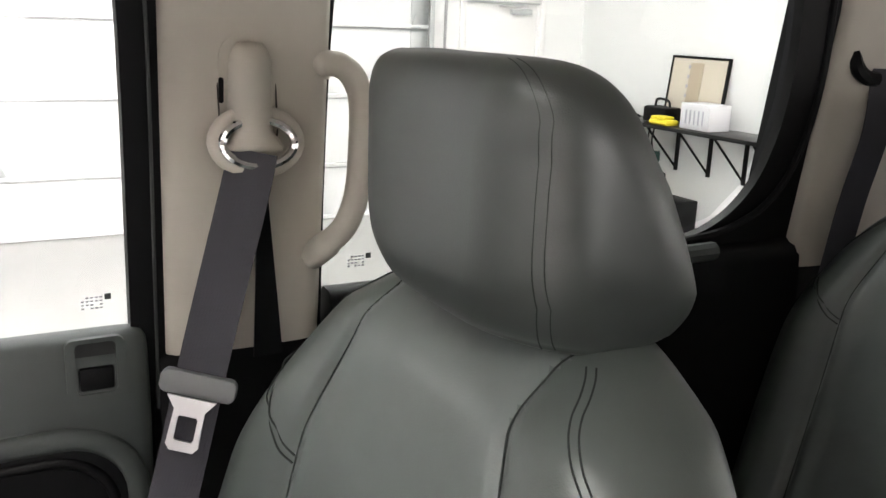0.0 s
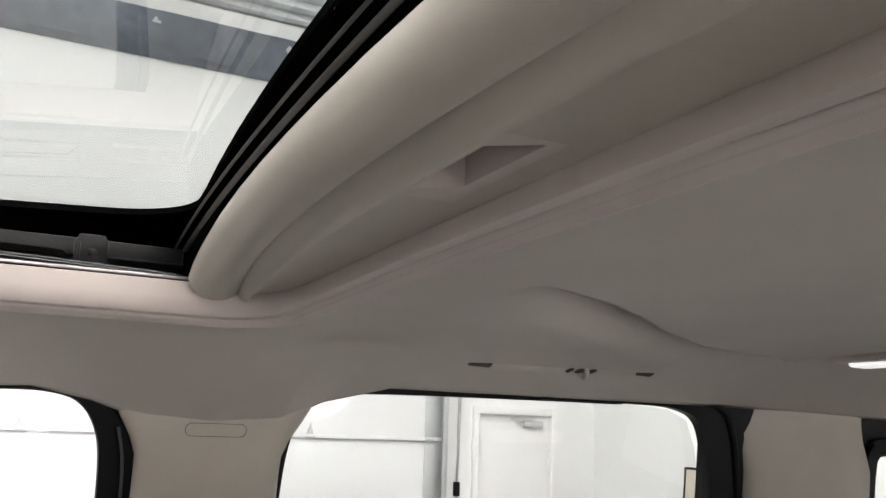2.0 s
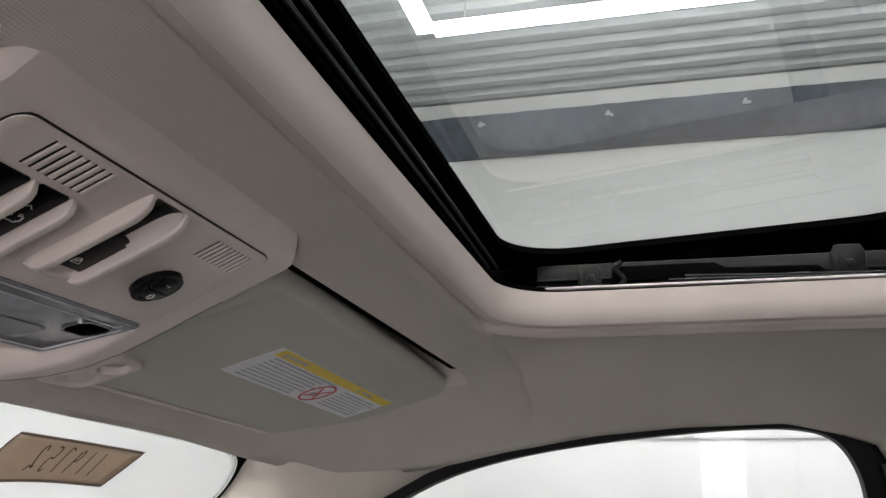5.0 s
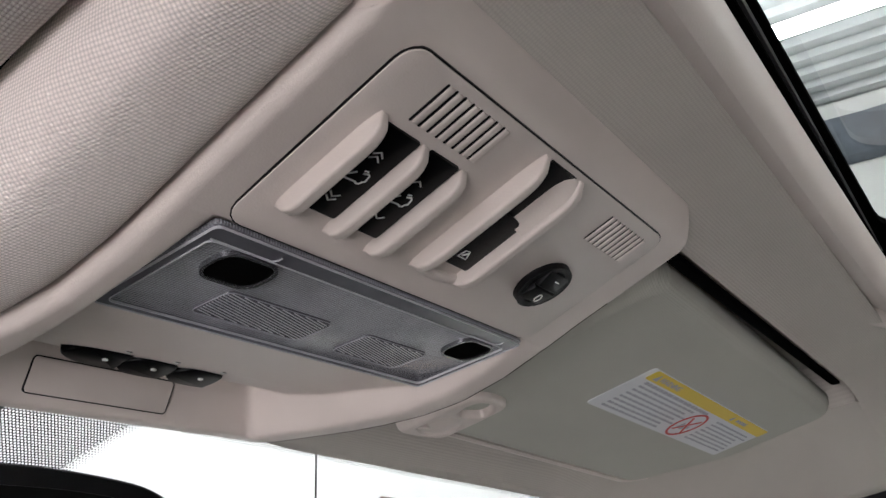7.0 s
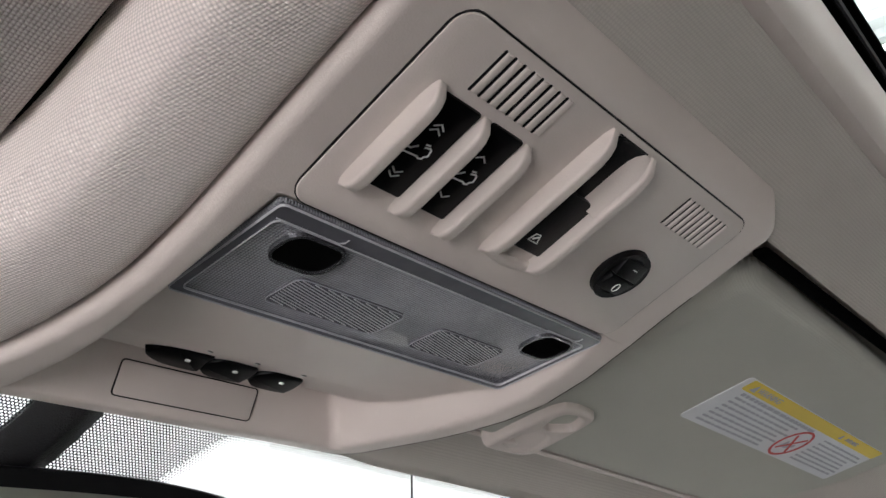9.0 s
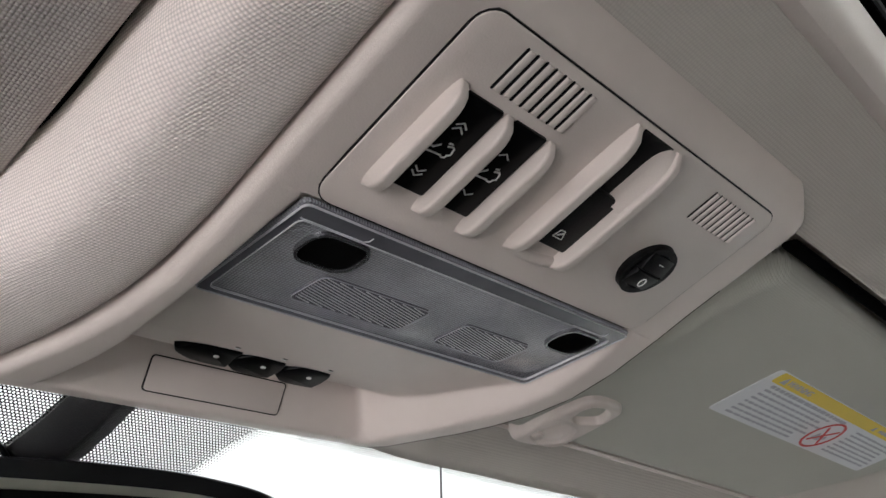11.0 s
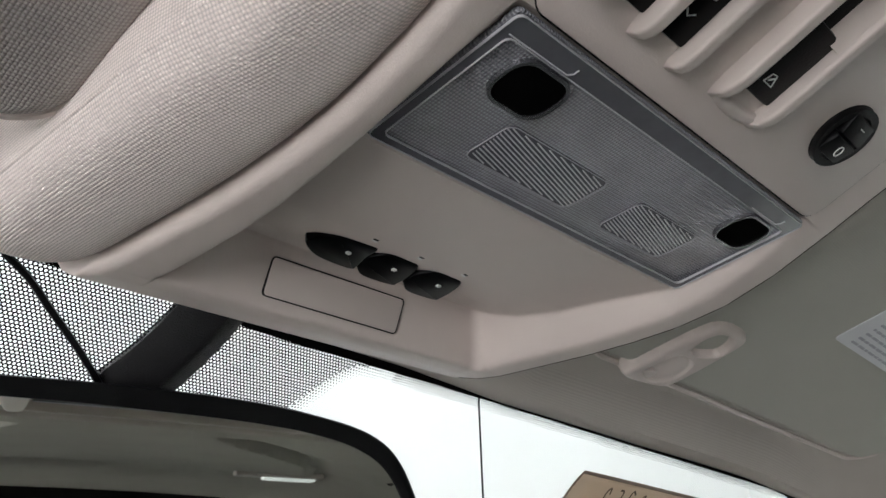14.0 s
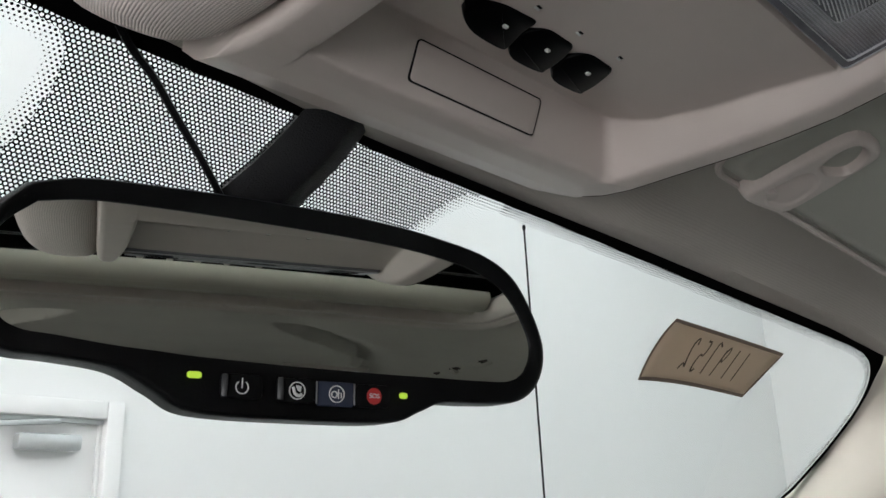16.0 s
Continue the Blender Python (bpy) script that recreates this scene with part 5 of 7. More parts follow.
part("service_ring", frame_ring(circle(0.0033, 24), circle(0.0029, 24), 0.0004, MM @ Matrix.Translation((0.0151, -0.0028, 0.0045))), ICON, b2)
part("service_mark", frame_ring(circle(0.0014, 14), circle(0.0009, 14), 0.0003, MM @ Matrix.Translation((0.0141, -0.0030, 0.0045))), ICON, b2)
part("service_mark", tube([MM @ Vector((0.0151 + a, -0.0028 + b, 0.0046)) for a, b in ((0.0006, -0.0018), (0.0006, 0.0018), (0.0006, 0.0004), (0.0017, 0.0004), (0.0017, -0.0016))], 0.00026, 5, MN), ICON, b2)
part("emergency_disc", prism(circle(0.0032, 24), 0.0004, MM @ Matrix.Translation((0.0313, -0.0028, 0.0043))), RED, b3)
text("emergency_letters", "SOS", 0.0026, MM @ Matrix.Translation((0.0313, -0.0028, 0.0044)), LABELWHITE, b3, 0.0001)
for x, y, w in ((-0.0391, 0.0014, 0.0052), (0.0454, -0.0018, 0.0036)):
    on_mirror("status_light", w, 0.0024, x, y, 0.0032, GREENLED, 0.001, 0.0012, label="small lit green lamp")
part("mounting_stalk", sweep(spline([(-0.007, 0.614, 1.671), (-0.0105, 0.6235, 1.6605), (-0.0145, 0.632, 1.652), (-0.019, 0.6405, 1.6440), (-0.0245, 0.6475, 1.6365), (-0.0285, 0.6530, 1.6310)], 5), [(-0.0160, -0.004), (-0.0160, -0.001), (-0.0150, 0.0008), (-0.0055, 0.0056), (-0.0035, 0.0062), (-0.0015, 0.0060), (0.0120, 0.0010), (0.0148, -0.001), (0.0148, -0.004)], (0, -0.7, -0.7)), GRAIN, mir, "grained black plastic stalk")
part("mirror_cable", tube([wind(p.x, p.y) + WN * p.z for p in spline([(-0.103, -0.010, 0.006), (-0.0957, -0.0037, 0.005), (-0.0845, 0.0035, 0.004), (-0.0726, 0.0133, 0.004), (-0.055, 0.0275, 0.005), (-0.0397, 0.0413, 0.007), (-0.0330, 0.050, 0.010)], 6)], 0.0015, 8, (1, 0, 0)), BLACK, mir, "thin black cable")


# ---- pillars, window openings, doors ----
def side_x(z):
    return 0.660 + (1.5 - z) * 0.12


def side_path(pts, s, off=0.0):
    return [Vector((s * (side_x(z) + off), y, z)) for y, z in pts]


FRONT_WIN = [(-0.004, 1.20), (-0.004, 1.35), (-0.004, 1.50), (-0.002, 1.59), (0.006, 1.631), (0.026, 1.658), (0.060, 1.6675), (0.11, 1.6675), (0.17, 1.663), (0.25, 1.654), (0.34, 1.638), (0.42, 1.613), (0.52, 1.560), (0.66, 1.475), (0.80, 1.390), (0.92, 1.310), (0.97, 1.25), (0.97, 1.20)]
REAR_WIN = [(-0.186, 1.20), (-0.183, 1.40), (-0.184, 1.55), (-0.190, 1.62), (-0.205, 1.660), (-0.240, 1.6735), (-0.30, 1.678), (-0.50, 1.680), (-0.67, 1.680), (-0.728, 1.676), (-0.763, 1.662), (-0.780, 1.625), (-0.793, 1.56), (-0.797, 1.49), (-0.790, 1.43), (-0.768, 1.375), (-0.725, 1.335), (-0.66, 1.315), (-0.5, 1.31), (-0.3, 1.305)]
QUARTER = [(-1.105, 1.34), (-1.105, 1.50), (-1.108, 1.605), (-1.120, 1.632), (-1.15, 1.643), (-1.45, 1.643), (-1.50, 1.62), (-1.52, 1.57), (-1.52, 1.36), (-1.49, 1.32), (-1.2, 1.315), (-1.15, 1.32)]

for s in (1, -1):
    side = "right" if s > 0 else "left"
    st = thing("body_side_" + side, "dark body side with window openings", "body side", (s * 0.7, 0, 1.0), kind="structure")

    def slab(y0, y1, z0, z1, off=0.012, th=0.03, material=RUBBER, nm="side_panel"):
        q = [Vector((s * (side_x(z) + off), y, z)) for y, z in ((y0, z0), (y1, z0), (y1, z1), (y0, z1))]
        bm = loft([q, [p + Vector((s * th, 0, 0)) for p in q]])
        return part(nm, bm, material, st)
    slab(-1.75, 1.3 if s > 0 else -0.02, 0.30, 1.262)
    slab(-0.178, -0.022, 1.26, 1.72)
    slab(-1.095, -0.800, 1.26, 1.72)
    slab(-1.75, -1.53, 1.26, 1.72)
    slab(-1.75, -0.80, 1.637, 1.80)
    slab(-0.85, 0.10, 1.69, 1.80)
    # roof rail above the falling front edge of the door opening
    for (ya, za), (yb, zb) in zip(FRONT_WIN[5:12], FRONT_WIN[6:13]):
        q = [Vector((s * (side_x(z) + 0.012), y, z)) for y, z in ((ya, za + 0.008), (yb, zb + 0.008), (yb, min(zb + 0.2, 1.75)), (ya, min(za + 0.2, 1.75)))]
        part("rail_panel", loft([q, [p + Vector((s * 0.03, 0, 0)) for p in q]]), RUBBER, st)
    # seals
    prof_s = [(-0.004, -0.016), (0.012, -0.016), (0.030, -0.012), (0.034, 0.0), (0.030, 0.012), (0.012, 0.016), (-0.004, 0.016)]
    fw = side_path([(p.x, p.y) for p in spline([(y, z, 0) for y, z in FRONT_WIN], 4)], s, 0.012)
    rw = side_path([(p.x, p.y) for p in spline([(y, z, 0) for y, z in REAR_WIN + [REAR_WIN[0]]], 4)], s, 0.016)
    qw = side_path([(p.x, p.y) for p in spline([(y, z, 0) for y, z in QUARTER + [QUARTER[0]]], 4)[:-1]], s, 0.012)
    part("window_seal", sweep(fw, [(-a * 1.0, b * 0.6) for a, b in prof_s] if s > 0 else [(a, b * 0.6) for a, b in prof_s], (s, 0, 0)), RUBBER, st, "black rubber window seal")
    part("window_seal", sweep(fw, [((-1 if s > 0 else 1) * (0.020 + a), 0.012 + b) for a, b in circle(0.0048, 8)], (s, 0, 0)), RUBBER, st)
    part("window_seal", sweep(rw[:len(rw) * 8 // 20], [((-1 if s < 0 else 1) * a * 0.35, b * 0.5) for a, b in prof_s], (s, 0, 0)), RUBBER, st)
    # wide black frame round the rear of the rear door window
    pts = [(p.x, p.y) for p in spline([(y, z, 0) for y, z in REAR_WIN[7:]], 4)]
    inner, outer = [], []
    for y, z in pts:
        oy = min(y, max(-0.862, y - 0.095 * smooth(-0.60, -0.76, y)))
        oz = z + (0.030 if z > 1.60 else -0.10 * smooth(1.50, 1.32, z))
        inner.append((y, z)), outer.append((oy, oz))
    bm = loft([side_path(inner, s, 0.018), side_path(inner, s, 0.004), side_path(outer, s, -0.004), side_path(outer, s, 0.02)], cap=False, closed=False)
    part("door_window_frame", bm, BLACK, st, "wide black frame of the rear door window", sharp=60)
    part("window_seal", sweep(side_path([(y * 1.0 - 0.045 * smooth(-0.60, -0.76, y), z + (0.012 if z > 1.6 else 0)) for y, z in pts], s, -0.002), circle(0.005, 8), (s, 0, 0)), RUBBER, st)
    part("window_seal", sweep(qw, [((-1 if s > 0 else 1) * a * 0.7, b * 0.6) for a, b in prof_s], (s, 0, 0), loop=True), RUBBER, st)
    # panes
    for nm, pts2 in ((("front_door_glass", FRONT_WIN),) if s > 0 else ()) + ( ("rear_door_glass", REAR_WIN), ("quarter_glass", QUARTER)):
        q = side_path(pts2, s, 0.026)
        bm = bmesh.new()
        bm.faces.new([bm.verts.new(p) for p in q])
        part(nm, bm, PANE if nm[0] == "f" else REARPANE, st, "clear side window glass")
    # small unreadable maker's print in the lower corner of the glass
    for y0, z0 in ((0.022, 1.303), (-0.237, 1.318)):
        rnd = random.Random(9)
        for k in range(4):
            for j in range(5):
                if rnd.random() < 0.8:
                    part("etched_print", rbox((0.0006, 0.0026, 0.0014), (s * (side_x(z0) + 0.0235), y0 + 0.0040 * j, z0 + 0.0034 * k), 0.0), LABELGREY, st)
        part("etched_print", rbox((0.0006, 0.0055, 0.0055), (s * (side_x(z0) + 0.0235), y0 - 0.006, z0 + 0.010), 0.0), DOORGREY, st)

    # B pillar trim
    bp = thing("b_pillar_trim", "beige plastic trim of the middle roof pillar", "pillar trim", (s * 0.65, -0.1, 1.45), "pillar trims", "structure")
    rings_ = []
    for k in range(25):
        z = 1.255 + 0.42 * k / 24
        fl = 0.030 * smooth(1.60, 1.675, z)
        y0, y1 = -0.181 - fl, -0.030 + fl
        xb, xi = side_x(z) + 0.015, side_x(z) - 0.010 - 0.012 * smooth(1.58, 1.67, z)
        c = 0.022
        ring = [(xb, y0), (xi + c * 0.45, y0 + 0.001), (xi + c * 0.15, y0 + c * 0.35), (xi, y0 + c), (xi - 0.002, (y0 + y1) / 2), (xi, y1 - c), (xi + c * 0.15, y1 - c * 0.35), (xi + c * 0.45, y1 - 0.001), (xb, y1)]
        rings_.append([(s * x, y, z) for x, y in ring])
    part("pillar_cover", loft(rings_), BEIGE_TRIM, bp, sharp=60)
    part("airbag_mark", sweep([(s * (side_x(z) - 0.0123 - 0.012 * smooth(1.58, 1.67, z)), y, z) for y, z in [(-0.105 + a, 1.631 + b) for a, b in round_rect(0.062, 0.013, 0.0062, 6)]], circle(0.0003, 5), (s, 0, 0), loop=True), DIM, bp)
    part("seal_lip", sweep(side_path([(p.x - 0.0175, p.y) for p in spline([(y, z, 0) for y, z in FRONT_WIN[:5]], 5)], s, -0.004), circle(0.0016, 6), (s, 0, 0)), DOORGREY, bp, "thin grey lip beside the seal")
    # slot below the belt guide and lower dark cover
    part("belt_slot", placed(prism([(-0.003, 0.0), (0.003, 0.0), (0.016, -0.185), (-0.012, -0.185)], 0.002, None), axes((s * (side_x(1.44) - 0.0130), -0.116, 1.440), (0, -s, 0), (s * 0.02, 0, 1), (-s, 0, 0.0))), BLACK, bp, "dark slot for the belt")
    part("lower_cover", rbox((0.05, 0.17, 0.50), (s * 0.712, -0.105, 1.005), 0.01), BLACK, bp, "black lower pillar cover")
    # C pillar trim
    cp = thing("c_pillar_trim", "beige plastic trim of the rear roof pillar", "pillar trim", (s * 0.65, -0.95, 1.45), "pillar trims", "structure")
    rings_ = []
    for k in range(21):
        z = 1.262 + 0.445 * k / 20
        fl = 0.05 * smooth(1.60, 1.68, z)
        y0, y1 = -1.085 + 0.035 * smooth(1.50, 1.30, z), -0.846 + fl * 0.4
        xb, xi = side_x(z) + 0.012, side_x(z) - 0.014 - 0.014 * smooth(1.628, 1.608, z) + 0.006 * smooth(1.63, 1.68, z)
        ring = [(xb, y0), (xi + 0.012, y0), (xi + 0.002, y0 + 0.010), (xi, y0 + 0.03), (xi, -0.93), (xi + 0.004, y1 - 0.035), (xi + 0.010, y1 - 0.010), (xi + 0.018, y1), (xb, y1)]
        rings_.append([(s * x, y, z) for x, y in ring])
    part("pillar_cover", loft(rings_), BEIGE_TRIM, cp, sharp=60)
    # A pillar trim
    ap = thing("a_pillar_trim", "beige plastic trim of the windscreen pillar", "pillar trim", (s * 0.66, 0.8, 1.45), "pillar trims", "structure")
    rings_ = []
    for k in range(49):
        t = k / 48
        w0 = wind(interp([(0.0, 0.634), (0.0268, 0.6430), (0.053, 0.6560), (0.08, 0.6622), (0.124, 0.6600), (0.176, 0.6510), (0.25, 0.642), (0.60, 0.69)], 0.60 * t), 0.60 * t)
        yy = 0.37 + 0.62 * t
        zz = interp([(y, z) for y, z in FRONT_WIN[8:-1]], yy)
        d0 = Vector((side_x(zz) + 0.004, yy, zz + 0.008))
        mid = (w0 + d0) / 2 + Vector((-0.022, -0.008, -0.010))
        ring = [w0 + Vector((0.035, -0.004, -0.004)), w0, w0.lerp(mid, 0.5) + Vector((-0.008, -0.004, -0.003)), mid, d0.lerp(mid, 0.5) + Vector((-0.007, -0.003, -0.002)), d0, d0 + Vector((0.04, 0.01, 0.0))]
        rings_.append([(s * p.x, p.y, p.z) for p in ring])
    part("pillar_cover", loft(rings_), BEIGE_TRIM, ap, sharp=70)

    # front door inner panel; the unseen driver's door is left out to let light in
    dr = s > 0 and thing("front_door", "dark grey-green plastic front door panel with a lock slide", "door", (s * 0.68, 0.45, 1.0), "doors")
    sec_ = [(0.030, 0.45), (0.030, 1.270), (0.006, 1.2885), (-0.012, 1.288), (-0.022, 1.279), (-0.0255, 1.262), (-0.030, 1.20), (-0.020, 1.15), (-0.022, 0.45)]
    if s > 0:
        rings_ = []
        for y, k in ((-0.012, 0.55), (-0.008, 0.85), (0.0, 0.97), (0.012, 1.0), (0.3, 1.0), (1.0, 1.0)):
            rings_.append([(s * (side_x(1.29) + 0.005 + off * (k if off < 0 else 1)), y, z - (1 - k) * 0.02 * (1 if z > 1.2 else 0)) for off, z in sec_])
        part("door_panel", loft(rings_), DOORGREY, dr, sharp=50)
        xw = s * (side_x(1.29) - 0.022)
        lk = part("lock_frame", frame_ring(round_rect(0.050, 0.056, 0.008, 5), round_rect(0.034, 0.048, 0.005, 5), 0.006, axes((xw - s * 0.002, 0.034, 1.262), (0, s, 0), (0, 0, 1), (-s, 0, 0))), DOORGREY, dr)
        part("lock_slide", rbox((0.007, 0.030, 0.022), (xw, 0.034, 1.252), 0.003), BLACK, lk, "black lock slide")
        part("lock_well", rbox((0.002, 0.034, 0.046), (xw + s * 0.0045, 0.034, 1.262), 0.0), DARK, lk)
        # flat black plate on the panel paints the pocket's shaded inside
        part("pocket_shade", prism([(y, z) for y, z in round_rect(0.32, 0.215, 0.06, 8)], 0.002, axes((xw - s * 0.0052, 0.170, 1.088), (0, s, 0), (0, 0, 1), (-s, 0, 0))), BLACK, dr, "flat black plate painting the shade of a pocket in the door panel")
        part("pocket_rim", sweep([(xw - s * 0.002, 0.170 + y, 1.088 + z) for y, z in round_rect(0.33, 0.222, 0.062, 8)], [(a * 0.011, b * 0.009) for a, b in circle(1, 10)], (s, 0, 0), loop=True), DOORGREY, dr, sharp=70)
        part("pocket_fold", sweep([(xw - s * 0.003, 0.170 + y, 1.072 + z) for y, z in round_rect(0.29, 0.215, 0.055, 8)], circle(0.006, 8), (s, 0, 0), loop=True), BLACK, dr, sharp=70)
    # rear door ledge
    rd = thing("rear_door", "black plastic rear door panel below the window", "door", (s * 0.68, -0.5, 1.0), "doors")
    rings_ = [[(s * (side_x(1.30) + 0.008 + off), y, z + 0.014) for off, z in sec_] for y in (-0.86, -0.50, -0.19)]
    part("door_panel", loft(rings_), BLACK, rd, sharp=50)
    part("sill_ledge", tube(spline([(s * 0.668, -0.70, 1.300), (s * 0.664, -0.5, 1.298), (s * 0.662, -0.22, 1.294)]), 0.012, 10), DOORGREY, rd)


# ---- belts and handles on the passenger side ----
def ribbon(pts, w, nrm, th=0.0014):
    return sweep(spline(pts, 6), [(-w / 2, -th / 2), (w / 2, -th / 2), (w / 2, th / 2), (-w / 2, th / 2)], nrm)


belt = thing("seat_belt", "dark grey-violet front seat belt hanging from its guide loop", "seat belt", (0.63, -0.1, 1.45), "seat belts")
BN = Vector((-0.90, 0.42, 0.10)).normalized()
part("belt_webbing", ribbon([(0.6235, -0.100, 1.455), (0.618, -0.090, 1.42), (0.608, -0.052, 1.29), (0.600, -0.018, 1.165), (0.590, 0.03, 1.0), (0.58, 0.10, 0.82)], 0.0425, BN), WEB, belt)
gl = part("guide_loop", sweep([(0.6335 + 0.006 * math.sin(a), -0.106 + 0.0365 * math.cos(a), 1.462 + 0.0250 * math.sin(a)) for a in np.linspace(0, 2 * math.pi, 33)[:-1]], [(a, b) for a, b in circle(0.0068, 10)], (1, 0, 0), loop=True), BEIGE_TRIM, belt, "beige belt guide loop with bright ends", sharp=70)
part("loop_insert", sweep([(0.6255 + 0.004 * math.sin(a), -0.106 + 0.0315 * math.cos(a), 1.4615 + 0.0195 * math.sin(a)) for a in np.linspace(0, 2 * math.pi, 33)[:-1]], circle(0.0040, 8), (1, 0, 0), loop=True), CHROME, gl, "chromed insert")
rings_ = []
for z, w, d in ((1.4490, 0.030, 0.020), (1.4515, 0.0345, 0.030), (1.4560, 0.035, 0.034), (1.462, 0.0300, 0.0345), (1.470, 0.0225, 0.034), (1.49, 0.0205, 0.035), (1.515, 0.0200, 0.034), (1.532, 0.0196, 0.030), (1.541, 0.016, 0.023), (1.5455, 0.012, 0.014), (1.5465, 0.004, 0.006)):
    xb = side_x(z) - 0.008
    rings_.append([(xb - d * (0.06 + 0.94 * max(0.0, math.sin(a)) ** 0.75), -0.1035 + 0.90 * w * math.cos(a), z) for a in np.linspace(0, math.pi, 17)] + [(xb + 0.004, -0.1035, z)])
part("guide_cover", loft(rings_), BEIGE_TRIM, belt, "rounded beige cover over the belt guide", sharp=60)
part("adjuster_recess", placed(prism(round_rect(0.050, 0.108, 0.024, 8), 0.002, None), axes((side_x(1.50) - 0.0125, -0.1025, 1.502), (0, -1, 0), (-0.12, 0, 1), (-1, 0, -0.12))), BEIGE_TRIM, belt)
part("adjuster_gap", placed(prism(round_rect(0.004, 0.022, 0.0018, 4), 0.002, None), axes((side_x(1.50) - 0.0148, -0.0795, 1.505), (0, -1, 0), (-0.12, 0, 1), (-1, 0, -0.12))), BLACK, belt)
# thin dark ring paints the shading round the cover
part("recess_shade", sweep([(side_x(1.50) - 0.0128 + 0.12 * b, -0.1025 + a, 1.502 + b) for a, b in round_rect(0.051, 0.109, 0.0245, 8)], circle(0.0008, 5), (1, 0, 0), loop=True), DIM, belt)
tg = axes((0.6045, -0.0425, 1.256), (-0.42, -0.88, -0.21), (0.06, -0.26, 0.96), BN)
tongue = part("belt_tongue", prism(round_rect(0.066, 0.021, 0.007, 5), 0.010, tg @ Matrix.Translation((0, 0, 0.006)), 0.002), BELTGREY, belt, "grey plastic belt tongue with steel plate")
part("latch_plate", frame_ring([(-0.021, -0.006), (0.021, -0.006), (0.013, -0.017), (0.014, -0.048), (0.010, -0.053), (-0.010, -0.053), (-0.014, -0.048), (-0.013, -0.017)],
                               [(-0.007, -0.022), (0.007, -0.022), (0.0085, -0.024), (0.0085, -0.042), (0.007, -0.044), (-0.007, -0.044), (-0.0085, -0.042), (-0.0085, -0.024)], 0.0025, tg @ Matrix.Translation((0, 0, 0.020))), STEEL, tongue, "steel latch plate")

hd = thing("grab_handle", "beige plastic grab handle on the middle pillar", "handle", (0.655, -0.19, 1.44), "grab handles")
pth = spline([(0.660, -0.172, 1.5285), (0.652, -0.180, 1.5285), (0.646, -0.189, 1.5265), (0.640, -0.199, 1.516), (0.637, -0.2055, 1.494), (0.638, -0.2055, 1.45), (0.641, -0.203, 1.408), (0.646, -0.194, 1.378), (0.652, -0.179, 1.360), (0.672, -0.170, 1.344)], 6)
part("handle_bar", sweep(pth, [(a * 0.0115, b * 0.014) for a, b in circle(1, 14)], (1, 0, 0), scale=[1.12 if k < 5 or k > len(pth) - 8 else 1.0 for k in range(len(pth))]), BEIGE_TRIM, hd, sharp=70)
part("handle_foot", rbox((0.014, 0.012, 0.028), (0.660, -0.177, 1.527), 0.004), BEIGE_TRIM, hd)
part("handle_foot", rbox((0.014, 0.012, 0.030), (0.672, -0.177, 1.350), 0.004), BEIGE_TRIM, hd)

rb = thing("seat_belt", "dark rear seat belt on the rear pillar", "seat belt", (0.63, -0.9, 1.5), "seat belts")
part("belt_webbing", ribbon([(0.624, -0.918, 1.530), (0.622, -0.915, 1.45), (0.624, -0.893, 1.36), (0.63, -0.88, 1.25)], 0.036, Vector((-0.9, 0.43, 0))), WEB, rb)
part("guide_loop", sweep(spline([(0.640, -0.872, 1.548), (0.632, -0.874, 1.530), (0.628, -0.888, 1.519), (0.626, -0.905, 1.517)], 5), circle(0.0095, 8), (1, 0, 0)), BLACK, rb, "black plastic belt guide")

rh = thing("roof_handle", "folded beige roof grab handle with a coat hook", "handle", (0.49, -0.45, 1.69), "grab handles")


def under_roof(x, y, drop):
    return Vector((x, y, roof_z(x, y) - drop))


grip = []
for k in range(25):
    y = -0.335 - 0.230 * k / 24
    w, d = interp([(-0.565, 0.004), (-0.552, 0.011), (-0.50, 0.0125), (-0.42, 0.0135), (-0.385, 0.0145), (-0.352, 0.012), (-0.335, 0.004)], y), interp([(-0.565, 0.001), (-0.552, 0.003), (-0.42, 0.0022), (-0.385, 0.0042), (-0.352, 0.0036), (-0.335, 0.001)], y)
    grip.append([under_roof(0.511 + w * math.cos(a), y, -0.002 + d * 1.6 * max(-0.4, math.sin(a))) for a in np.linspace(0, 2 * math.pi, 15)[:-1]])
part("handle_bar", loft(grip), SHADE_BEIGE, rh, sharp=70)
# brown pieces paint the shade in the handle's pockets
for y0, ln in ((-0.343, 0.026), (-0.556, 0.022)):
    part("mount_shade", prism([(-ln / 2, 0.0), (ln / 2, 0.003), (ln / 2, 0.0055), (-ln / 2, 0.0075)], 0.004, axes(under_roof(0.4975, y0, 0.0016), (0, 1, 0), (1, 0, -0.35), (0.35, 0, -1))), DIM, rh, "painted pocket shade")
for y0, w_ in ((-0.455, 0.0045), (-0.468, 0.0075), (-0.484, 0.0075)):
    part("hook_shade", rbox((0.0105, w_, 0.004), (0, 0, 0), 0.0015, Matrix.Translation(under_roof(0.5015, y0, 0.0010)) @ pose(0, 0, 0, 0, 18, 20)), DIM, rh)
part("coat_hook", tube(spline([under_roof(0.498, -0.474, -0.001), under_roof(0.500, -0.476, 0.005), under_roof(0.506, -0.477, 0.0075), under_roof(0.511, -0.478, 0.004)], 5), 0.0032, 8), SHADE_BEIGE, rh)

lamp = thing("cargo_lamp", "white translucent courtesy lamp in the rear headliner", "lamp", (0.40, -0.80, 1.735))
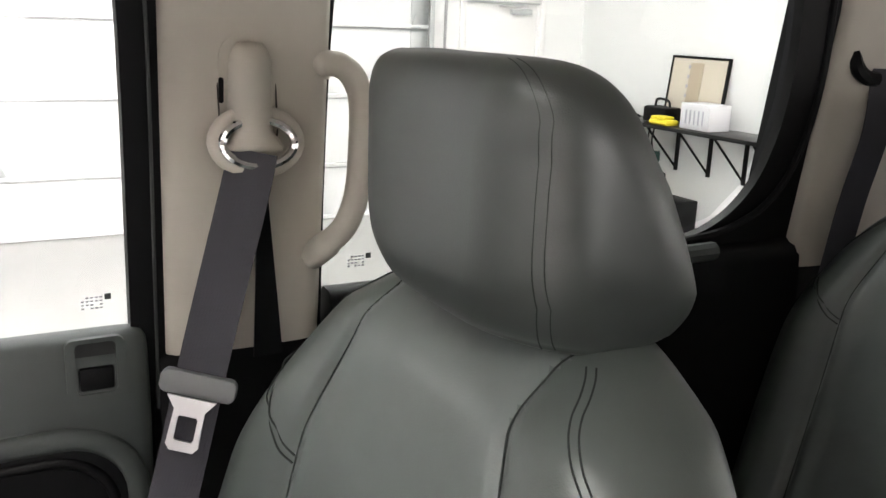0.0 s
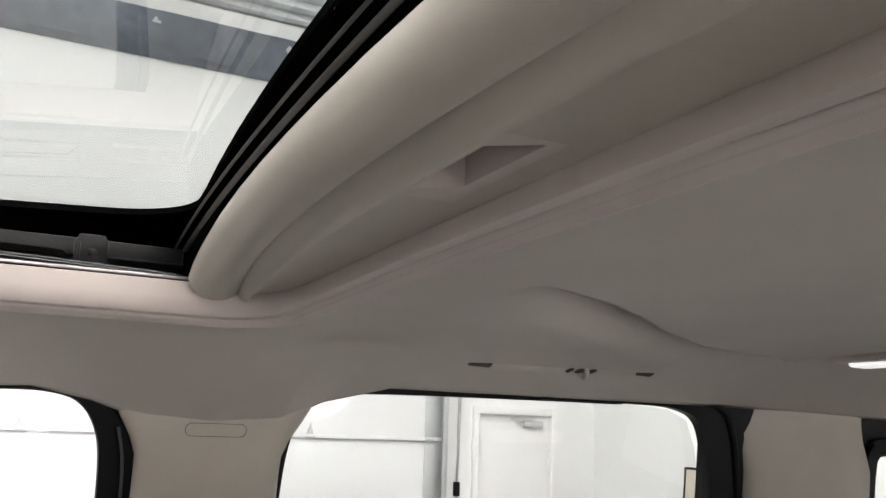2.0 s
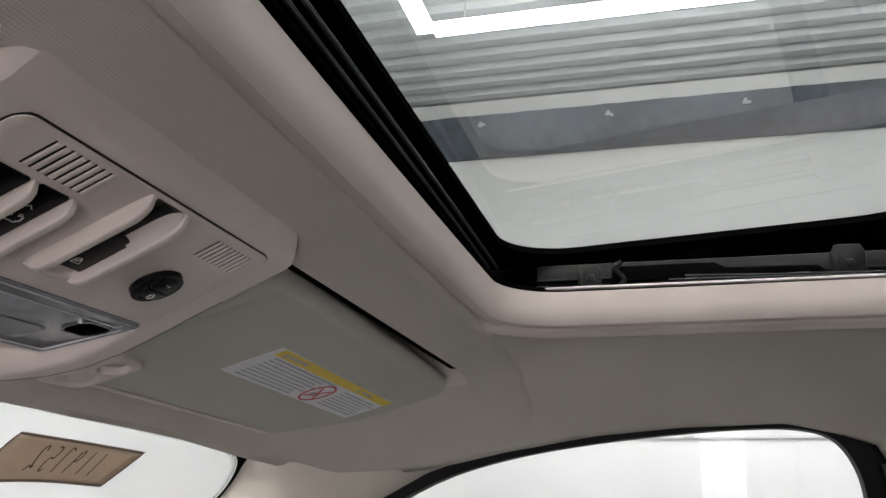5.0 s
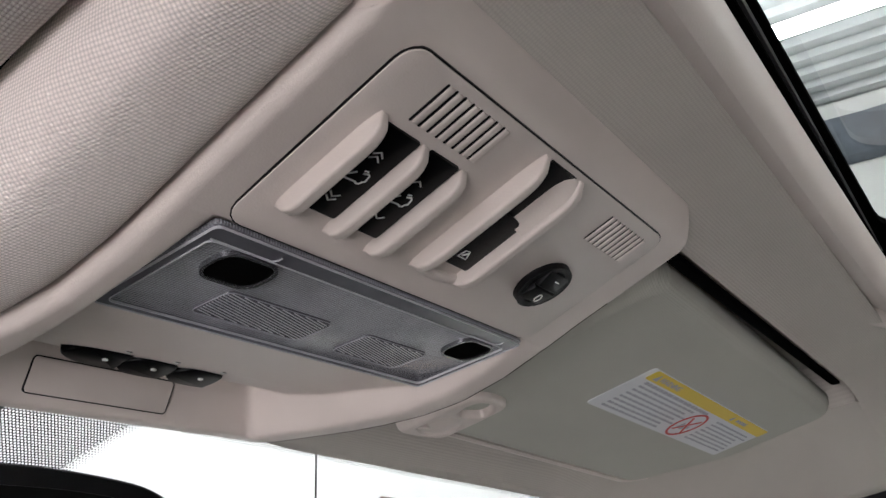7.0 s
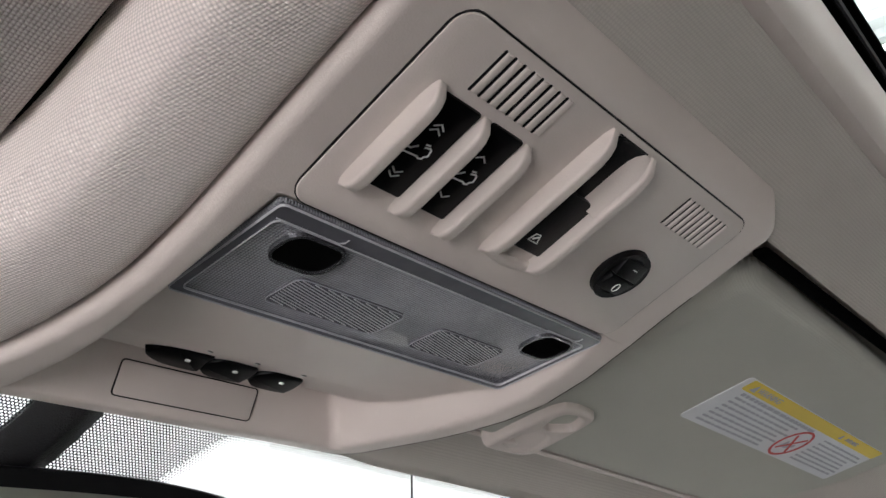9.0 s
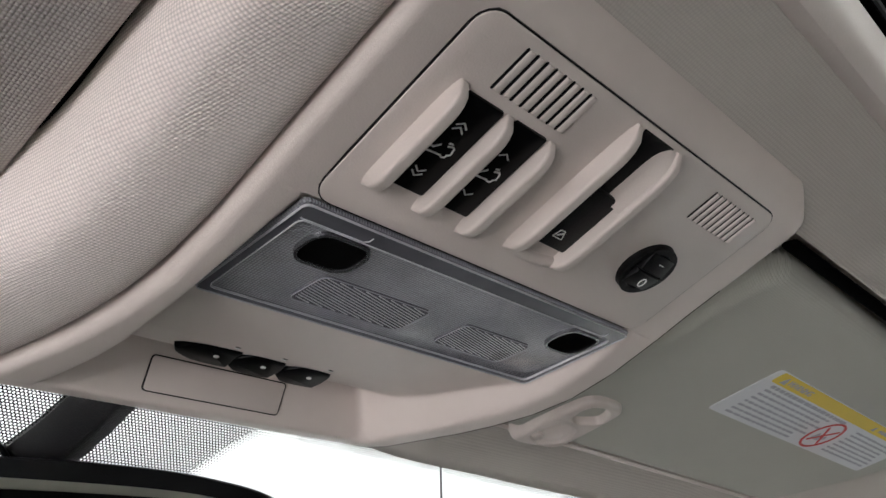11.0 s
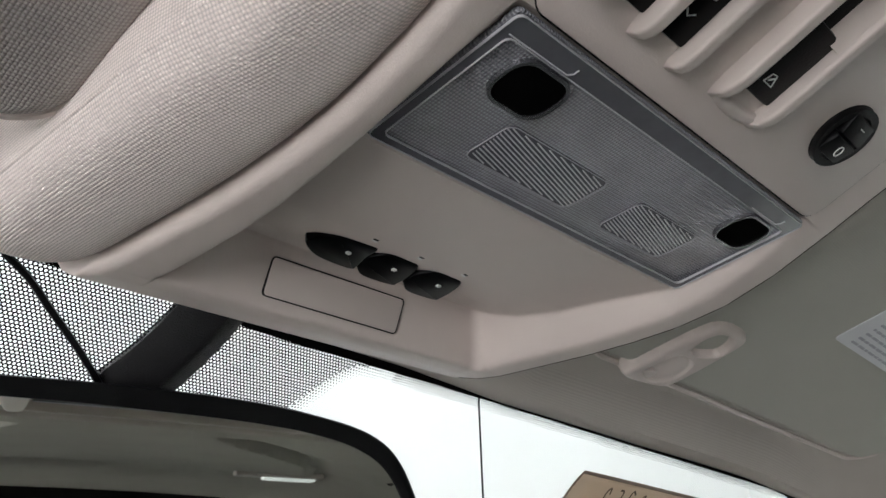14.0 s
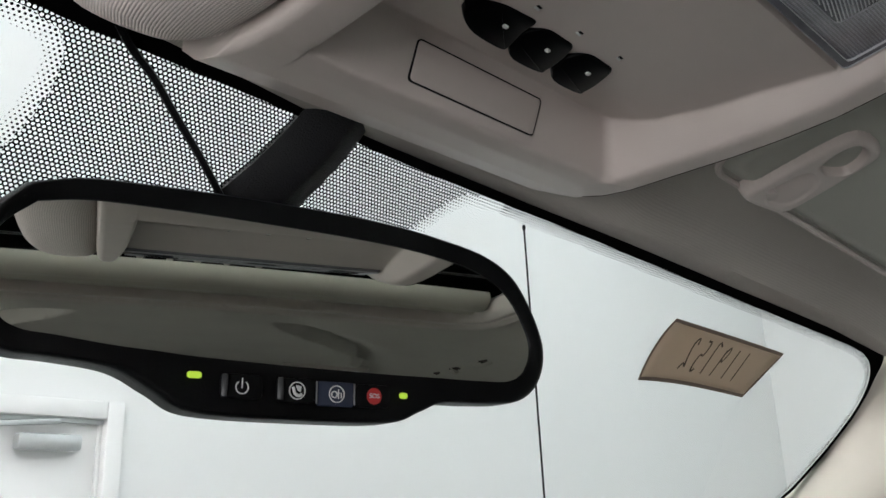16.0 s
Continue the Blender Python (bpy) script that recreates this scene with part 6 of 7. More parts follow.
part("lamp_base", rbox((0.18, 0.045, 0.012), (0.345, -0.805, 1.7365), 0.004), BEIGE, lamp)
LENSW = mat("lit_lamp_lens", (0.85, 0.85, 0.82), 0.4, emit=0.4)
part("lamp_lens", rbox((0.11, 0.032, 0.012), (0.365, -0.805, 1.7315), 0.005), LENSW, lamp, "white lit lens")


# ---- seats ----
def rounded_ring(cx, hw, yf, yb, r, z, n=8, bolster=0.0, puff=0.0, groove=0.0):
    """A horizontal section of a cushion, front face to +y, with raised side bolsters."""
    out = []
    cy, h = (yf + yb) / 2, (yf - yb)
    r = min(r, hw * 0.98, h * 0.49)
    pts = []
    for px, py, a0 in ((hw - r, h / 2 - r, 0), (-hw + r, h / 2 - r, 90), (-hw + r, -h / 2 + r, 180), (hw - r, -h / 2 + r, 270)):
        for i in range(n + 1):
            a = radians(a0 + 90 * i / n)
            pts.append((px + r * math.cos(a), py + r * math.sin(a)))
        if a0 == 0:
            for i in range(1, 100):
                pts.append((hw - r - 2 * (hw - r) * i / 100, h / 2))
    for x, y in pts:
        u = abs(x) / hw
        if y > 0:
            y += bolster * smooth(0.45, 0.78, u) + puff * (1 - u * u)
            if groove:
                y -= 0.0060 * math.exp(-((abs(x) - groove) / 0.0060) ** 2)
        out.append(Vector((cx + x, cy + y, z)))
    return out


def seat(name, label, cx, y0, zt, wide, lean, group, hr_dy=0.0, hr_dz=0.0, hr_w=0.120):
    s_ = thing(name, label, "seat", (cx, y0, zt - 0.75), group)
    rings_ = []
    table_w = [(q.x, q.y) for q in spline([(a, b, 0) for a, b in ((-0.66, 0.240), (-0.45, 0.246), (-0.30, 0.246), (-0.20, 0.240), (-0.13, 0.220), (-0.085, 0.198), (-0.052, 0.172), (-0.028, 0.144), (-0.012, 0.113), (-0.003, 0.078), (0.0, 0.04))], 4)]
    zs = [-0.66 + 0.03 * k for k in range(16)] + [-0.20 + 0.010 * k for k in range(12)] + [-0.084 + 0.006 * k for k in range(12)] + [-0.014, -0.011, -0.008, -0.005, -0.003, -0.0015, 0.0]
    hw_of = lambda dz: interp(table_w, dz) * wide / 0.24
    for dz in zs:
        k = smooth(-0.05, 0.0, dz)
        yf = y0 - lean * dz - 0.035 * k
        yb = y0 - 0.115 - lean * 0.75 * dz + 0.02 * k
        bol = 0.030 * smooth(-0.04, -0.20, dz)
        rings_.append(rounded_ring(cx, interp(table_w, dz) * wide / 0.24, yf, yb, 0.05, zt + dz, 8, bol, 0.004, min(hw_of(dz) * 0.86, 0.097 + 0.038 * smooth(-0.01, -0.16, dz))))
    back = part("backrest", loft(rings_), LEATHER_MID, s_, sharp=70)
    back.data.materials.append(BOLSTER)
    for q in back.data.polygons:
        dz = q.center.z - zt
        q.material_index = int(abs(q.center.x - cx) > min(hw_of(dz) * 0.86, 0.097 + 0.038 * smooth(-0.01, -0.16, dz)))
    # a short dart across the outer bolster
    for o_ in (0.0, 0.006):
        pts = []
        for k in range(9):
            x, dz = cx + math.copysign(0.214 - 0.078 * k / 8, cx), -0.108 - o_ - 0.062 * k / 8
            ring = min(rings_, key=lambda r: abs(r[0].z - zt - dz))
            q = sorted((p for p in ring if p.y >= (max(v.y for v in ring) + min(v.y for v in ring)) / 2), key=lambda p: p.x)
            pts.append(Vector((x, interp([(p.x, p.y) for p in q], x) + 0.0008, zt + dz)))
        part("dart_seam", tube(spline(pts, 3), 0.0009, 6, (0, 1, 0)), THREAD, s_)
    n = len(rings_[0])
    # seams that set the bolsters off: a dark line painting the fold's shade and, outside it, a pair of stitch lines
    for side_ in (1, -1):
        def on_face(off_top, off_low, lift, top=-0.006, clamp=0.86):
            pts = []
            for ring, dz in zip(rings_, zs):
                if not -0.5 < dz < top:
                    continue
                hw_ = max(p.x for p in ring) - cx
                tgt = cx + side_ * min(hw_ * clamp, off_top + (off_low - off_top) * smooth(-0.01, -0.16, dz))
                mid_y = (max(p.y for p in ring) + min(p.y for p in ring)) / 2
                q = sorted((p for p in ring if p.y >= mid_y), key=lambda p: p.x)
                pts.append(Vector((tgt, interp([(p.x, p.y) for p in q], tgt) + lift, ring[0].z)))
            return spline(pts, 3)
        part("crease_line", tube(on_face(0.097, 0.135, 0.0006), 0.0007, 6, (0, 1, 0)), THREAD, s_)
        for o_ in (0.0, 0.0055):
            # round the corner of the bolster and on to its side
            pts = []
            for ring, dz in zip(rings_, zs):
                if -0.5 < dz < -0.012:
                    run = 0.026 + 0.040 * smooth(-0.01, -0.16, dz) + o_
                    k = 8 - 8 * min(1.0, run / ((ring[0].x - ring[8].x) * math.pi / 2))
                    p = ring[int(k)].lerp(ring[min(8, int(k) + 1)], k - int(k))
                    pts.append(Vector((cx + side_ * (p.x - cx + 0.0003), p.y + 0.0003, p.z)))
            part("seam", tube(spline(pts, 3), 0.0006, 6, (0, 1, 0)), THREAD, s_)
    # headrest
    zb, ztp = zt - 0.009 + hr_dz, zt + 0.151 + hr_dz
    hr = []
    spec = [(0.0, 0.52, 0.40), (0.018, 0.66, 0.58), (0.05, 0.74, 0.75), (0.10, 0.81, 0.88), (0.18, 0.89, 0.97), (0.25, 0.945, 1.0), (0.33, 0.985, 1.0), (0.42, 1.0, 1.0), (0.56, 1.0, 1.0), (0.69, 0.995, 1.0), (0.79, 0.98, 0.98), (0.87, 0.945, 0.94), (0.93, 0.885, 0.86), (0.97, 0.80, 0.72), (0.992, 0.68, 0.50), (1.0, 0.52, 0.30)]
    spec = [(q.x, min(1.0, q.y), min(1.0, q.z)) for q in spline(spec, 3)]
    for t, kw, kd in spec:
        z = zb + (ztp - zb) * t
        back = interp([(0.0, 0.138), (0.10, 0.144), (0.25, 0.138), (0.60, 0.106), (0.88, 0.072), (1.0, 0.055)], t)
        yfront = y0 + hr_dy + 0.012 - 0.5 * back * (1 - kd) * (1.0 if t > 0.5 else 0.6)
        depth = (back + 0.012) * kd
        ring = rounded_ring(cx, hr_w * kw, yfront, yfront - depth, 0.052, z, 12, 0, 0.007)
        for p in ring:
            p.z -= 0.15 * (1 - t) * max(0.0, yfront - p.y)
            if t < 0.4 and (p.x - cx) * cx < 0:
                p.x = cx + (p.x - cx) * (1 + 0.55 * (1 / kw - 1))
        hr.append(ring)
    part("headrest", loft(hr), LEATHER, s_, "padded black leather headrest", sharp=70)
    for side_ in (1, -1):
        for o_ in (0.0, 0.0042):
            pts = []
            for ring, (t, kw, kd) in zip(hr, spec):
                full = min(1.0, kw * (1 + 0.55 * (1 / kw - 1))) if t < 0.4 and side_ * cx < 0 else kw
                tgt = cx + side_ * (hr_w * min(full * 0.93, 0.90) - o_)
                q = [p for p in ring if p.y >= (max(v.y for v in ring) + min(v.y for v in ring)) / 2]
                q.sort(key=lambda p: p.x)
                y = interp([(p.x, p.y) for p in q], tgt)
                pts.append(Vector((tgt, y - 0.0002, ring[0].z)))
            part("seam", tube(pts[7:-2], 0.00035, 6, (0, 1, 0)), THREAD, s_)
    for side_ in (1, -1):
        part("headrest_post", tube([(cx + side_ * 0.055, y0 + hr_dy - 0.062, zt - 0.04), (cx + side_ * 0.055, y0 + hr_dy - 0.062, zt + 0.05 + hr_dz)], 0.006, 10, (0, 1, 0)), STEEL, s_)
    part("cushion", rbox((wide * 2 - 0.02, 0.52, 0.16), (cx, y0 + 0.34, zt - 0.70), 0.05, None, 4), LEATHER, s_)
    part("seat_base", rbox((wide * 2 - 0.10, 0.46, zt - 0.78 - 0.30), (cx, y0 + 0.32, (zt - 0.78 + 0.30) / 2), 0.02), BLACK, s_)
    return s_


seat("front_seat", "black leather front passenger seat with a padded headrest", 0.360, -0.148, 1.400, 0.248, 0.29, "front seats", 0.004)
seat("front_seat", "black leather driver's seat", -0.360, -0.148, 1.400, 0.248, 0.29, "front seats", 0.004)
seat("bench_seat", "black leather rear seat with its headrest raised", 0.445, -0.900, 1.387, 0.225, 0.25, "bench seats", -0.02, -0.052)
seat("bench_seat", "black leather rear seat with its headrest raised", -0.445, -0.900, 1.387, 0.225, 0.25, "bench seats", -0.02, -0.052)

# closing parts of the vehicle, mostly out of sight
tub = thing("vehicle_floor", "dark carpeted vehicle floor, dash and tail", "vehicle floor", (0, 0, 0.3), kind="structure")
part("floor_pan", rbox((1.48, 3.1, 0.03), (0, -0.2, 0.285), 0.0), DARK, tub)
part("dash_board", rbox((1.40, 0.45, 0.35), (0, 1.10, 0.98), 0.06, None, 4), BLACK, tub)
part("tail_wall", rbox((1.42, 0.04, 0.92), (0, -1.74, 0.76), 0.0), DARK, tub)
part("tail_header", rbox((1.42, 0.04, 0.20), (0, -1.74, 1.695), 0.0), DARK, tub)
bm = bmesh.new()
bm.faces.new([bm.verts.new((x, -1.74, z)) for x, z in ((-0.68, 1.21), (0.68, 1.21), (0.66, 1.60), (-0.66, 1.60))])
part("tailgate_glass", bm, PANE, tub)
part("bonnet", rbox((1.74, 1.60, 0.05), (0, 1.90, 1.02), 0.02), CARPAINT, tub)
for s in (1, -1):
    part("front_wing", rbox((0.12, 1.60, 0.46), (s * 0.815, 1.90, 0.80), 0.05, None, 3), CARPAINT, tub)
    part("sill_panel", rbox((0.06, 2.30, 0.20), (s * 0.80, 0.02, 0.30), 0.03), CARPAINT, tub)
    part("headlamp", rbox((0.26, 0.05, 0.16), (s * 0.66, 2.69, 0.82), 0.03), LENSBLOCK, tub, "clear headlamp")
part("grille_panel", rbox((1.04, 0.06, 0.26), (0, 2.68, 0.80), 0.02), BLACK, tub)
part("bumper", rbox((1.72, 0.14, 0.30), (0, 2.70, 0.46), 0.06, None, 3), CARPAINT, tub)
part("rear_bumper", rbox((1.60, 0.14, 0.26), (0, -1.80, 0.42), 0.05, None, 3), CARPAINT, tub)
part("fire_wall", rbox((1.48, 0.05, 0.85), (0, 1.34, 0.70), 0.0), CARPAINT, tub)
for s in (1, -1):
    for y in (1.95, -1.25):
        w = thing("wheel", "black wheel carrying the vehicle", "wheel", (s * 0.78, y, 0.08), "wheels")
        part("tyre", sweep([(s * 0.78, y + 0.30 * math.cos(a), 0.085 + 0.30 * math.sin(a)) for a in np.linspace(0, 2 * math.pi, 25)[:-1]], [(a * 0.11, b * 0.085) for a, b in circle(1, 12)], (1, 0, 0), loop=True), RUBBER, w)
ant = thing("antenna", "thin black whip antenna on the front wing", "antenna", (0.81, 1.158, 1.045))
part("mast", tube([(0.812, 1.158, 1.04), (0.800, 1.158, 1.944)], 0.0015, 6, (0, 1, 0)), BLACK, ant)
part("tip", placed(rbox((0.0055, 0.0055, 0.009), (0, 0, 0), 0.0026), pose(0.800, 1.158, 1.946)), BLACK, ant)
part("foot", rbox((0.05, 0.05, 0.03), (0.812, 1.158, 1.055), 0.01), BLACK, ant)


# ---- garage ----
FZ, CZ = -0.30, 5.55
XW, YB, YF, XL = 7.65, -5.65, 3.75, -4.2
fl = fin("floor", rbox((XW - XL + 0.4, YF - YB + 0.4, 0.2), ((XW + XL) / 2, (YF + YB) / 2, FZ - 0.1), 0.0), CONCRETE)
tagged(fl, "grey sealed concrete workshop floor", "floor", kind="structure")
DY0, DY1, DZ = -3.78, 2.72, 3.46      # the large door's opening


def wall(name, boxes, label):
    w = thing(name, label, "wall", kind="structure")
    for (x0, x1), (y0, y1), (z0, z1) in boxes:
        part("wall_panel", rbox((x1 - x0, y1 - y0, z1 - z0), ((x0 + x1) / 2, (y0 + y1) / 2, (z0 + z1) / 2), 0.0), WALL, w)
    return w


wall("wall_east", [((XW, XW + 0.2), (YB - 0.2, -5.13), (FZ, CZ)), ((XW, XW + 0.2), (-5.13, -4.15), (1.87, CZ)), ((XW, XW + 0.2), (-4.15, DY0 + 0.02), (FZ, CZ)), ((XW, XW + 0.2), (DY0 + 0.02, DY1 - 0.02), (DZ, CZ)), ((XW, XW + 0.2), (DY1 - 0.02, YF + 0.2), (FZ, CZ))], "white painted workshop wall with doors")
wall("wall_south", [((XL - 0.2, XW), (YB - 0.2, YB), (FZ, CZ))], "white painted workshop wall with a shelf")
wall("wall_north", [((XL - 0.2, 0.45), (YF, YF + 0.2), (FZ, CZ)), ((0.45, 1.40), (YF, YF + 0.2), (2.02, CZ)), ((1.40, XW), (YF, YF + 0.2), (FZ, CZ))], "white painted workshop wall with a steel door")
# unseen wall, its tone chosen to tint the light from the left
for panel_ in wall("wall_west", [((XL - 0.2, XL), (YB, -3.2), (FZ, CZ)), ((XL - 0.2, XL), (1.6, YF), (FZ, CZ)), ((XL - 0.2, XL), (-3.2, 1.6), (2.72, CZ))], "unseen workshop wall tinted warm to bounce pinkish light, with an open roller door").children:
    panel_.data.materials[0] = WARMWALL

# roof deck of trapezoid ribs along the vehicle
bm = bmesh.new()
xs_, x = [], XL
while x < XW + 0.2:
    xs_ += [(x, CZ), (x + 0.10, CZ), (x + 0.13, CZ + 0.06), (x + 0.23, CZ + 0.06)]
    x += 0.26
loft([[(a, YB - 0.2, b) for a, b in xs_], [(a, YF + 0.2, b) for a, b in xs_]], cap=False, closed=False, bm=bm)
tagged(fin("ceiling", bm, DECK, sharp=20), "white painted ribbed metal roof deck", "ceiling", kind="structure")
tagged(fin("roof_slab", rbox((XW - XL + 0.6, YF - YB + 0.6, 0.1), ((XW + XL) / 2, (YF + YB) / 2, CZ + 0.15), 0.0), DECK), "closed roof above the deck", "roof", kind="structure")

# insulated eave beam with clips
eb = thing("eave_beam", "blue-grey insulated eave beam with metal clips", "beam", (XW - 0.1, 0, 5.1), kind="structure")
bm = bmesh.new()
rnd = random.Random(3)
rings_ = []
for k in range(61):
    y = YB + (YF - YB) * k / 60
    j = [0.02 * (rnd.random() - 0.5) for _ in range(4)]
    rings_.append([(XW - 0.02, y, 4.90), (XW - 0.16 + j[0], y, 4.93 + j[1]), (XW - 0.22 + j[2], y, 5.10), (XW - 0.20 + j[3], y, 5.30), (XW - 0.02, y, 5.34)])
part("insulation_blanket", loft(rings_, bm=bm), INSUL, eb, sharp=60)
for k in range(9):
    y = -5.65 + 1.245 * k
    c = part("beam_clip", rbox((0.02, 0.07, 0.03), (XW - 0.235, y, 5.17), 0.008, pose(0, 0, 0, 20 * (k % 3 - 1))), GALV, eb)
    part("clip_wing", rbox((0.012, 0.03, 0.06), (XW - 0.235, y + 0.02, 5.185), 0.004, pose(0, 0, 0, 30)), GALV, c)

# sectional door
gd = thing("sectional_door", "white insulated sectional garage door with galvanised hardware", "garage door", (XW - 0.02, -0.5, FZ))
edges = [FZ, 0.205, 0.857, 1.505, 2.155, 2.805, 3.455]
for z0, z1 in zip(edges, edges[1:]):
    p = part("door_section", rbox((0.05, DY1 - DY0, z1 - z0 - 0.006), (XW - 0.005, (DY0 + DY1) / 2, (z0 + z1) / 2), 0.004), PANELPAINT, gd)
    part("section_rail", rbox((0.035, DY1 - DY0 - 0.01, 0.035), (XW - 0.045, (DY0 + DY1) / 2, z0 + 0.022), 0.004), PANELPAINT, p)
    part("section_lip", rbox((0.012, DY1 - DY0 - 0.01, 0.014), (XW - 0.035, (DY0 + DY1) / 2, z0 - 0.006), 0.002), GALV, p)
    for y in (DY0 + 0.10, DY1 - 0.10):
        part("end_stile", rbox((0.012, 0.18, z1 - z0 - 0.05), (XW - 0.035, y, (z0 + z1) / 2 + 0.01), 0.002), GALV, p)
    y = DY0 + 0.15
    while y < DY1 and z0 > FZ:
        h = part("hinge", prism([(-0.035, -0.03), (0.035, -0.03), (0.030, 0.02), (0.012, 0.06), (0.0, 0.10), (-0.012, 0.06), (-0.030, 0.02)], 0.012, axes((XW - 0.060, y, z0 + 0.04), (0, -1, 0), (0, 0, 1), (-1, 0, 0)), 0.002), GALV, p)
        part("hinge_pin", tube([(XW - 0.07, y - 0.045, z0 + 0.012), (XW - 0.07, y + 0.045, z0 + 0.012)], 0.010, 8), GALV, h)
        y += 1.22
for y, s in ((DY0 - 0.02, -1), (DY1 + 0.02, 1)):
    t = part("vertical_track", rbox((0.07, 0.012, 4.3), (XW - 0.075, y, 1.85), 0.002), GALV, gd)
    part("track_lip", rbox((0.012, 0.05, 4.3), (XW - 0.115, y - s * 0.02, 1.85), 0.002), GALV, t)
    part("track_angle", rbox((0.012, 0.05, 4.3), (XW - 0.035, y + s * 0.02, 1.85), 0.002), RUBBER, t)
for k, (ya, yb) in enumerate(((-3.93, -3.945), (-3.99, -3.955))):
    part("hoist_chain", tube([(XW - 0.10, ya, 4.3), (XW - 0.06, yb, 1.05), (XW - 0.06, yb + 0.01 * k, 0.62)], 0.007, 6, (1, 0, 0)), STEEL, gd)
part("chain_keeper", rbox((0.05, 0.06, 0.14), (XW - 0.05, -3.95, 1.05), 0.01), BLACK, gd)
cyl = thing("paper_roll", "white upright roll standing on a bin beside the door", "roll", (7.4, -3.90, FZ))
part("roll_body", placed(loft([[(r * math.cos(a), r * math.sin(a), z) for a in np.linspace(0, 2 * math.pi, 25)[:-1]] for r, z in ((0.10, 0), (0.11, 0.01), (0.11, 1.08), (0.095, 1.10))]), pose(7.42, -3.93, FZ)), DOORPAINT, cyl)


def steel_door(name, label, o, u, w, h, lw):
    """A steel door seen from inside: u runs along the wall from the hinge-less side, o is the floor corner, lw the way into the room."""
    m = axes(o, u, (0, 0, 1), lw)
    d = thing(name, label, "door", o, "steel doors")
    fr = 0.07
    part("door_leaf", rbox((w - 0.012, h - 0.012, 0.045), (0, 0, 0), 0.003, m @ Matrix.Translation((w / 2, h / 2, -0.05))), DOORPAINT, d)
    for x in (-fr / 2, w + fr / 2):
        part("frame_post", rbox((fr, h + fr, 0.12), (0, 0, 0), 0.006, m @ Matrix.Translation((x, (h + fr) / 2, -0.03))), DOORPAINT, d)
        part("frame_stop", rbox((0.014, h, 0.02), (0, 0, 0), 0.002, m @ Matrix.Translation((0.007 if x < 0 else w - 0.007, h / 2, -0.018))), DOORPAINT, d)
    part("frame_head", rbox((w, fr, 0.12), (0, 0, 0), 0.006, m @ Matrix.Translation((w / 2, h + fr / 2, -0.03))), DOORPAINT, d)
    part("frame_stop", rbox((w, 0.02, 0.03), (0, 0, 0), 0.002, m @ Matrix.Translation((w / 2, h - 0.008, -0.015))), GALV, d)
    part("door_gap", rbox((0.006, h, 0.004), (0, 0, 0), 0.0, m @ Matrix.Translation((w - 0.004, h / 2, -0.028))), BLACK, d)
    cl = part("door_closer", rbox((0.24, 0.06, 0.06), (0, 0, 0), 0.012, m @ Matrix.Translation((w * 0.74, h - 0.095, 0.008))), GALV, d, "grey hydraulic door closer")
    part("closer_arm", rbox((0.30, 0.02, 0.014), (0, 0, 0), 0.003, m @ Matrix.Translation((w * 0.60, h - 0.030, 0.02)) @ pose(0, 0, 0, 0, 0, 5)), GALV, cl)
    pbm = part("push_bar", rbox((w - 0.06, 0.06, 0.05), (0, 0, 0), 0.012, m @ Matrix.Translation((w / 2, 1.03, 0.02))), DOORPAINT, d, "horizontal push bar")
    part("bar_shadow_strip", rbox((w - 0.10, 0.024, 0.03), (0, 0, 0), 0.004, m @ Matrix.Translation((w / 2, 0.988, 0.01))), GALV, pbm)
    part("bar_latch", rbox((0.05, 0.20, 0.06), (0, 0, 0), 0.01, m @ Matrix.Translation((0.05, 1.02, 0.02))), GALV, pbm)
    part("kick_plate", rbox((w - 0.04, 0.20, 0.006), (0, 0, 0), 0.0, m @ Matrix.Translation((w / 2, 0.13, -0.024))), GALV, d)
    return d


steel_door("exit_door", "white painted steel exit door with push bar and closer", (XW, -4.205, FZ), (0, -1, 0), 0.88, 2.10, (-1, 0, 0))
steel_door("exit_door", "white painted steel door with a closer in the front wall", (0.52, YF, FZ), (1, 0, 0), 0.82, 2.25, (0, -1, 0))
ex = thing("exit_sign", "white exit sign with red letters above the steel door", "sign", (XW - 0.06, -4.78, 2.19))
part("sign_case", rbox((0.06, 0.34, 0.22), (XW - 0.03, -4.78, 2.19), 0.01), DOORPAINT, ex)
EXITRED = mat("exit_sign_red", (0.75, 0.05, 0.06), 0.5, emit=0.5)
text("exit_letters", "EXIT", 0.14, axes((XW - 0.0615, -4.78, 2.19), (0, -1, 0), (0, 0, 1), (-1, 0, 0)), EXITRED, ex, 0.001)
for y in (-4.50, -4.94):
    part("sign_lamp", rbox((0.07, 0.06, 0.05), (XW - 0.04, y, 2.19), 0.015), GALV, ex)
sw = thing("wall_switch", "small dark wall switch beside the exit door", "switch", (XW - 0.01, -5.44, 0.87))
part("switch_plate", rbox((0.02, 0.05, 0.09), (XW - 0.01, -5.44, 0.87), 0.005), GALV, sw)
part("switch_toggle", rbox((0.02, 0.03, 0.05), (XW - 0.022, -5.44, 0.87), 0.005), BLACK, sw)
ou = thing("wall_socket", "white wall socket near the floor", "socket", (7.4, YB, 0.15))
part("socket_plate", rbox((0.08, 0.012, 0.12), (7.40, YB + 0.006, 0.14), 0.004), GALV, ou)
bs = thing("baseboard", "dark rubber baseboard along the wall", "baseboard", (6, YB, FZ), kind="structure")
part("base_strip", rbox((XW - XL - 0.1, 0.02, 0.10), ((XW + XL) / 2, YB + 0.01, FZ + 0.05), 0.003), GALV, bs)

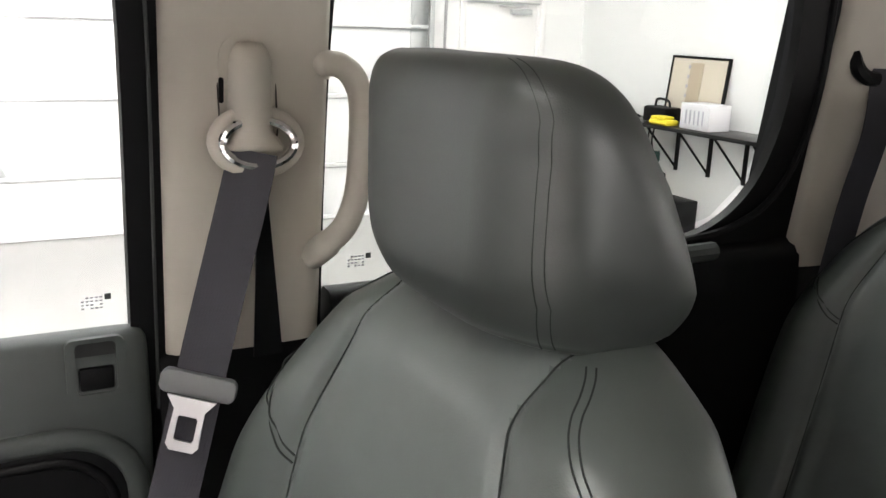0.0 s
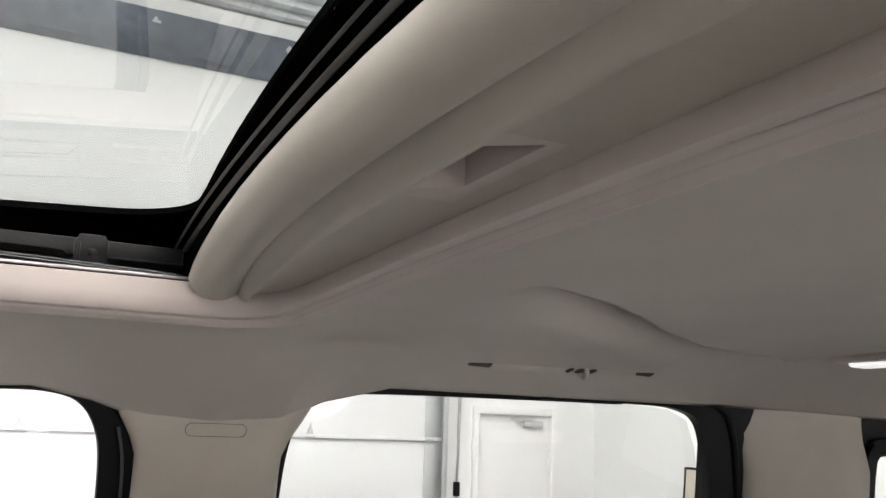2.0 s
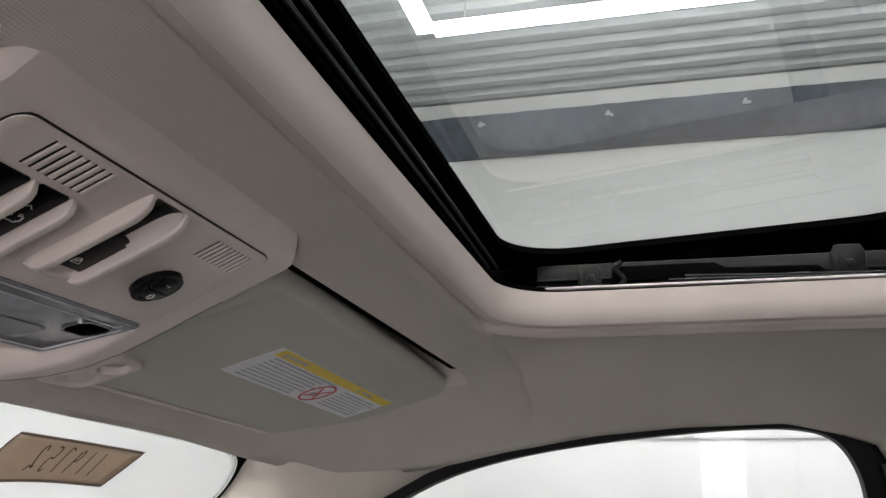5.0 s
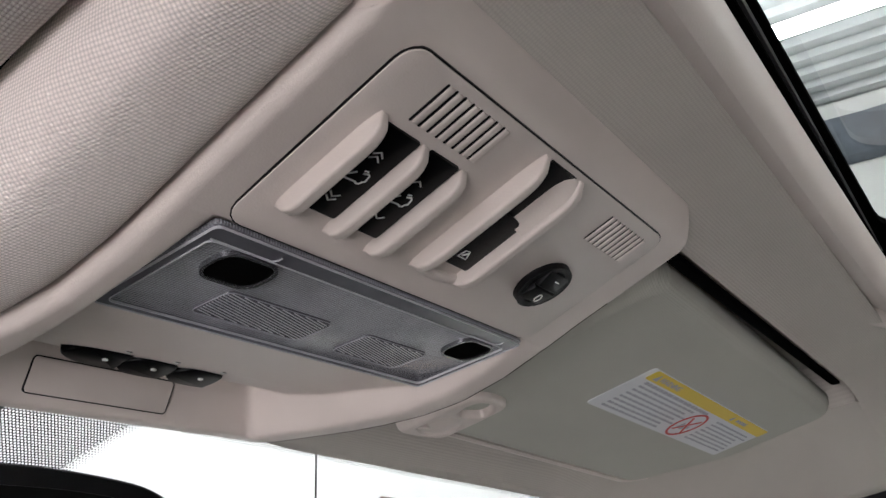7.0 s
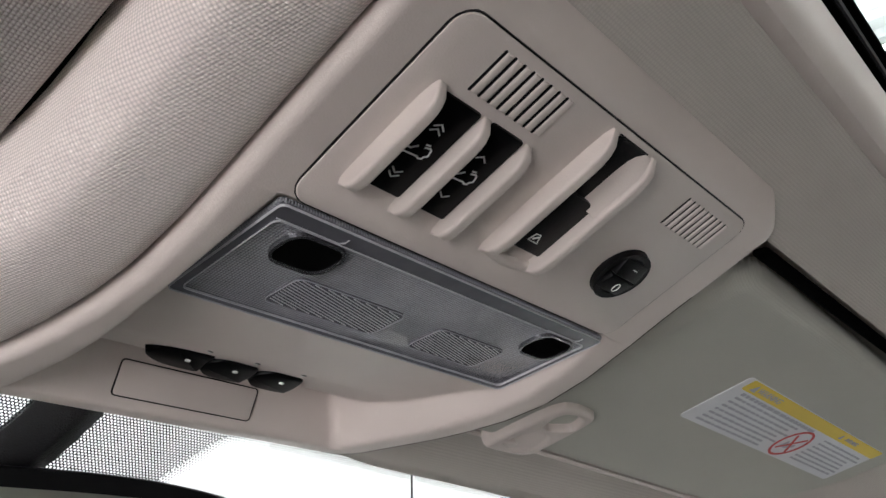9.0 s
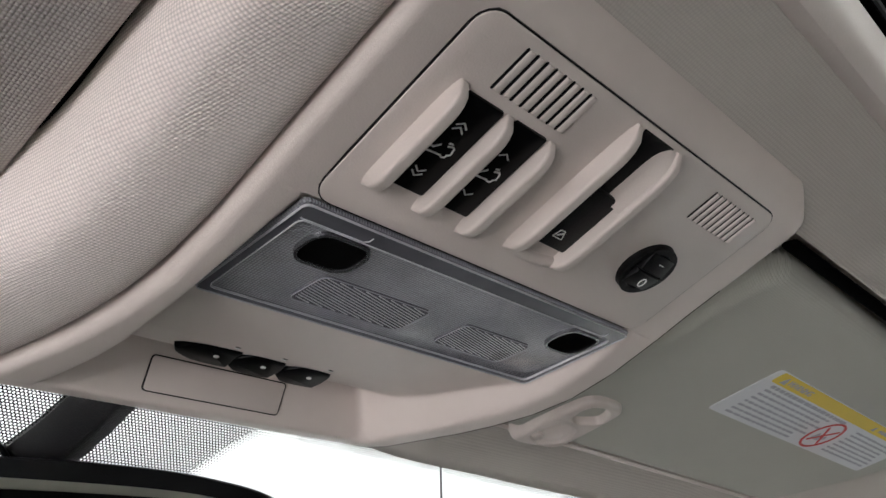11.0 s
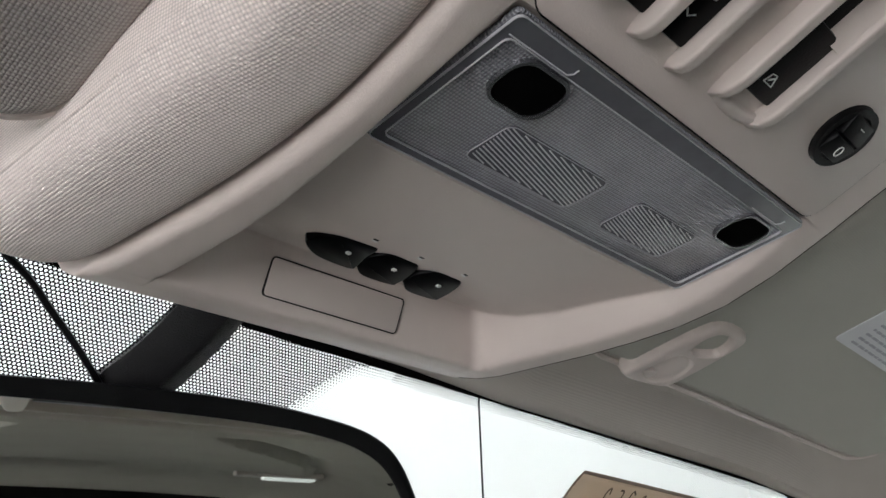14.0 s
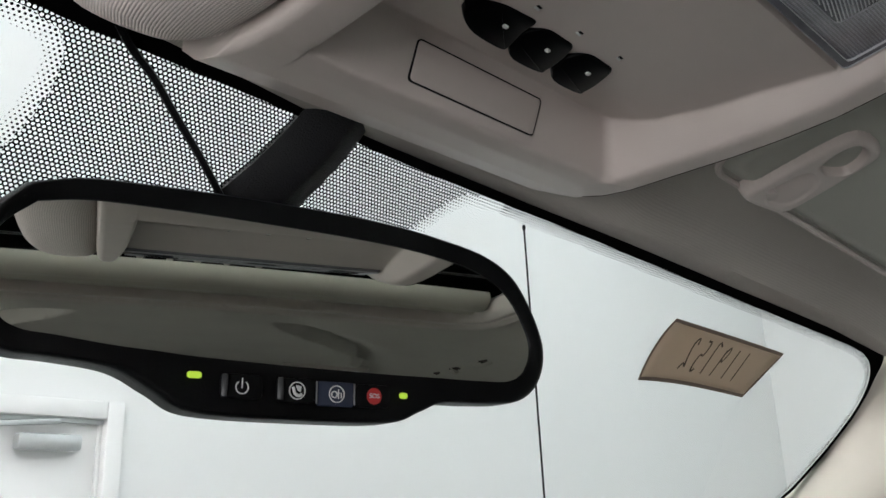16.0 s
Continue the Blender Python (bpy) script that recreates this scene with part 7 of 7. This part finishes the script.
# wall shelf and the things on and under it
sh = thing("wall_shelf", "dark wall shelf on black angle brackets", "shelf", (5.6, YB + 0.2, 0.73))
part("shelf_board", rbox((3.3, 0.46, 0.035), (5.35, YB + 0.23, 0.735), 0.004), DARKMETAL, sh)
for x in (6.02, 5.60, 5.18, 4.76):
    b = part("bracket", rbox((0.03, 0.03, 0.42), (x, YB + 0.015, 0.51), 0.003), BLACK, sh)
    part("brace", tube([(x, YB + 0.03, 0.34), (x, YB + 0.40, 0.71)], 0.012, 6, (1, 0, 0)), BLACK, b)
fr_ = thing("framed_board", "framed cream notice board leaning on the shelf", "notice board", (5.80, YB + 0.06, 0.76))
CREAM = mat("cream_board", (0.62, 0.56, 0.46), 0.7)
part("board", rbox((0.70, 0.02, 0.56), (5.82, YB + 0.05, 1.06), 0.0, pose(0, 0, 0, 6)), CREAM, fr_)
for x in (5.47, 6.17):
    part("frame_side", rbox((0.022, 0.03, 0.59), (x, YB + 0.052, 1.06), 0.003, pose(0, 0, 0, 6)), BLACK, fr_)
for z in (0.772, 1.345):
    part("frame_rail", rbox((0.70, 0.03, 0.022), (5.82, YB + 0.052 + (1.06 - z) * 0.10, z), 0.003), BLACK, fr_)
part("printed_bar", rbox((0.16, 0.004, 0.44), (5.84, YB + 0.064, 1.08), 0.0, pose(0, 0, 0, 6)), mat("tan_print", (0.45, 0.38, 0.28), 0.7), fr_)
for k in range(5):
    part("printed_bar", rbox((0.03, 0.004, 0.03), (5.93, YB + 0.082 - 0.011 * k * 0.8, 0.92 + 0.085 * k), 0.0), LABELGREY, fr_)
YEL = mat("yellow_plastic", (0.75, 0.62, 0.03), 0.5)
bx = thing("carton", "white printed carton on the shelf", "box", (5.50, YB + 0.25, 0.753))
part("carton_body", rbox((0.34, 0.25, 0.22), (5.46, YB + 0.26, 0.865), 0.004), LABELWHITE, bx)
for k in range(5):
    part("printed_bar", rbox((0.02, 0.002, 0.12), (5.36 + 0.05 * k, YB + 0.386, 0.86), 0.0), LABELGREY, bx)
bt = thing("tool_case", "dark tool case with yellow parts on the shelf", "tool case", (6.0, YB + 0.2, 0.753))
part("case_body", rbox((0.30, 0.20, 0.14), (6.05, YB + 0.22, 0.825), 0.02), BLACK, bt)
part("case_handle", tube(spline([(5.95, YB + 0.22, 0.89), (5.98, YB + 0.22, 0.95), (6.12, YB + 0.22, 0.96), (6.15, YB + 0.22, 0.89)]), 0.012, 6), DARKMETAL, bt)
cl_ = thing("folded_cloth", "bright yellow folded cloth on the shelf", "cloth", (5.85, YB + 0.35, 0.753))
part("cloth_fold", rbox((0.24, 0.16, 0.05), (5.86, YB + 0.36, 0.778), 0.022, None, 3), YEL, cl_)
part("cloth_fold", rbox((0.18, 0.13, 0.03), (5.88, YB + 0.36, 0.815), 0.014, None, 3), YEL, cl_)
hat = thing("cap", "dark cap lying on the shelf's end", "cap", (6.70, YB + 0.2, 0.753))
part("cap_crown", placed(loft([[(r * math.cos(a), 0.8 * r * math.sin(a), z) for a in np.linspace(0, 2 * math.pi, 19)[:-1]] for r, z in ((0.13, 0), (0.132, 0.04), (0.12, 0.08), (0.085, 0.115), (0.035, 0.13))]), pose(6.66, YB + 0.2, 0.753)), DIRTY, hat)
part("cap_peak", rbox((0.16, 0.16, 0.015), (6.50, YB + 0.22, 0.785), 0.007, pose(0, 0, 0, 0, -15, 0)), DIRTY, hat)
coat = thing("jacket", "black jacket hanging below the shelf", "jacket", (6.45, YB + 0.3, 0.2))
rings_ = []
for k in range(15):
    t = k / 14
    z = 0.74 - 0.56 * t
    w = interp([(0, 0.10), (0.12, 0.19), (0.3, 0.21), (1, 0.20)], t)
    rings_.append([(6.42 + w * math.cos(a) + 0.012 * math.sin(5 * a + 6 * t), YB + 0.40 + 0.07 * math.sin(a) * (1 + 0.25 * math.sin(4 * a + 3 * t)), z) for a in np.linspace(0, 2 * math.pi, 29)[:-1]])
part("jacket_body", loft(rings_), DIRTY, coat, sharp=70)
part("jacket_sleeve", sweep(spline([(6.60, YB + 0.42, 0.70), (6.68, YB + 0.43, 0.55), (6.73, YB + 0.45, 0.36), (6.74, YB + 0.46, 0.26)]), circle(0.055, 10), (0, 1, 0)), DIRTY, coat, sharp=70)
part("jacket_sleeve", sweep(spline([(6.24, YB + 0.42, 0.70), (6.20, YB + 0.43, 0.52), (6.19, YB + 0.45, 0.30)]), circle(0.05, 10), (0, 1, 0)), DIRTY, coat, sharp=70)
for k, (x, z0, z1) in enumerate(((6.10, 0.72, -0.05), (6.04, 0.72, -0.10), (5.95, 0.50, -0.25), (6.62, 0.22, -0.1))):
    c = thing("cable", "loose black cable hanging from the shelf", "cable", (x, YB + 0.2, z0), "hanging cables")
    part("cable_run", tube(spline([(x, YB + 0.30, z0), (x + 0.03, YB + 0.28, z0 - 0.2), (x - 0.04 - 0.05 * k, YB + 0.2, (z0 + z1) / 2 - 0.1), (x - 0.05 - 0.06 * k, YB + 0.12, z1)]), 0.008, 6, (1, 0, 0)), BLACK, c)
BLUE = mat("blue_plastic", (0.02, 0.12, 0.45), 0.4)
sp_ = thing("spray_gun", "blue and black spray tool hanging on a hose", "tool", (6.02, YB + 0.3, 0.2))
part("cup", placed(loft([[(r * math.cos(a), r * math.sin(a), z) for a in np.linspace(0, 2 * math.pi, 15)[:-1]] for r, z in ((0.05, 0), (0.07, 0.02), (0.07, 0.16), (0.04, 0.19))]), pose(6.05, YB + 0.35, 0.20)), BLUE, sp_)
part("gun_body", rbox((0.08, 0.08, 0.24), (5.86, YB + 0.34, 0.20), 0.02), BLACK, sp_)
part("gun_head", rbox((0.16, 0.08, 0.10), (6.00, YB + 0.34, 0.45), 0.02), mat("dark_green_tool", (0.02, 0.06, 0.05), 0.5), sp_)
cr = thing("black_case", "black rectangular speaker case on the floor", "case", (5.6, YB + 0.4, FZ))
part("case_body", rbox((0.46, 0.30, 0.44), (5.62, YB + 0.45, FZ + 0.22), 0.012), BLACK, cr)
part("case_front", rbox((0.12, 0.26, 0.46), (5.88, YB + 0.58, FZ + 0.23), 0.012), DARKMETAL, cr)
gb = thing("grey_bin", "low grey plastic bin on the floor", "bin", (5.3, YB + 0.75, FZ))
part("bin_body", rbox((0.50, 0.34, 0.20), (5.30, YB + 0.78, FZ + 0.10), 0.03), GALV, gb)
rnd = random.Random(21)
cols = [("orange_pack", (0.55, 0.28, 0.10)), ("blue_pack", (0.30, 0.40, 0.62)), ("teal_pack", (0.10, 0.50, 0.48)), ("lime_pack", (0.50, 0.72, 0.20)), ("yellow_pack", (0.80, 0.72, 0.05)), ("white_pack", (0.70, 0.72, 0.74))]
cm = [mat(n_, c_, 0.5, bump=0.3, bscale=30) for n_, c_ in cols]
for k, (x, y, w, h, c) in enumerate(((6.95, 0.34, 0.20, 0.16, 0), (6.75, 0.36, 0.26, 0.10, 0), (6.60, 0.45, 0.20, 0.10, 1), (6.45, 0.40, 0.16, 0.20, 1), (6.38, 0.62, 0.26, 0.10, 2), (6.20, 0.50, 0.14, 0.26, 3), (6.22, 0.26, 0.26, 0.34, 4), (6.05, 0.30, 0.22, 0.40, 4), (6.50, 0.24, 0.18, 0.24, 5), (6.10, 0.66, 0.10, 0.18, 0), (6.35, 0.30, 0.14, 0.30, 3))):
    b = thing("supply_bag", "crumpled colourful bag of workshop supplies on the floor", "bag", (x, YB + y, FZ), "supply bags")
    rings_ = []
    ph = rnd.random() * 6
    for q in range(9):
        t = q / 8
        rr = w / 2 * (0.75 + 0.3 * math.sin(math.pi * (0.15 + 0.7 * t))) * (1 if t < 0.95 else 0.55)
        rings_.append([(x + rr * math.cos(a) * (1 + 0.12 * math.sin(3 * a + ph + 3 * t)), YB + y + 0.75 * rr * math.sin(a) * (1 + 0.12 * math.cos(4 * a + ph)), FZ + h * t) for a in np.linspace(0, 2 * math.pi, 17)[:-1]])
    part("bag_body", loft(rings_), cm[c], b, sharp=70)


# ceiling lights: square loops of LED tubes
def led_loop(x0, x1, y0, y1, z, tube_mat=LEDMAT):
    t = thing("ceiling_light", "large rectangular loop of white LED tubes under the roof", "ceiling light", ((x0 + x1) / 2, (y0 + y1) / 2, z), "ceiling lights")
    w = 0.13
    for nm, sx, sy, cx, cy in (("led_tube", x1 - x0, w, (x0 + x1) / 2, y0), ("led_tube", x1 - x0, w, (x0 + x1) / 2, y1), ("led_tube", w, y1 - y0 - w, x0, (y0 + y1) / 2), ("led_tube", w, y1 - y0 - w, x1, (y0 + y1) / 2)):
        part(nm, rbox((sx, sy, 0.05), (cx, cy, z), 0.0), tube_mat, t)
    for x in (x0, x1):
        for y in (y0 + 0.3, y1 - 0.3):
            part("hanger", tube([(x, y, z), (x, y, CZ + 0.02)], 0.006, 6, (1, 0, 0)), STEEL, t)


led_loop(3.2, 5.29, -3.4, 1.80, 5.0)
# unseen loop added to brighten the driver's side
led_loop(-3.0, -1.2, -2.4, 2.72, 5.0, LED_ADDED)
